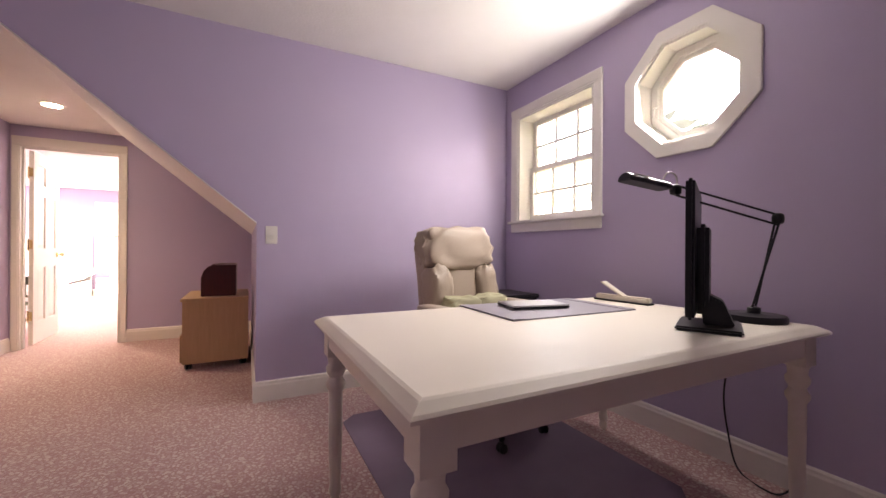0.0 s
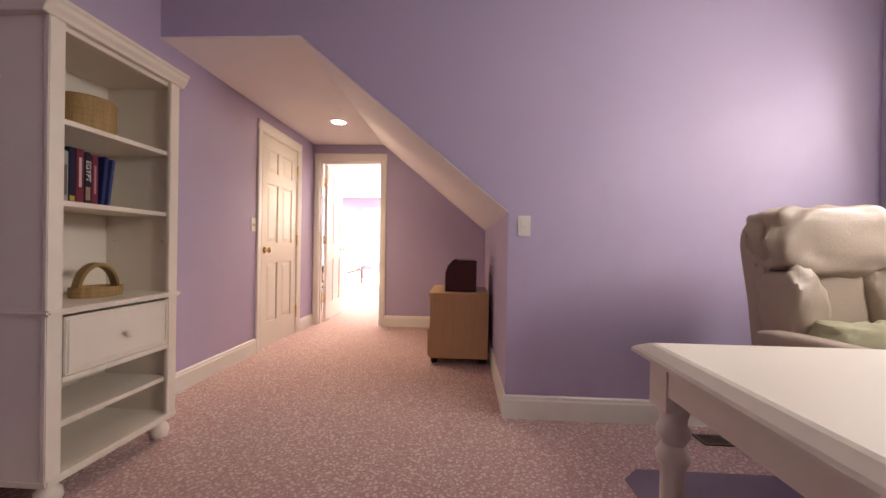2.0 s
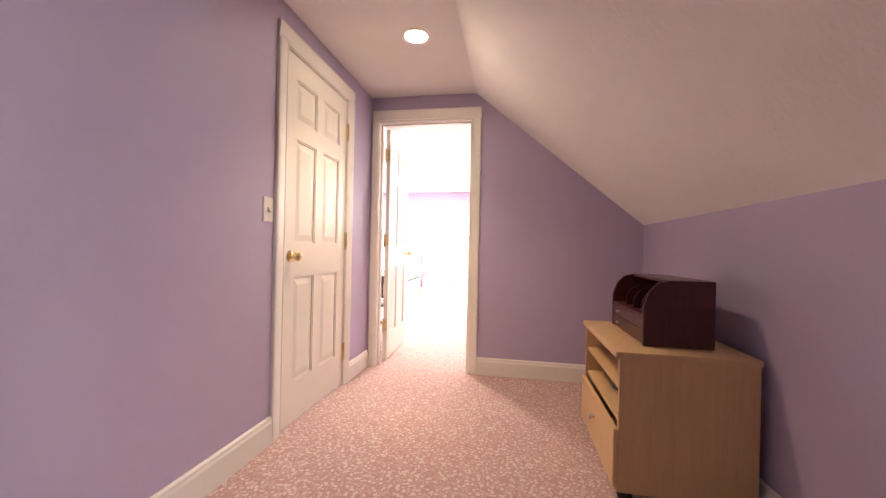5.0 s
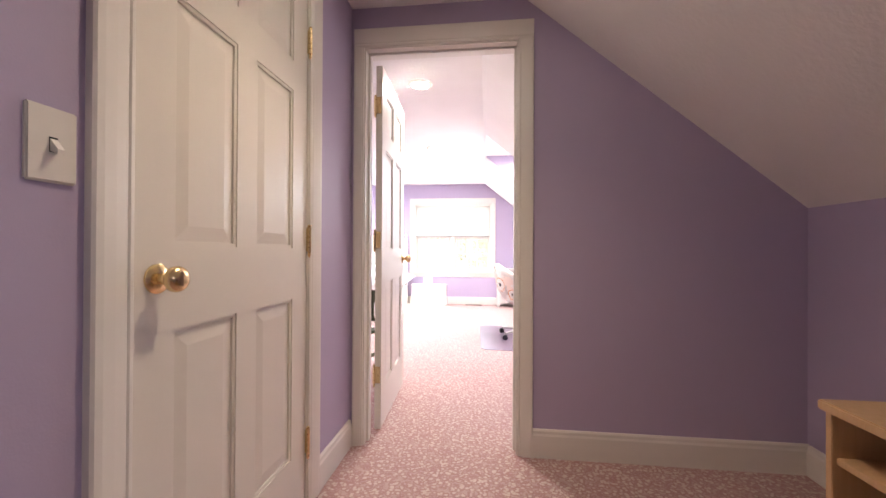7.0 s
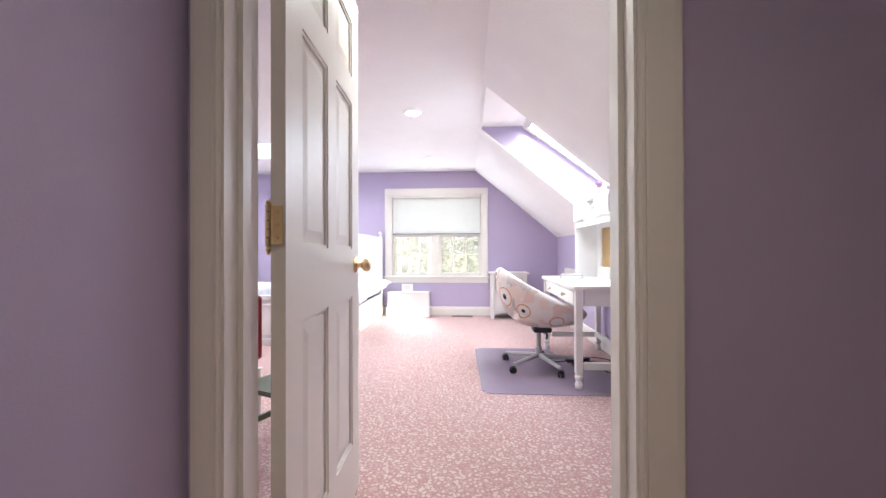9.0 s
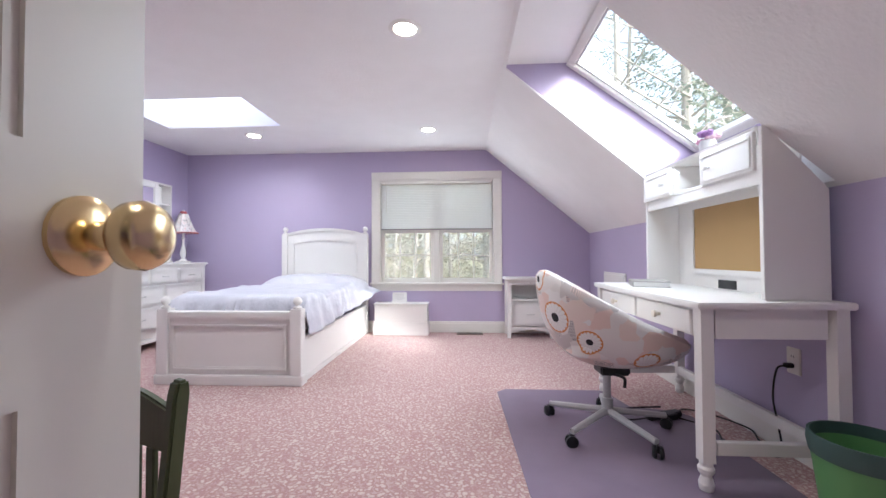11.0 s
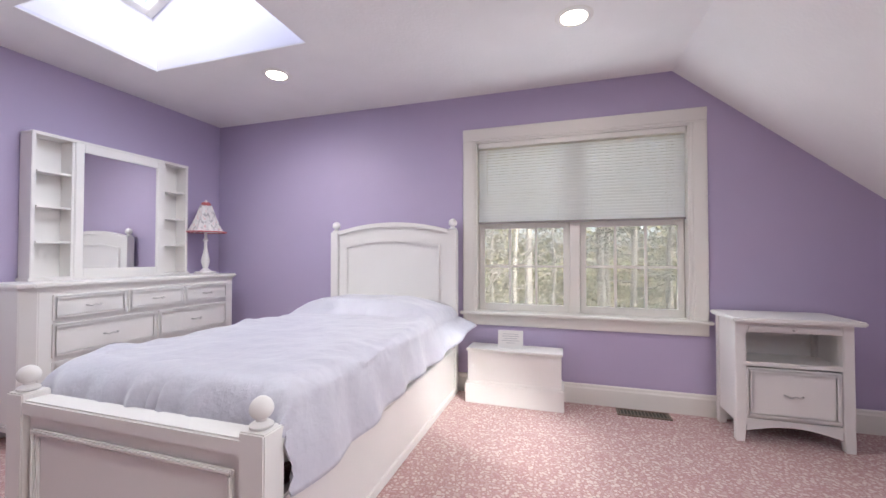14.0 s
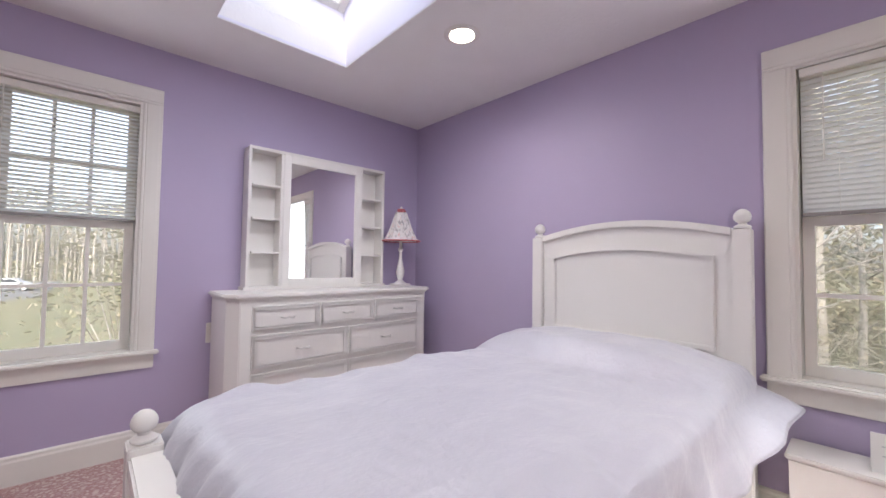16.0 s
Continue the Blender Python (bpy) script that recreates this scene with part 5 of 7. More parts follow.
def framed_drawer(parent, x0, x1, z0, z1, y, handles=1, m=0.018):
    d = part("drawer", boxed(x0, x1, y - 0.012, y + 0.012, z0, z1), FURN, parent, bevel=0.003)
    for a, b, c, e in ((x0 + 0.008, x1 - 0.008, z1 - 0.008 - m, z1 - 0.008), (x0 + 0.008, x1 - 0.008, z0 + 0.008, z0 + 0.008 + m), (x0 + 0.008, x0 + 0.008 + m, z0 + 0.008 + m, z1 - 0.008 - m), (x1 - 0.008 - m, x1 - 0.008, z0 + 0.008 + m, z1 - 0.008 - m)):
        part("moulding", boxed(a, b, y - 0.019, y - 0.012, c, e), FURN, d, bevel=0.004)
    for k in range(handles):
        bar_handle(d, x0 + (x1 - x0) * (k + 1) / (handles + 1), y - 0.012, (z0 + z1) / 2)
    return d


ns = thing("nightstand", "white nightstand with an open shelf and one drawer", "nightstand", pose(-0.878, 10.55, 0) @ Matrix.Diagonal((1.07, 1.0, 1.0, 1.0)))
part("top", boxed(-0.268, 0.268, -0.055, 0.30, 0.655, 0.680), FURN, ns, bevel=0.007)
for s in (-1, 1):
    part("side_panel", boxed(min(s * 0.235, s * 0.215), max(s * 0.235, s * 0.215), 0.03, 0.27, 0.10, 0.655), FURN, ns)
    for y0 in (0.0, 0.25):
        part("leg", prism(bmesh.new(), [(s * 0.242, 0.655), (s * 0.195, 0.655), (s * 0.195, 0.12), (s * 0.205, 0.0), (s * 0.242, 0.0)], "y", y0, y0 + 0.04), FURN, ns, bevel=0.003)
for z0, z1 in ((0.60, 0.655), (0.415, 0.437), (0.115, 0.130)):
    part("rail", boxed(-0.195, 0.195, 0.004, 0.03, z0, z1), FURN, ns)
part("pull_tray", boxed(-0.185, 0.185, -0.004, 0.03, 0.608, 0.632), FURN, ns, bevel=0.003)
part("tray_knob", lathe(bmesh.new(), [(0.004, -0.004), (0.008, -0.014), (0.003, -0.018)], (0, 0, 0.62), 12, "y"), STEEL, ns, smooth=True)
part("shelf", boxed(-0.215, 0.215, 0.01, 0.27, 0.415, 0.43), FURN, ns)
part("back_panel", boxed(-0.215, 0.215, 0.265, 0.275, 0.115, 0.655), FURN, ns)
framed_drawer(ns, -0.193, 0.193, 0.135, 0.405, 0.014)
n = 14
part("arched_apron", prism(bmesh.new(), [(-0.195, 0.115), (0.195, 0.115)] + [(0.195 - 0.39 * k / n, 0.062 + 0.036 * math.sin(math.pi * k / n)) for k in range(n + 1)], "y", 0.006, 0.026), FURN, ns)

wb = thing("white_chest", "small plain white wooden box with a stepped base", "box", pose(-2.365, 10.76, 0))
part("base", boxed(-0.328, 0.328, -0.105, 0.10, 0, 0.135), FURN, wb, bevel=0.004)
part("base_moulding", boxed(-0.322, 0.322, -0.100, 0.10, 0.135, 0.152), FURN, wb, bevel=0.006)
part("body", boxed(-0.312, 0.312, -0.090, 0.10, 0.152, 0.352), FURN, wb, bevel=0.003)
part("lid", boxed(-0.322, 0.322, -0.100, 0.10, 0.354, 0.372), FURN, wb, bevel=0.004)
card = thing("folded_card", "small white printed card standing on the box", "card", pose(-2.39, 10.745, 0.3725, 0, 0, 4))
part("front_leaf", boxed(-0.085, 0.085, -0.0012, 0.0012, 0, 0.125), PAPER, card, at=pose(0, -0.022, 0, -10, 0, 0))
part("back_leaf", boxed(-0.085, 0.085, -0.0012, 0.0012, 0, 0.125), PAPER, card, at=pose(0, 0.022, 0, 10, 0, 0))
INK = material("grey_ink", (0.48, 0.48, 0.50), 0.7)
for k, (w, z) in enumerate(((0.10, 0.10), (0.12, 0.085), (0.09, 0.07), (0.12, 0.055), (0.06, 0.04))):
    part("printed_line", boxed(-w / 2, w / 2, -0.0018, -0.0012, z - 0.002, z + 0.002), INK, card, at=pose(0, -0.022, 0, -10, 0, 0))


# ---- dresser with mirror ----
dr = thing("dresser", "white seven-drawer dresser with bun feet and canted corners", "dresser", pose(-5.118, 10.01, 0, 0, 0, 90))
DD = 0.385
fr = [(-0.69, 0), (0.69, 0), (0.69, -DD + 0.055), (0.635, -DD), (-0.635, -DD), (-0.69, -DD + 0.055)]
part("carcass", prism(bmesh.new(), fr, "z", 0.115, 0.825), FURN, dr, bevel=0.004)


def grown(o):
    return [(x + math.copysign(o, x), y - (o if y < 0 else 0)) for x, y in fr]


part("base_moulding", prism(bmesh.new(), grown(0.012), "z", 0.075, 0.115), FURN, dr, bevel=0.008)
part("top", prism(bmesh.new(), grown(0.022), "z", 0.838, 0.862), FURN, dr, bevel=0.007)
part("top_moulding", prism(bmesh.new(), grown(0.008), "z", 0.825, 0.838), FURN, dr, bevel=0.004)
for x in (-0.62, 0.62):
    for y in (-DD + 0.06, -0.07):
        part("bun_foot", lathe(bmesh.new(), [(0.03, 0), (0.048, 0.008), (0.056, 0.03), (0.048, 0.052), (0.034, 0.06), (0.045, 0.076)], (x, y, 0)), FURN, dr, smooth=True)
for x0, x1 in ((-0.575, -0.197), (-0.187, 0.187), (0.197, 0.575)):
    framed_drawer(dr, x0, x1, 0.655, 0.795, -DD - 0.002)
for z0, z1 in ((0.445, 0.635), (0.205, 0.425)):
    for x0, x1 in ((-0.575, -0.008), (0.008, 0.575)):
        framed_drawer(dr, x0, x1, z0, z1, -DD - 0.002, 1)

mir = thing("dresser_mirror", "white mirror unit with small cubby shelves beside it", "mirror", pose(-5.127, 9.968, 0.8625, 0, 0, 90))
MW, MH, MD = 0.495, 0.895, 0.115
for s in (-1, 1):
    part("outer_side", boxed(min(s * MW, s * (MW - 0.02)), max(s * MW, s * (MW - 0.02)), -MD, 0, 0.02, MH - 0.02), FURN, mir, bevel=0.003)
    part("inner_side", boxed(min(s * 0.285, s * 0.300), max(s * 0.285, s * 0.300), -MD, -0.004, 0.02, MH - 0.02), FURN, mir, bevel=0.002)
    for k in range(1, 4):
        z = 0.02 + (MH - 0.04) * k / 4
        part("cubby_shelf", boxed(min(s * 0.300, s * 0.465), max(s * 0.300, s * 0.465), -MD + 0.008, -0.008, z - 0.006, z + 0.006), FURN, mir)
part("top_board", boxed(-MW, MW, -MD - 0.004, 0, MH - 0.02, MH), FURN, mir, bevel=0.004)
part("bottom_board", boxed(-MW - 0.012, MW + 0.012, -MD - 0.012, 0, 0, 0.02), FURN, mir, bevel=0.004)
part("back_panel", boxed(-MW + 0.02, MW - 0.02, -0.008, -0.001, 0.02, MH - 0.02), FURN, mir)
for args in ((-0.285, -0.237, 0.02, MH - 0.02), (0.237, 0.285, 0.02, MH - 0.02), (-0.237, 0.237, 0.02, 0.068), (-0.237, 0.237, MH - 0.072, MH - 0.02)):
    part("mirror_frame", boxed(args[0], args[1], -MD - 0.008, -MD + 0.014, args[2], args[3]), FURN, mir, bevel=0.004)
part("mirror_glass", boxed(-0.239, 0.239, -MD + 0.004, -MD + 0.009, 0.066, MH - 0.070), MIRROR, mir, "clear silvered mirror")

# ---- table lamp ----
SHADE = material("ruffled_pink_white_fabric", (0.7, 0.6, 0.58), 0.9)
sv = coords(SHADE, "Object", (22, 22, 9))
link(SHADE, ramp(SHADE, noise_of(SHADE, sv, 2.6, 4.0), [(0.36, (0.48, 0.44, 0.44)), (0.47, (0.82, 0.78, 0.76)), (0.60, (0.80, 0.76, 0.74)), (0.68, (0.74, 0.50, 0.48))]), bsdf(SHADE).inputs["Base Color"])
PINK = painted("pink_braid", (0.55, 0.16, 0.17), 0.8, 200.0, 0.3, 0.15)
tl = thing("table_lamp", "white turned table lamp with a ruffled patterned shade", "table lamp", pose(-4.975, 10.60, 0.8625))
part("foot", prism(bmesh.new(), [(-0.07, -0.045), (-0.045, -0.07), (0.045, -0.07), (0.07, -0.045), (0.07, 0.045), (0.045, 0.07), (-0.045, 0.07), (-0.07, 0.045)], "z", 0, 0.018), FURN, tl, bevel=0.006)
part("stem", lathe(bmesh.new(), [(0.05, 0.018), (0.035, 0.03), (0.018, 0.045), (0.022, 0.06), (0.03, 0.085), (0.034, 0.11), (0.026, 0.15), (0.014, 0.21), (0.012, 0.27), (0.02, 0.28), (0.022, 0.29), (0.012, 0.30), (0.010, 0.36)]), FURN, tl, smooth=True)
bm = bmesh.new()
n, rows = 60, 10
loops = []
for j in range(rows + 1):
    f = j / rows
    r = 0.142 - 0.098 * f ** 0.72
    loops.append([bm.verts.new(((r + 0.006 * math.sin(i * 1.7 * 3.1) * (1 - 0.4 * f)) * math.cos(2 * math.pi * i / n), (r + 0.006 * math.sin(i * 5.3)) * math.sin(2 * math.pi * i / n), 0.355 + 0.225 * f + 0.004 * math.sin(i * 2.1))) for i in range(n)])
for a, b in zip(loops, loops[1:]):
    for i in range(n):
        bm.faces.new((a[i], a[(i + 1) % n], b[(i + 1) % n], b[i]))
bm.faces.new(loops[-1])
shade = part("shade", bm, SHADE, tl, "ruffled white and pink shade", smooth=True)
part("trim_braid", tube(bmesh.new(), [(0.154 * math.cos(2 * math.pi * k / 40), 0.154 * math.sin(2 * math.pi * k / 40), 0.354) for k in range(41)], 0.006), PINK, shade, "dark pink braid", smooth=True)
part("bow", cushion(bmesh.new(), (0, 0, 0.592), (0.035, 0.03, 0.02), 0.8, 16, 10, 0.4), PINK, shade, smooth=True)
part("finial", lathe(bmesh.new(), [(0.004, 0.60), (0.010, 0.612), (0.010, 0.622), (0.003, 0.632)], n=12), FURN, tl, smooth=True)


# ---- blinds ----
def blind(name, label, m, w, top, bottom, tilt, group, pitch=0.021):
    e = thing(name, label, "blind", m, group)
    part("head_rail", boxed(-w / 2, w / 2, -0.02, 0.02, top - 0.035, top), WHITE, e, bevel=0.003)
    part("bottom_rail", boxed(-w / 2, w / 2, -0.013, 0.013, bottom, bottom + 0.014), RAILGREY, e, "grey bottom rail", bevel=0.003)
    sl = None
    k = 0
    z = bottom + 0.022
    while z < top - 0.04:
        at = pose(0, 0, z, tilt, 0, 0)
        if sl is None:
            bm = prism(bmesh.new(), [(-0.0125, -0.0006), (0, 0.0012), (0.0125, -0.0006), (0.0125, 0.0000), (0, 0.0019), (-0.0125, 0.0000)], "x", -w / 2 + 0.003, w / 2 - 0.003)
            sl = part("slat", bm, SLAT, e, at=at)
        else:
            again(sl, e, at)
        z += pitch
        k += 1
    for x in ((-w * 0.33, w * 0.33) if w < 1 else (-w * 0.42, -w * 0.08, w * 0.08, w * 0.42)):
        part("ladder_cord", tube(bmesh.new(), [(x, -0.0135, bottom), (x, -0.0135, top - 0.03)], 0.0008, 5), WHITE, e)
    part("tilt_wand", tube(bmesh.new(), [(-w * 0.45, -0.018, top - 0.03), (-w * 0.45, -0.022, top - 0.38)], 0.0025, 6), WHITE, e)


RAILGREY = painted("grey_rail_enamel", (0.30, 0.28, 0.27), 0.4, 60.0, 0.05, 0.05)
SLAT = material("white_blind_slat", (0.90, 0.90, 0.90), 0.4)
tr = SLAT.node_tree.nodes.new("ShaderNodeBsdfTranslucent")
tr.inputs[0].default_value = (0.93, 0.93, 0.92, 1)
ms = node(SLAT, "ShaderNodeMixShader", Fac=0.65)
link(SLAT, bsdf(SLAT).outputs[0], ms.inputs[1])
link(SLAT, tr.outputs[0], ms.inputs[2])
link(SLAT, ms.outputs[0], SLAT.node_tree.nodes["Material Output"].inputs[0])
nx = (WIN_N[0] + WIN_N[1]) / 2
blind("window_blind", "half-lowered white slatted blind across the twin window", pose(nx, BED_Y1 + 0.022, 0), 1.37, 1.855, 1.252, 61, "")
blind("window_blind", "half-lowered white slatted blind with open slats", pose(BED_X0 - 0.05, (WIN_W[0] + WIN_W[1]) / 2, 0, 0, 0, 90), 0.53, 1.885, 1.245, 40, "")

# ---- study desk with hutch ----
SD = (-0.72, -0.135, 7.70, 8.90, 0.735)  # x0, x1, y0, y1, top
sdk = thing("study_desk", "white painted study desk with drawer and turned feet", "desk", pose(SD[0], SD[2], 0))
dw, dl, dh = SD[1] - SD[0], SD[3] - SD[2], SD[4]
part("desktop", boxed(0, dw, 0, dl, dh - 0.028, dh), FURN, sdk, bevel=0.005)
for x in (0.018, dw - 0.066):
    for y in (0.018, dl - 0.066):
        bm = boxed(0, 0.048, 0, 0.048, 0.115, dh - 0.028)
        lathe(bm, [(0.016, 0), (0.024, 0.006), (0.028, 0.03), (0.022, 0.05), (0.018, 0.06), (0.028, 0.075), (0.030, 0.09), (0.024, 0.10), (0.024, 0.116)], (0.024, 0.024, 0), 18)
        part("leg", bm, FURN, sdk, at=pose(x, y, 0))
part("apron", boxed(0.035, 0.055, 0.083, dl - 0.083, dh - 0.145, dh - 0.028), FURN, sdk)
part("apron", boxed(0.083, dw - 0.083, 0.036, 0.056, dh - 0.145, dh - 0.028), FURN, sdk)
part("apron", boxed(0.083, dw - 0.083, dl - 0.056, dl - 0.036, dh - 0.145, dh - 0.028), FURN, sdk)
for y0 in (0.04, dl - 0.07):
    part("stretcher", boxed(0.083, dw - 0.083, y0, y0 + 0.03, 0.135, 0.185), FURN, sdk, bevel=0.003)
part("stretcher", boxed(dw - 0.075, dw - 0.045, 0.083, dl - 0.083, 0.135, 0.185), FURN, sdk, bevel=0.003)
for a, b in ((0.10, dl / 2 - 0.01), (dl / 2 + 0.01, dl - 0.10)):
    d = part("drawer", boxed(0.022, 0.036, a, b, dh - 0.138, dh - 0.040), FURN, sdk, bevel=0.003)
    part("knob", lathe(bmesh.new(), [(0.008, 0.022), (0.008, 0.010), (0.017, 0.002), (0.016, -0.010), (0.006, -0.014)], (0, (a + b) / 2, dh - 0.09), 18, "x"), CREAM, d, smooth=True)

CORK = painted("cork", (0.46, 0.30, 0.135), 0.9, 130.0, 0.5, 0.12)
hu = thing("desk_hutch", "white desk hutch with cork board, cubby and drawers", "hutch", pose(0, 0, SD[4] + 0.0005))
HX0, HX1, HY0, HY1, HT = -0.42, -0.165, 7.775, 8.775, 0.710
for y0, y1 in ((HY0, HY0 + 0.022), (HY1 - 0.022, HY1)):
    part("side_panel", prism(bmesh.new(), [(HX0, 0), (HX1, 0), (HX1, 0.445), (HX0 + 0.02, HT - 0.005), (HX0, HT - 0.005)], "y", y0, y1), FURN, hu, "side panel with a slanted top", bevel=0.002)
BX1 = -0.25
zb = 0.525
part("cabinet_floor", boxed(HX0 + 0.004, BX1, HY0 + 0.022, HY1 - 0.022, zb, zb + 0.018), FURN, hu, bevel=0.002)
part("cabinet_top", boxed(HX0 - 0.008, BX1, HY0 + 0.022, HY1 - 0.022, HT - 0.018, HT), FURN, hu, bevel=0.003)
part("cabinet_back", boxed(BX1 - 0.008, BX1, HY0 + 0.022, HY1 - 0.022, zb + 0.018, HT - 0.018), FURN, hu)
for y in (8.16, 8.44):
    part("divider", boxed(HX0 + 0.006, BX1 - 0.008, y - 0.009, y + 0.009, zb + 0.018, HT - 0.018), FURN, hu)
for a, b, kn in ((8.445, HY1 - 0.004, 8.52), (HY0 + 0.03, 8.165, 8.09)):
    d = part("cabinet_door", boxed(HX0 - 0.014, HX0 + 0.003, a, b, zb + 0.004, HT - 0.02), FURN, hu, bevel=0.003)
    for p, q, r, s in ((a + 0.012, b - 0.012, HT - 0.048, HT - 0.034), (a + 0.012, b - 0.012, zb + 0.018, zb + 0.032), (a + 0.012, a + 0.026, zb + 0.032, HT - 0.048), (b - 0.026, b - 0.012, zb + 0.032, HT - 0.048)):
        part("moulding", boxed(HX0 - 0.019, HX0 - 0.014, p, q, r, s), FURN, d, bevel=0.002)
    part("knob", lathe(bmesh.new(), [(0.008, HX0 - 0.014), (0.008, HX0 - 0.024), (0.017, HX0 - 0.032), (0.016, HX0 - 0.044), (0.006, HX0 - 0.048)], (0, kn, (zb + HT) / 2 - 0.008), 18, "x"), FURN, d, smooth=True)
part("valance", boxed(HX0 + 0.006, HX0 + 0.024, HY0 + 0.022, HY1 - 0.022, zb - 0.055, zb), FURN, hu, bevel=0.003)
bp = part("back_panel", boxed(HX1 - 0.055, HX1 - 0.045, HY0 + 0.022, HY1 - 0.022, 0.0, zb), FURN, hu)
for p, q, r, s in ((7.83, 8.60, 0.46, 0.49), (7.83, 8.60, 0.075, 0.105), (8.57, 8.60, 0.105, 0.46), (7.83, 7.86, 0.105, 0.46)):
    part("board_frame", boxed(HX1 - 0.072, HX1 - 0.055, p, q, r, s), FURN, bp, bevel=0.003)
part("cork_board", boxed(HX1 - 0.064, HX1 - 0.055, 7.86, 8.57, 0.105, 0.46), CORK, bp, "brown cork pin board")
# black slabs paint the cable cut-outs as dark, shaded openings
for y in (8.30, 7.98):
    part("cable_slot_shade", boxed(HX1 - 0.058, HX1 - 0.055, y - 0.07, y + 0.07, 0.004, 0.05), BLACK, bp)
for y, c in ((7.93, (0.5, 0.05, 0.04)), (7.96, (0.05, 0.1, 0.4)), (7.90, (0.5, 0.2, 0.02))):
    part("push_pin", lathe(bmesh.new(), [(0.003, HX1 - 0.064), (0.003, HX1 - 0.072), (0.006, HX1 - 0.075), (0.005, HX1 - 0.082)], (0, y, 0.135), 10, "x"), material("pin", c, 0.3), bp, smooth=True)

book = thing("closed_book", "thick closed pale grey book lying on the study desk", "book", pose(-0.50, 8.585, SD[4] + 0.0005, 0, 0, 72))
part("page_block", boxed(-0.13, 0.13, -0.095, 0.088, 0.004, 0.030), PAPER, book)
GREYCOVER = painted("grey_book_cover", (0.40, 0.38, 0.36), 0.5, 60.0, 0.1, 0.08)
part("cover", boxed(-0.135, 0.135, -0.10, 0.095, 0.030, 0.034), GREYCOVER, book, bevel=0.001)
part("cover", boxed(-0.135, 0.135, -0.10, 0.095, 0.0, 0.004), GREYCOVER, book, bevel=0.001)
part("spine", boxed(-0.135, 0.135, 0.090, 0.096, 0.004, 0.030), GREYCOVER, book)

vz = SD[4] + HT + 0.001
vase = thing("flower_pot", "small glass jar of pink and purple artificial roses", "flower jar", pose(-0.335, 8.255, vz))
part("jar", lathe(bmesh.new(), [(0.032, 0), (0.038, 0.01), (0.040, 0.06), (0.036, 0.075)], n=20), painted("pale_jar", (0.6, 0.58, 0.58), 0.2), vase, smooth=True)
for k in range(9):
    a, r = k * 2.4, 0.012 + 0.005 * k
    c = Vector((r * math.cos(a), r * math.sin(a), 0.092 + 0.016 * math.sin(k * 1.9)))
    bm = bmesh.new()
    for j in range(7):
        cushion(bm, c + Vector((0.009 * math.cos(j * 2.4), 0.009 * math.sin(j * 2.4), 0.004 * (j % 3))), (0.014, 0.014, 0.010), 0.9, 8, 6, 0.5, j + k)
    part("rose", bm, painted("petal", ((0.62, 0.30, 0.42), (0.36, 0.20, 0.42), (0.72, 0.50, 0.55))[k % 3], 0.8, 90, 0.2, 0.15), vase)
part("ribbon", tube(bmesh.new(), curve_points([(-0.04, 0.03, 0.09), (-0.01, 0.0, 0.15), (0.03, -0.05, 0.175), (0.06, -0.10, 0.17)]), 0.004), CREAM, vase)

# ---- study chair ----
FAB = material("patchwork_flower_fabric", (0.7, 0.6, 0.55), 0.85)
fv = coords(FAB)
patch = node(FAB, "ShaderNodeTexVoronoi", Scale=12.5, Randomness=1.0)
patch.distance = "CHEBYCHEV"
link(FAB, fv, patch.inputs["Vector"])
sepc = FAB.node_tree.nodes.new("ShaderNodeSeparateColor")
link(FAB, patch.outputs["Color"], sepc.inputs[0])
colr = ramp(FAB, sepc.outputs[0], [(0.0, (0.78, 0.73, 0.69)), (0.28, (0.76, 0.59, 0.52)), (0.42, (0.80, 0.77, 0.74)), (0.56, (0.62, 0.57, 0.54)), (0.72, (0.79, 0.66, 0.59)), (0.9, (0.74, 0.70, 0.66))])
colr.node.color_ramp.interpolation = "CONSTANT"
sepv = FAB.node_tree.nodes.new("ShaderNodeSeparateXYZ")
link(FAB, fv, sepv.inputs[0])
dotx = calc(FAB, "SINE", calc(FAB, "MULTIPLY", calc(FAB, "ADD", sepv.outputs[0], sepv.outputs[1]), 820.0))
dotz = calc(FAB, "SINE", calc(FAB, "MULTIPLY", sepv.outputs[2], 820.0))
dots = calc(FAB, "GREATER_THAN", calc(FAB, "MULTIPLY", dotx, dotz), 0.1)
dotmask = calc(FAB, "MULTIPLY", dots, calc(FAB, "GREATER_THAN", sepc.outputs[1], 0.80))
colr = mix(FAB, dotmask, colr, (0.36, 0.32, 0.31))
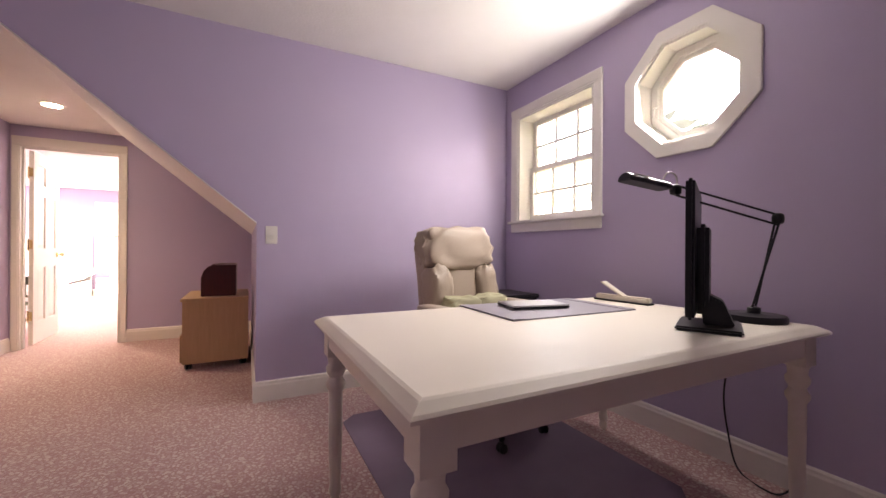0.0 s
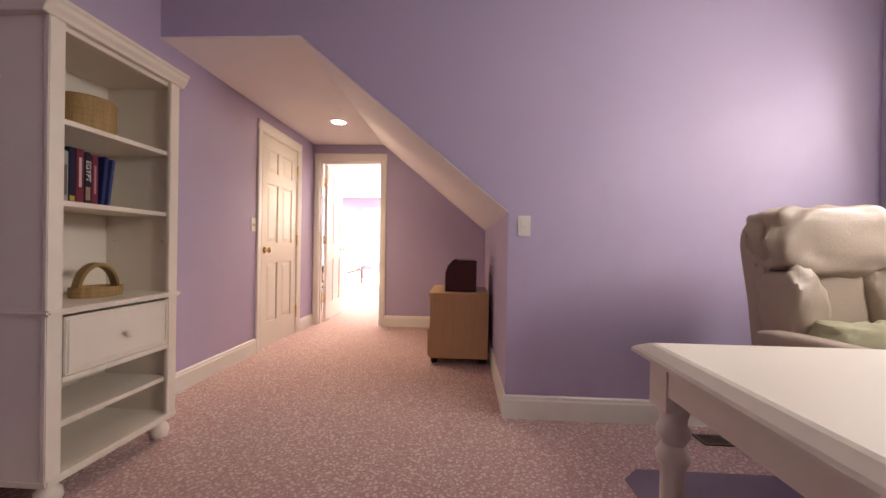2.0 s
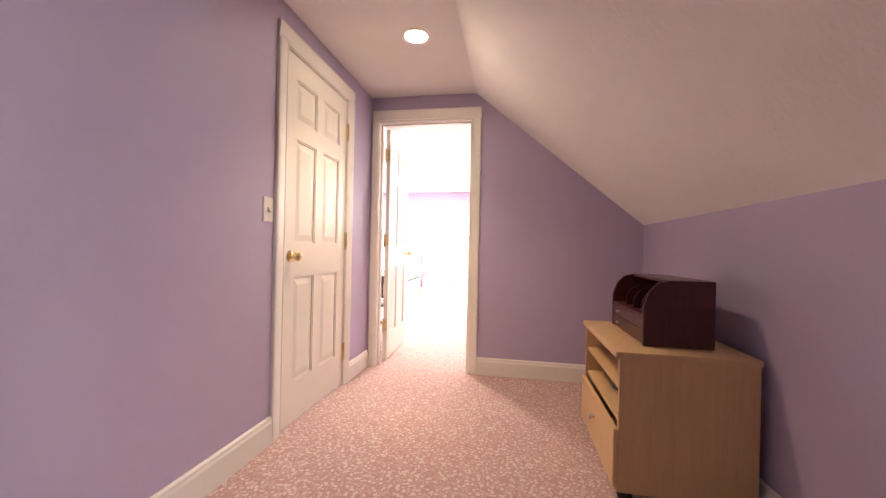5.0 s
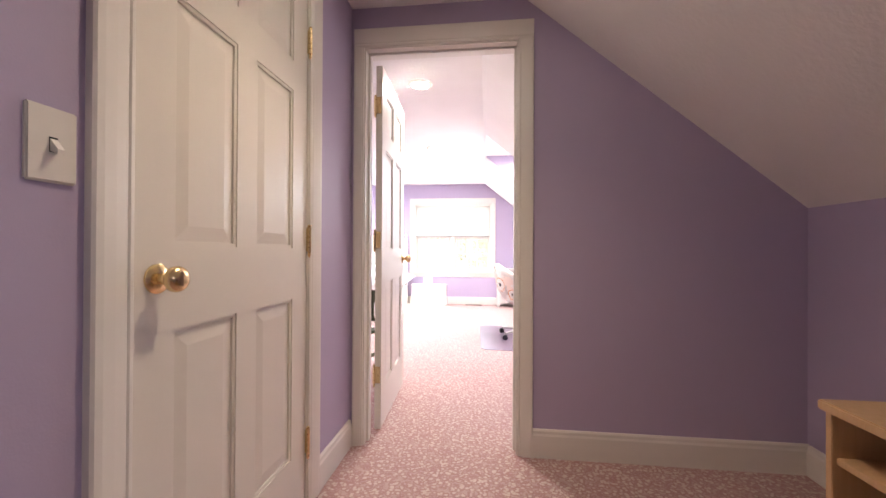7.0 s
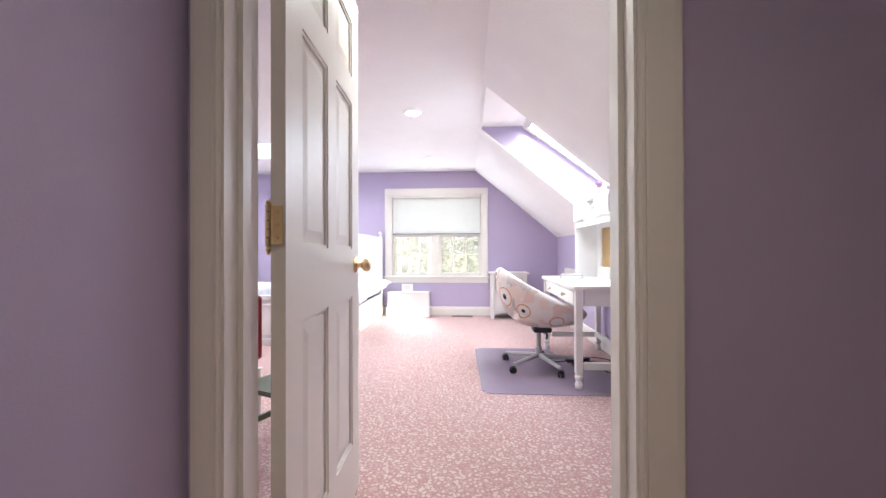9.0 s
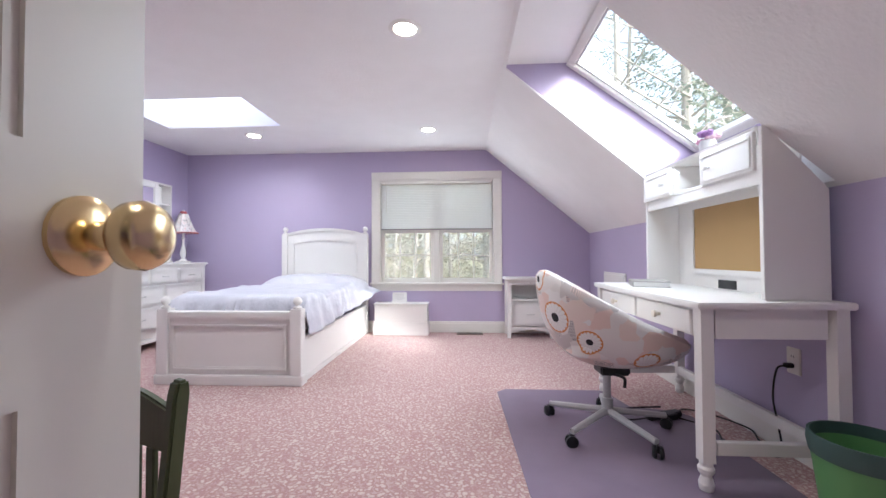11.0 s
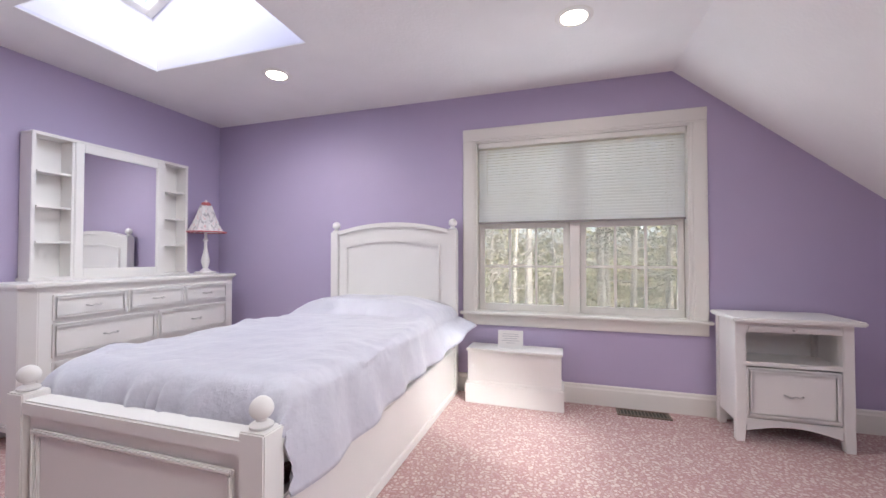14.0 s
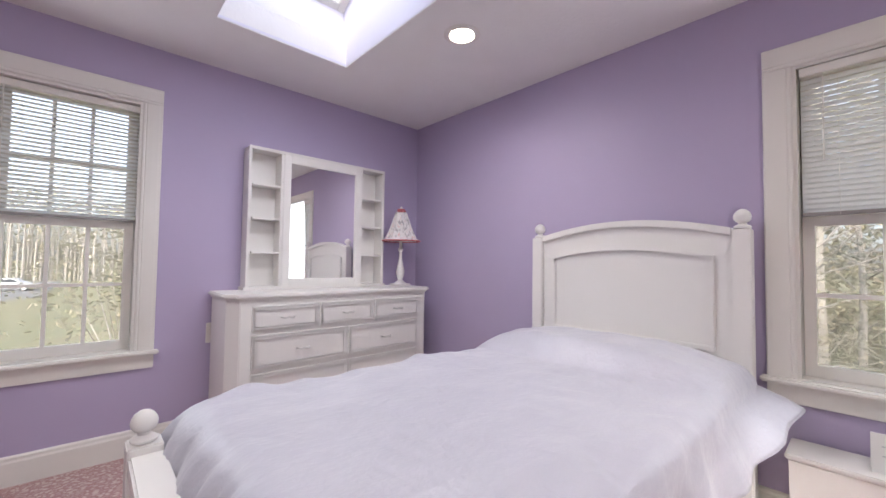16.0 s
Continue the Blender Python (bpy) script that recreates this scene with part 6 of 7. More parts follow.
for cx, cy, cz, r in ((-0.302, -0.140, 0.610, 0.082), (-0.165, -0.240, 0.505, 0.062), (0.10, -0.27, 0.40, 0.07), (-0.362, -0.036, 0.797, 0.060), (-0.33, 0.15, 0.65, 0.075), (0.0, 0.30, 0.55, 0.08)):
    dx = calc(FAB, "SUBTRACT", sepv.outputs[0], cx)
    dy = calc(FAB, "SUBTRACT", sepv.outputs[1], cy)
    dz = calc(FAB, "SUBTRACT", sepv.outputs[2], cz)
    dist = calc(FAB, "SQRT", calc(FAB, "ADD", calc(FAB, "ADD", calc(FAB, "MULTIPLY", dx, dx), calc(FAB, "MULTIPLY", dy, dy)), calc(FAB, "MULTIPLY", dz, dz)))
    ln = math.hypot(cx, cy)
    along = calc(FAB, "ADD", calc(FAB, "MULTIPLY", dx, -cy / ln), calc(FAB, "MULTIPLY", dy, cx / ln))
    wave = calc(FAB, "ABSOLUTE", calc(FAB, "SINE", calc(FAB, "MULTIPLY", calc(FAB, "ARCTAN2", dz, along), 9.0)))
    rim = calc(FAB, "SUBTRACT", dist, calc(FAB, "MULTIPLY", wave, 0.008))
    petal = mix(FAB, calc(FAB, "LESS_THAN", wave, 0.22), (0.82, 0.79, 0.75), (0.66, 0.62, 0.58))
    colr = mix(FAB, calc(FAB, "LESS_THAN", dist, r), colr, (0.62, 0.24, 0.06))
    colr = mix(FAB, calc(FAB, "LESS_THAN", rim, r - 0.014), colr, petal)
    colr = mix(FAB, calc(FAB, "LESS_THAN", dist, r * 0.30), colr, (0.02, 0.018, 0.02))
link(FAB, colr, bsdf(FAB).inputs["Base Color"])
bump(FAB, noise_of(FAB, fv, 180.0, 2.0), 0.3, 0.002)

sc = thing("swivel_chair", "tub-shaped swivel chair covered in patchwork flower fabric", "chair", pose(-0.865, 8.27, 0, 0, 0, 0))


def shell_point(s, a, inset):
    """Bowl surface: s from the bottom (0) to the rim (1), a the angle from the front (+x)."""
    c = math.cos(a)
    rim = 0.640 - 0.175 * c - 0.025 * math.sin(a) ** 2
    rx, ry = (0.385 if c > 0 else 0.375), 0.315
    t = s * math.pi / 2
    r = math.sin(t) ** 0.85
    z = 0.345 + inset + (rim - 0.345 - inset * 0.4) * (1 - math.cos(t)) ** 1.12
    k = 1 - inset / 0.36
    return Vector((rx * r * c * k + 0.01, ry * r * math.sin(a) * k, z))


bm = bmesh.new()
n, rows = 56, 18
loops = []
for j in range(1, rows + 1):
    loops.append([bm.verts.new(shell_point(j / rows, 2 * math.pi * i / n, 0.0)) for i in range(n)])
loops.append([bm.verts.new(shell_point(1, 2 * math.pi * i / n, 0.02) + Vector((0, 0, 0.014))) for i in range(n)])
for j in range(rows, 0, -1):
    loops.append([bm.verts.new(shell_point(j / rows, 2 * math.pi * i / n, 0.05)) for i in range(n)])
for a, b in zip(loops, loops[1:]):
    for i in range(n):
        bm.faces.new((a[i], a[(i + 1) % n], b[(i + 1) % n], b[i]))
bm.faces.new(loops[0][::-1])
bm.faces.new(loops[-1])
part("shell", bm, FAB, sc, "patchwork fabric tub seat with large flowers", smooth=True)
part("seat_cushion", cushion(bmesh.new(), (0.02, 0, 0.455), (0.26, 0.235, 0.05), 0.5, 28, 12, 0.05), FAB, sc, smooth=True)
part("column", lathe(bmesh.new(), [(0.028, 0.085), (0.028, 0.17), (0.020, 0.172), (0.020, 0.30)], n=18), GREYMETAL, sc, smooth=True)
part("seat_bracket", boxed(-0.05, 0.10, -0.06, 0.06, 0.298, 0.345), BLACK, sc, bevel=0.008)
part("lever", tube(bmesh.new(), curve_points([(0.02, -0.05, 0.305), (0.05, -0.10, 0.30), (0.04, -0.13, 0.265)]), 0.008), BLACK, sc, smooth=True)
cst = None
for k in range(5):
    ang = 4 + 72 * k
    u = Vector((math.cos(radians(ang)), math.sin(radians(ang)), 0))
    bm = tube(bmesh.new(), [u * 0.02 + Vector((0, 0, 0.10)), u * 0.31 + Vector((0, 0, 0.072))], [0.020, 0.015], 8)
    part("base_arm", bm, GREYMETAL, sc, smooth=True)
    at = Matrix.Translation(u * 0.315) @ pose(0, 0, 0, 0, 0, ang + 50)
    if cst is None:
        cst = part("castor", castor(0.029), BLACK, sc, smooth=True, at=at)
    else:
        again(cst, sc, at)
chair_mat(pose(0, 0, 0), [(-1.40, 8.80), (-1.37, 7.66), (-1.31, 7.60), (-0.40, 7.60), (-0.33, 7.66), (-0.33, 8.45), (-0.40, 8.52), (-0.62, 8.58), (-0.68, 8.86), (-1.34, 8.86)])

# ---- cables, bin, built-in drawers, small chairs ----
plug = thing("power_plug", "black plug and cord in the wall outlet", "cable", pose(BED_X1 - 0.008, 8.02, 0.415))
part("plug_body", boxed(-0.035, 0, -0.012, 0.012, -0.01, 0.01), CORD, plug, bevel=0.003)
part("cord", tube(bmesh.new(), curve_points([(-0.034, 0, 0), (-0.075, -0.005, -0.02), (-0.085, 0.005, -0.15), (-0.07, -0.005, -0.28), (-0.075, -0.02, -0.40), (-0.13, 0.05, -0.41)]), 0.004), CORD, plug)
strip = thing("power_strip", "black power strip with tangled cords on the carpet", "power strip", pose(-0.50, 8.42, 0.007, 0, 0, 20))
part("body", boxed(-0.11, 0.11, -0.022, 0.022, 0, 0.03), BLACK, strip, bevel=0.004)
part("adapter", boxed(-0.02, 0.05, -0.05, -0.024, 0, 0.035), BLACK, strip, bevel=0.004)
for pts in (((0.10, 0.0, 0.012), (0.2, 0.05, 0.005), (0.28, -0.05, 0.005), (0.30, -0.25, 0.005), (0.20, -0.38, 0.005), (0.25, -0.5, 0.005)), ((-0.11, 0, 0.012), (-0.22, 0.03, 0.005), (-0.25, 0.12, 0.005), (-0.1, 0.16, 0.005), (0.1, 0.12, 0.005)), ((0.05, -0.04, 0.012), (0.12, -0.2, 0.005), (0.03, -0.34, 0.005), (0.16, -0.46, 0.005), (0.28, -0.40, 0.005))):
    part("cord", tube(bmesh.new(), curve_points(pts), 0.0045), CORD, strip)

GREENP = painted("green_plastic", (0.12, 0.28, 0.10), 0.5, 60.0, 0.08, 0.1)
bin_ = thing("waste_bin", "green plastic waste bin with a dark rim", "waste bin", pose(-0.34, 7.48, 0))
bm = bmesh.new()
n = 36
loops = [[bm.verts.new((r * math.cos(2 * math.pi * i / n), r * math.sin(2 * math.pi * i / n), z)) for i in range(n)] for r, z in ((0.10, 0.0), (0.115, 0.12), (0.135, 0.29), (0.131, 0.29), (0.111, 0.12), (0.096, 0.006))]
for a, b in zip(loops, loops[1:]):
    for i in range(n):
        bm.faces.new((a[i], a[(i + 1) % n], b[(i + 1) % n], b[i]))
bm.faces.new(loops[0][::-1])
bm.faces.new(loops[-1])
part("body", bm, GREENP, bin_, smooth=True)
bm = bmesh.new()
loops = [[bm.verts.new((r * math.cos(2 * math.pi * i / n), r * math.sin(2 * math.pi * i / n), z)) for i in range(n)] for r, z in ((0.137, 0.265), (0.143, 0.30), (0.140, 0.33), (0.133, 0.33), (0.132, 0.265))]
for a, b in zip(loops, loops[1:]):
    for i in range(n):
        bm.faces.new((a[i], a[(i + 1) % n], b[(i + 1) % n], b[i]))
part("rim_liner", bm, painted("dark_green_liner", (0.05, 0.09, 0.08), 0.5, 60.0, 0.08, 0.1), bin_, "dark green liner rim", smooth=True)

bi = thing("built_in_cabinet", "white built-in drawer panel in the knee wall", "drawers", pose(BED_X1, 10.11, 0, 0, 0, -90))
part("frame", boxed(-0.275, 0.275, -0.012, 0, 0.14, 0.755), FURN, bi, bevel=0.003)
for z0, z1 in ((0.45, 0.735), (0.155, 0.435)):
    d = part("drawer", boxed(-0.255, 0.255, -0.020, -0.012, z0, z1), FURN, bi, bevel=0.003)
    part("cup_handle", boxed(-0.235, -0.135, -0.030, -0.020, z1 - 0.125, z1 - 0.105), STEEL, d, bevel=0.004)

GREENW = wooden("dark_green_stained_wood", (0.075, 0.085, 0.035), (0.04, 0.05, 0.02), 0.5)
kc = thing("child_chair", "small dark green wooden child's chair with slatted back", "child's chair", pose(-2.30, 6.90, 0, 0, 0, 158) @ Matrix.Diagonal((0.9, 1.0, 1.1, 1.0)))
# the sitter faces +y; the back stands at y = 0
for s in (-1, 1):
    bm = prism(bmesh.new(), [(0.0, 0), (0.03, 0), (0.025, 0.3), (-0.005, 0.60), (-0.012, 0.625), (-0.032, 0.625), (-0.035, 0.60), (-0.005, 0.3)], "x", min(s * 0.155, s * 0.185), max(s * 0.155, s * 0.185))
    part("back_post", bm, GREENW, kc, "curled back post", bevel=0.005)
    part("front_leg", boxed(min(s * 0.150, s * 0.180), max(s * 0.150, s * 0.180), 0.24, 0.27, 0, 0.30), GREENW, kc, bevel=0.004)
    part("side_stretcher", boxed(s * 0.165 - 0.008, s * 0.165 + 0.008, 0.028, 0.24, 0.13, 0.155), GREENW, kc)
part("seat", boxed(-0.185, 0.185, 0.028, 0.30, 0.300, 0.320), GREENW, kc, bevel=0.006)
top = [(-0.155, 0.50), (0.155, 0.50)] + [(0.155 - 0.31 * k / 12, 0.575 + 0.022 * math.sin(math.pi * k / 12)) for k in range(13)]
part("crest_rail", prism(bmesh.new(), top, "y", -0.026, -0.008), GREENW, kc, bevel=0.004)
part("crest_hole", lathe(bmesh.new(), [(0.016, -0.0275), (0.016, -0.0265)], (0, 0, 0.555), 16, "y"), PAPER, kc, "round cut-out in the crest rail")
part("lower_rail", boxed(-0.155, 0.155, -0.016, 0.002, 0.36, 0.385), GREENW, kc)
for k in range(4):
    x = -0.09 + 0.06 * k
    part("slat", boxed(x - 0.014, x + 0.014, -0.020, -0.010, 0.384, 0.502), GREENW, kc, bevel=0.002)
REDW = painted("red_enamel", (0.28, 0.02, 0.025), 0.4, 60.0, 0.06, 0.08)
rc = thing("child_chair", "small red and cream child's chair with a pink seat", "child's chair", pose(-2.80, 7.16, 0, 0, 0, 150))
part("backrest", boxed(-0.15, 0.15, -0.02, 0.0, 0.36, 0.73), REDW, rc, bevel=0.01)
part("back_inset", boxed(-0.10, 0.10, -0.024, 0.004, 0.43, 0.66), CREAM, rc, bevel=0.003)
part("seat", cushion(bmesh.new(), (0, 0.13, 0.325), (0.155, 0.14, 0.03), 0.4, 20, 10), PINK, rc, smooth=True)
for x in (-0.13, 0.13):
    for y in (-0.01, 0.24):
        part("leg", lathe(bmesh.new(), [(0.011, 0), (0.016, 0.31)], (x, y, 0), 10), CREAM, rc, smooth=True)

# ---- outside ----
GZ = -2.7
GROUND = material("leaf_litter_and_lawn", (0.12, 0.11, 0.06), 0.95)
gv = coords(GROUND)
link(GROUND, mix(GROUND, noise_of(GROUND, gv, 0.35, 5.0), (0.10, 0.13, 0.045), (0.22, 0.17, 0.10)), bsdf(GROUND).inputs["Base Color"])
bump(GROUND, noise_of(GROUND, gv, 9.0, 5.0), 0.6, 0.05)
bm = bmesh.new()
gx = [-900, -200, -80] + [-60 + 5 * k for k in range(25)] + [80, 200, 900]
rows = []
for y in gx:
    rows.append([bm.verts.new((x, y, GZ + (0.25 * noise.noise(Vector((x * 0.06, y * 0.06, 1))) if abs(x) < 70 and abs(y) < 70 and max(abs(x), abs(y - 5)) > 10 else 0))) for x in gx])
for a, b in zip(rows, rows[1:]):
    for i in range(len(gx) - 1):
        bm.faces.new((a[i], a[i + 1], b[i + 1], b[i]))
structure("ground", bm, GROUND, "lawn and leaf litter round the house")
ASPH = painted("asphalt", (0.16, 0.155, 0.15), 0.9, 60.0, 0.4, 0.1)
structure("road", boxed(-90, -40, -0.5, 5.5, GZ - 0.05, GZ + 0.06), ASPH, "pale asphalt driveway")
bm = boxed(OFF_X0, OFF_X1 + 0.15, OFF_Y0 - 0.1, OFF_Y1, GZ, -0.21)
box(bm, -5.3, 0.0, 3.25, 11.05, GZ, -0.21)
structure("wall_lower_storey", bm, painted("pale_siding", (0.6, 0.6, 0.58), 0.7), "pale sided lower storey")

BARK = wooden("grey_bark", (0.42, 0.38, 0.33), (0.24, 0.21, 0.18), 0.9, 2, 3.0)
LEAF = material("spring_leaves", (0.16, 0.2, 0.06), 0.7)
oi = LEAF.node_tree.nodes.new("ShaderNodeNewGeometry")
link(LEAF, ramp(LEAF, oi.outputs["Random Per Island"], [(0.0, (0.17, 0.17, 0.09)), (0.35, (0.30, 0.28, 0.16)), (0.75, (0.42, 0.36, 0.24)), (1.0, (0.32, 0.26, 0.18))]), bsdf(LEAF).inputs["Base Color"])
PINE = material("pine_needles", (0.26, 0.28, 0.235), 0.7)


def see_through(m, colour, fac):
    t = m.node_tree.nodes.new("ShaderNodeBsdfTranslucent")
    t.inputs[0].default_value = (*colour, 1)
    k = node(m, "ShaderNodeMixShader", Fac=fac)
    link(m, bsdf(m).outputs[0], k.inputs[1])
    link(m, t.outputs[0], k.inputs[2])
    link(m, k.outputs[0], m.node_tree.nodes["Material Output"].inputs[0])


see_through(LEAF, (0.32, 0.30, 0.20), 0.4)
see_through(PINE, (0.26, 0.28, 0.22), 0.5)


def leaf_cards(bm, centre, spread_, count, size, rng):
    for _ in range(count):
        p = Vector(centre) + Vector((rng.gauss(0, spread_), rng.gauss(0, spread_), rng.gauss(0, spread_ * 0.7)))
        d = Vector((rng.uniform(-1, 1), rng.uniform(-1, 1), rng.uniform(-0.6, 0.6))).normalized() * size * rng.uniform(0.6, 1.3)
        e = d.orthogonal().normalized() * size * 0.45
        vs = [bm.verts.new(p - d), bm.verts.new(p + e), bm.verts.new(p + d), bm.verts.new(p - e)]
        bm.faces.new(vs)


def tree(label, seed, h, r, leaves, size, pine=False):
    rng = random.Random(seed)
    e = thing("tree", label, "tree", None, "trees of the wood")
    trunk, crown = bmesh.new(), bmesh.new()
    pts = [Vector((0.25 * noise.noise(Vector((seed, k * 0.3, 0))), 0.25 * noise.noise(Vector((seed, k * 0.3, 9))), h * k / 8)) for k in range(9)]
    pts[0] = Vector((0, 0, -0.3))
    tube(trunk, pts, [r * (1 - 0.85 * k / 8) + 0.01 for k in range(9)], 9)
    for k in range(26 if not pine else 34):
        f = rng.uniform(0.25, 0.97) if not pine else 0.25 + 0.73 * k / 34
        base = pts[0].lerp(pts[-1], f)
        a = rng.uniform(0, 6.28)
        ln = (h * 0.26 * (1.05 - f) + 0.7) * rng.uniform(0.7, 1.2) if not pine else (2.6 * (1.02 - f) + 0.3)
        up = rng.uniform(0.25, 0.9) if not pine else rng.uniform(-0.15, 0.15)
        d = Vector((math.cos(a), math.sin(a), up)).normalized()
        bend = [base, base + d * ln * 0.5 + Vector((rng.uniform(-.15, .15), rng.uniform(-.15, .15), 0)), base + d * ln + Vector((0, 0, rng.uniform(-0.1, 0.4)))]
        tube(trunk, bend, [r * 0.32 * (1.1 - f) + 0.008, r * 0.2 * (1.1 - f) + 0.006, 0.004], 5)
        for _ in range(3):
            q = bend[1].lerp(bend[2], rng.uniform(0, 0.9))
            dd = (d + Vector((rng.uniform(-.9, .9), rng.uniform(-.9, .9), rng.uniform(-.3, .6)))).normalized()
            tw = q + dd * ln * rng.uniform(0.25, 0.5)
            tube(trunk, [q, tw], [0.008, 0.0025], 4)
            leaf_cards(crown, tw, 0.30 if not pine else 0.22, leaves, size, rng)
        leaf_cards(crown, bend[2], 0.35 if not pine else 0.22, leaves, size, rng)
        if pine:
            for t in (0.35, 0.6, 0.85):
                leaf_cards(crown, base + d * ln * t, 0.22, leaves, size, rng)
    part("trunk", trunk, BARK, e, "grey bark trunk with limbs", smooth=True)
    part("crown", crown, PINE if pine else LEAF, e, "thin spring leaves" if not pine else "dark pine needles")
    return e


kinds = [tree("tall slim tree with sparse pale spring leaves", 11, 12.5, 0.16, 8, 0.042), tree("leaning bare tree with few young leaves", 23, 12.5, 0.13, 3, 0.03),
         tree("young tree with thick yellow-green spring leaves", 37, 7.5, 0.09, 18, 0.045), tree("tall dark green pine tree", 53, 14.0, 0.17, 12, 0.075, True), tree("broad thick-needled spruce added out of view to shade the office", 71, 14.5, 0.2, 70, 0.10, True)]
rng = random.Random(4)
spots = []
for k in range(46):
    y = 15.5 + 22 * (k / 46) ** 1.2 + rng.uniform(-1, 1)
    spots.append((rng.uniform(-15, 12), y))
spots += [(5.0 + rng.uniform(0, 10), 13.5 + rng.uniform(0, 9)) for _ in range(7)]
spots += [(-85 + rng.uniform(-8, 4), -22 + 7 * k + rng.uniform(0, 3.5)) for k in range(6)] + [(-34 + rng.uniform(-6, 4), 13.5 + rng.uniform(0, 9)) for _ in range(6)]
spots += [(10 + rng.uniform(0, 8), -3 + 2.4 * k + rng.uniform(-1, 1)) for k in range(5)]
for k, (x, y) in enumerate(spots):
    src = kinds[(0, 1, 2, 0, 3, 2, 1)[k % 7] if y < 13 or x < 4.5 else (1, 1, 1, 3, 1)[k % 5]]
    m = pose(x, y, GZ - 0.1, 0, 0, rng.uniform(0, 360)) @ Matrix.Scale(rng.uniform(0.8, 1.15), 4)
    if k < 4:
        src = kinds[k]
        src.matrix_basis = m
        continue
    c = copy_thing(src, Matrix.Identity(4))
    c.matrix_basis = m
# a pale birch before a stand of pines, and spruces towards the sun
# the spruces are unseen, added to keep direct sun out of the office
kinds[4].matrix_basis = pose(10.4, -6.7, GZ - 0.1, 0, 0, 75) @ Matrix.Scale(1.2, 4)
for kind, x, y, turn, size in ((1, 4.95, 17.7, 40, 1.35), (1, 3.1, 18.2, 200, 1.2), (3, 6.9, 21.6, 10, 1.15), (3, 8.9, 20.6, 95, 1.25), (3, 5.6, 23.0, 150, 1.2), (3, 10.6, 21.0, 240, 1.1),
                               (4, 6.2, -2.0, 30, 1.2), (4, 7.6, -4.6, 120, 1.3), (4, 8.9, -5.3, 200, 1.35), (4, 5.1, -0.7, 300, 1.2)):
    c = copy_thing(kinds[kind], Matrix.Identity(4))
    c.matrix_basis = pose(x, y, GZ - 0.1, 0, 0, turn) @ Matrix.Scale(size, 4)

# undergrowth of the wood and shrubs by the west window
rng = random.Random(8)
bm = bmesh.new()
for _ in range(1300):
    x, y = rng.uniform(-20, 14), rng.uniform(13.2, 38)
    leaf_cards(bm, (x, y, GZ + rng.uniform(0.1, 1.2 + 0.17 * (y - 13))), 0.5, 42, 0.05, rng)
twigs = bmesh.new()
for _ in range(1500):
    x, y = rng.uniform(-17, 10), 12.6 + 16 * rng.random() ** 1.4
    p = Vector((x, y, GZ + rng.uniform(0.0, 0.9 + 0.13 * (y - 12))))
    d = Vector((rng.uniform(-1, 1), rng.uniform(-0.6, 0.6), rng.uniform(-0.1, 1.1))).normalized()
    ln = rng.uniform(0.7, 2.3)
    q = p + d * ln * 0.5 + Vector((0, 0, rng.uniform(0, 0.2)))
    tube(twigs, [p, q, p + d * ln + Vector((rng.uniform(-.3, .3), 0, rng.uniform(-0.5, 0.1)))], [rng.uniform(0.007, 0.014), 0.007, 0.003], 4)
tagged(part("brushwood", twigs, BARK), "tangle of pale bare twigs on the wood's edge", "brushwood", "", "stuff")
far, stems = bmesh.new(), bmesh.new()
for k in range(8400):
    if k % 3:
        p = (rng.uniform(-45, 45), 34 + rng.uniform(0, 14))
    else:
        p = (-95 + rng.uniform(-14, 6), rng.uniform(-40, 50))
    leaf_cards(far, (p[0], p[1], GZ + 15 * rng.random() ** 1.2), 0.9, 12, 0.26, rng)
    if k % 24 < 1:
        h = rng.uniform(9, 17)
        tube(stems, [(p[0], p[1], GZ - 0.2), (p[0] + rng.uniform(-.4, .4), p[1], GZ + h * 0.5), (p[0] + rng.uniform(-.8, .8), p[1], GZ + h)], [0.15, 0.11, 0.03], 5)
tagged(part("far_wood_leaves", far, LEAF), "olive and tan spring foliage of the distant wood", "woods", "", "stuff")
tagged(part("far_wood_trunks", stems, BARK), "grey trunks of the distant wood", "woods", "", "stuff")
tagged(part("undergrowth", bm, LEAF), "pale tangled spring undergrowth on the wood's floor", "undergrowth", "", "stuff")


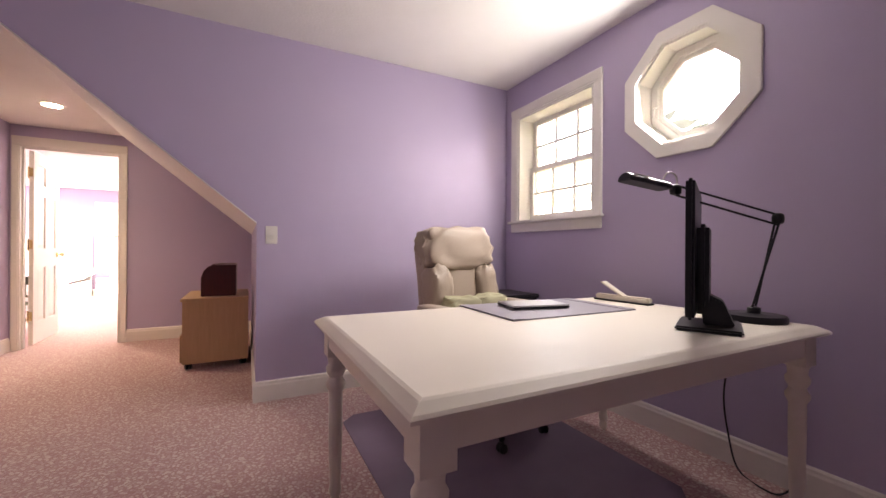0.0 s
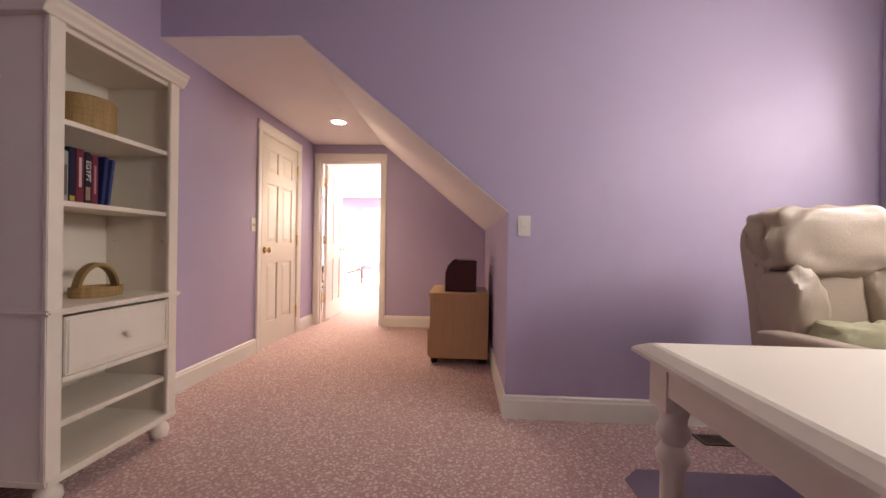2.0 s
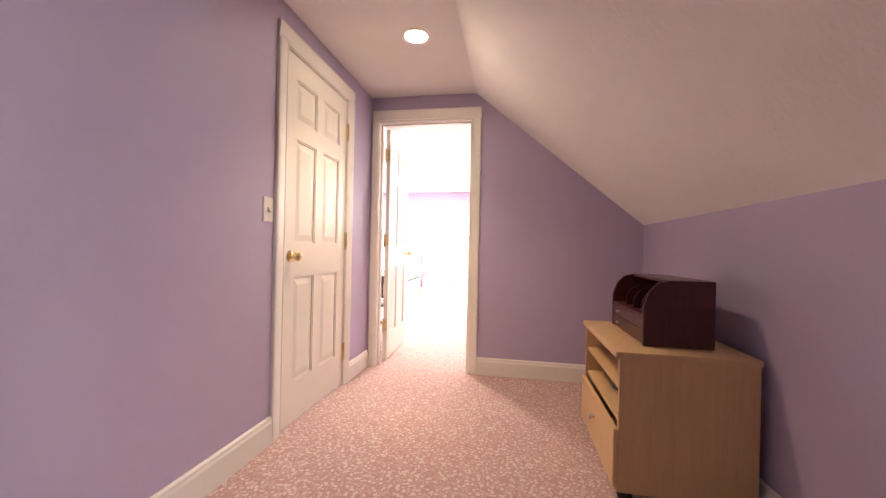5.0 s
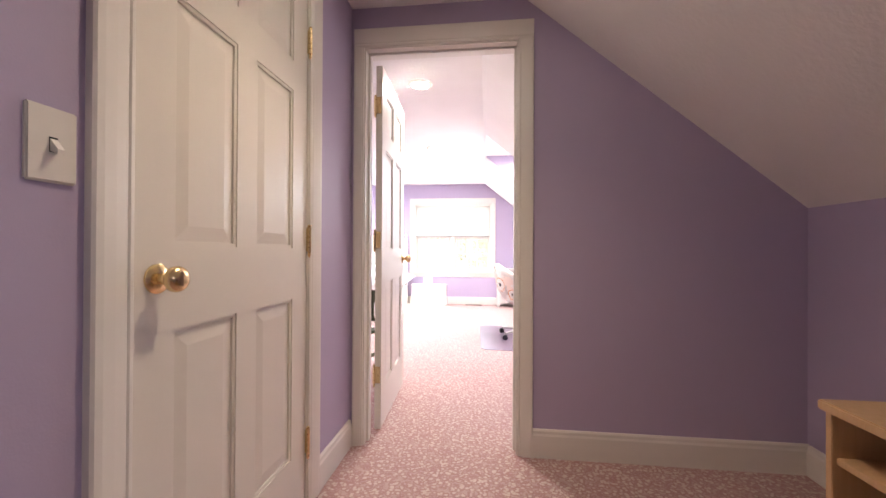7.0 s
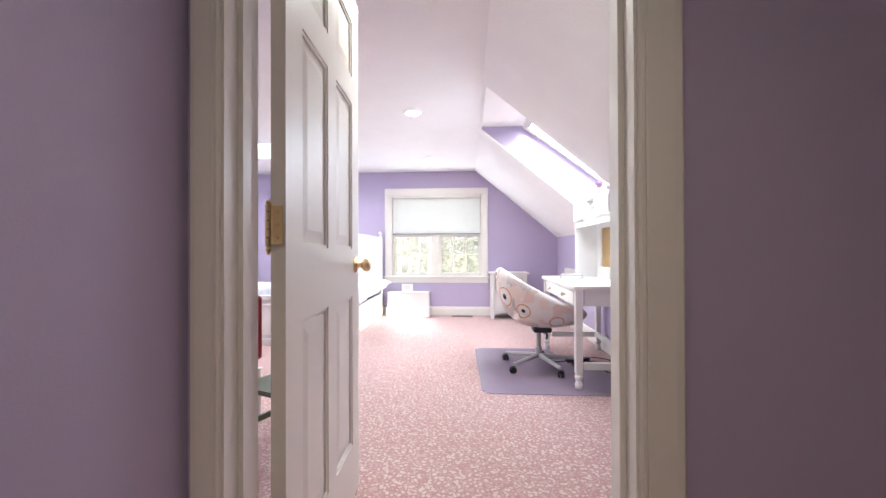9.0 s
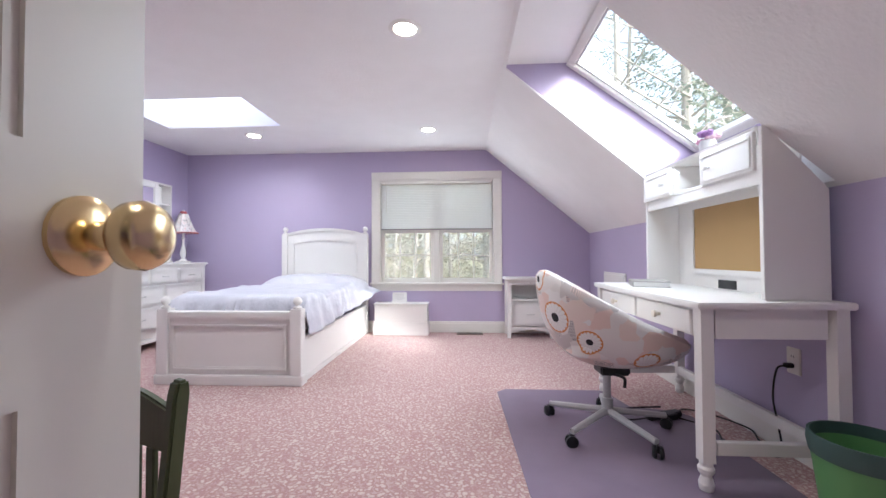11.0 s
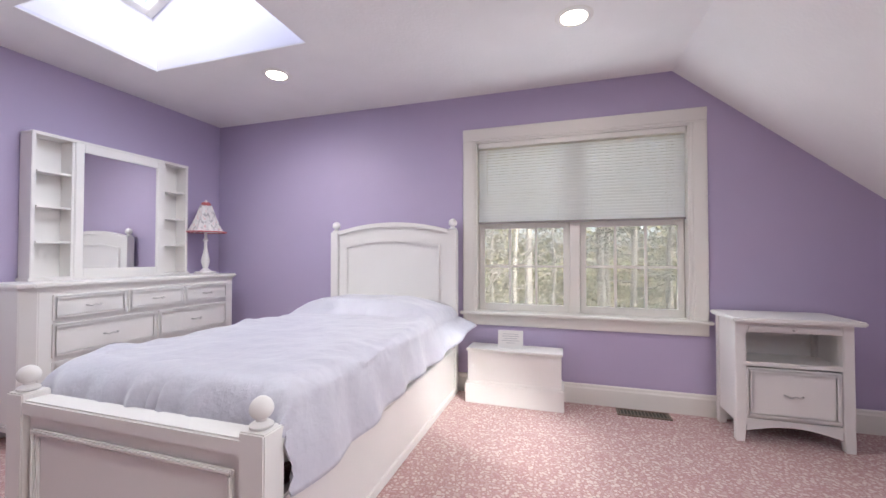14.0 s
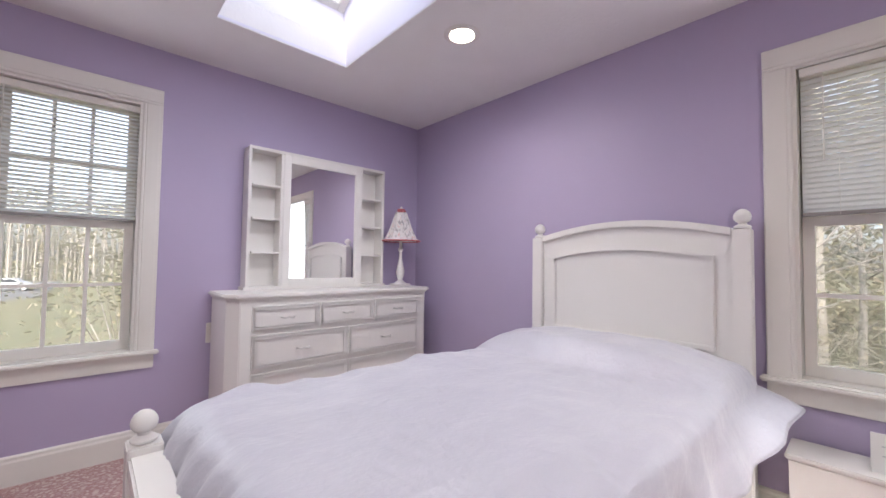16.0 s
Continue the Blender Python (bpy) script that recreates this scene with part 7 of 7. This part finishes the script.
def shrub(x, y, r, h, seed):
    rg = random.Random(seed)
    e = thing("shrub", "rounded pale green shrub beside the lawn", "shrub", pose(x, y, GZ), "shrubs by the lawn")
    stems, crown = bmesh.new(), bmesh.new()
    for k in range(14):
        a, f = rg.uniform(0, 6.28), rg.uniform(0.2, 1)
        tip = Vector((r * f * math.cos(a), r * f * math.sin(a), h * (1.0 - 0.45 * f * f)))
        tube(stems, [(0, 0, 0), tip * 0.5 + Vector((0, 0, 0.15)), tip], [0.03, 0.015, 0.004], 5)
        leaf_cards(crown, tip, r * 0.24, 70, 0.07, rg)
        leaf_cards(crown, tip * 0.7, r * 0.24, 50, 0.07, rg)
    part("stems", stems, BARK, e)
    part("crown", crown, LEAF, e)


shrub(-15.0, 9.6, 2.3, 4.7, 1)
shrub(-15.5, 13.2, 2.2, 4.0, 2)
shrub(-11.0, 13.5, 1.6, 2.8, 3)
shrub(-12.0, 7.6, 1.1, 1.3, 4)

# parked car
CARP = material("silver_car_paint", (0.62, 0.63, 0.65), 0.25, 0.3)
car = thing("car", "silver sedan parked on the driveway", "car", pose(-66, 2.4, GZ + 0.06, 0, 0, 75))
body = [(-2.2, 0.3), (2.15, 0.3), (2.25, 0.55), (2.2, 0.75), (1.2, 0.9), (0.55, 1.38), (-0.9, 1.42), (-1.6, 0.98), (-2.2, 0.92), (-2.3, 0.6)]
part("body", prism(bmesh.new(), body, "y", -0.85, 0.85), CARP, car, bevel=0.06)
DG = material("car_glass", (0.03, 0.035, 0.04), 0.05)
for s in (-1, 1):
    part("side_window", prism(bmesh.new(), [(-1.35, 1.0), (1.0, 0.98), (0.5, 1.3), (-0.85, 1.33)], "y", min(s * 0.845, s * 0.858), max(s * 0.845, s * 0.858)), DG, car)
    for x in (-1.35, 1.4):
        w = part("wheel", lathe(bmesh.new(), [(0.2, s * 0.70), (0.32, s * 0.71), (0.33, s * 0.86), (0.22, s * 0.88)], (x, 0, 0.33), 20, "y"), BLACK, car, smooth=True)
        part("rim", lathe(bmesh.new(), [(0.02, s * 0.882), (0.2, s * 0.882), (0.21, s * 0.87)], (x, 0, 0.33), 16, "y"), STEEL, w)
for y in (-0.6, 0.6):
    part("headlight", boxed(2.2, 2.27, y - 0.18, y + 0.18, 0.58, 0.72), PAPER, car)
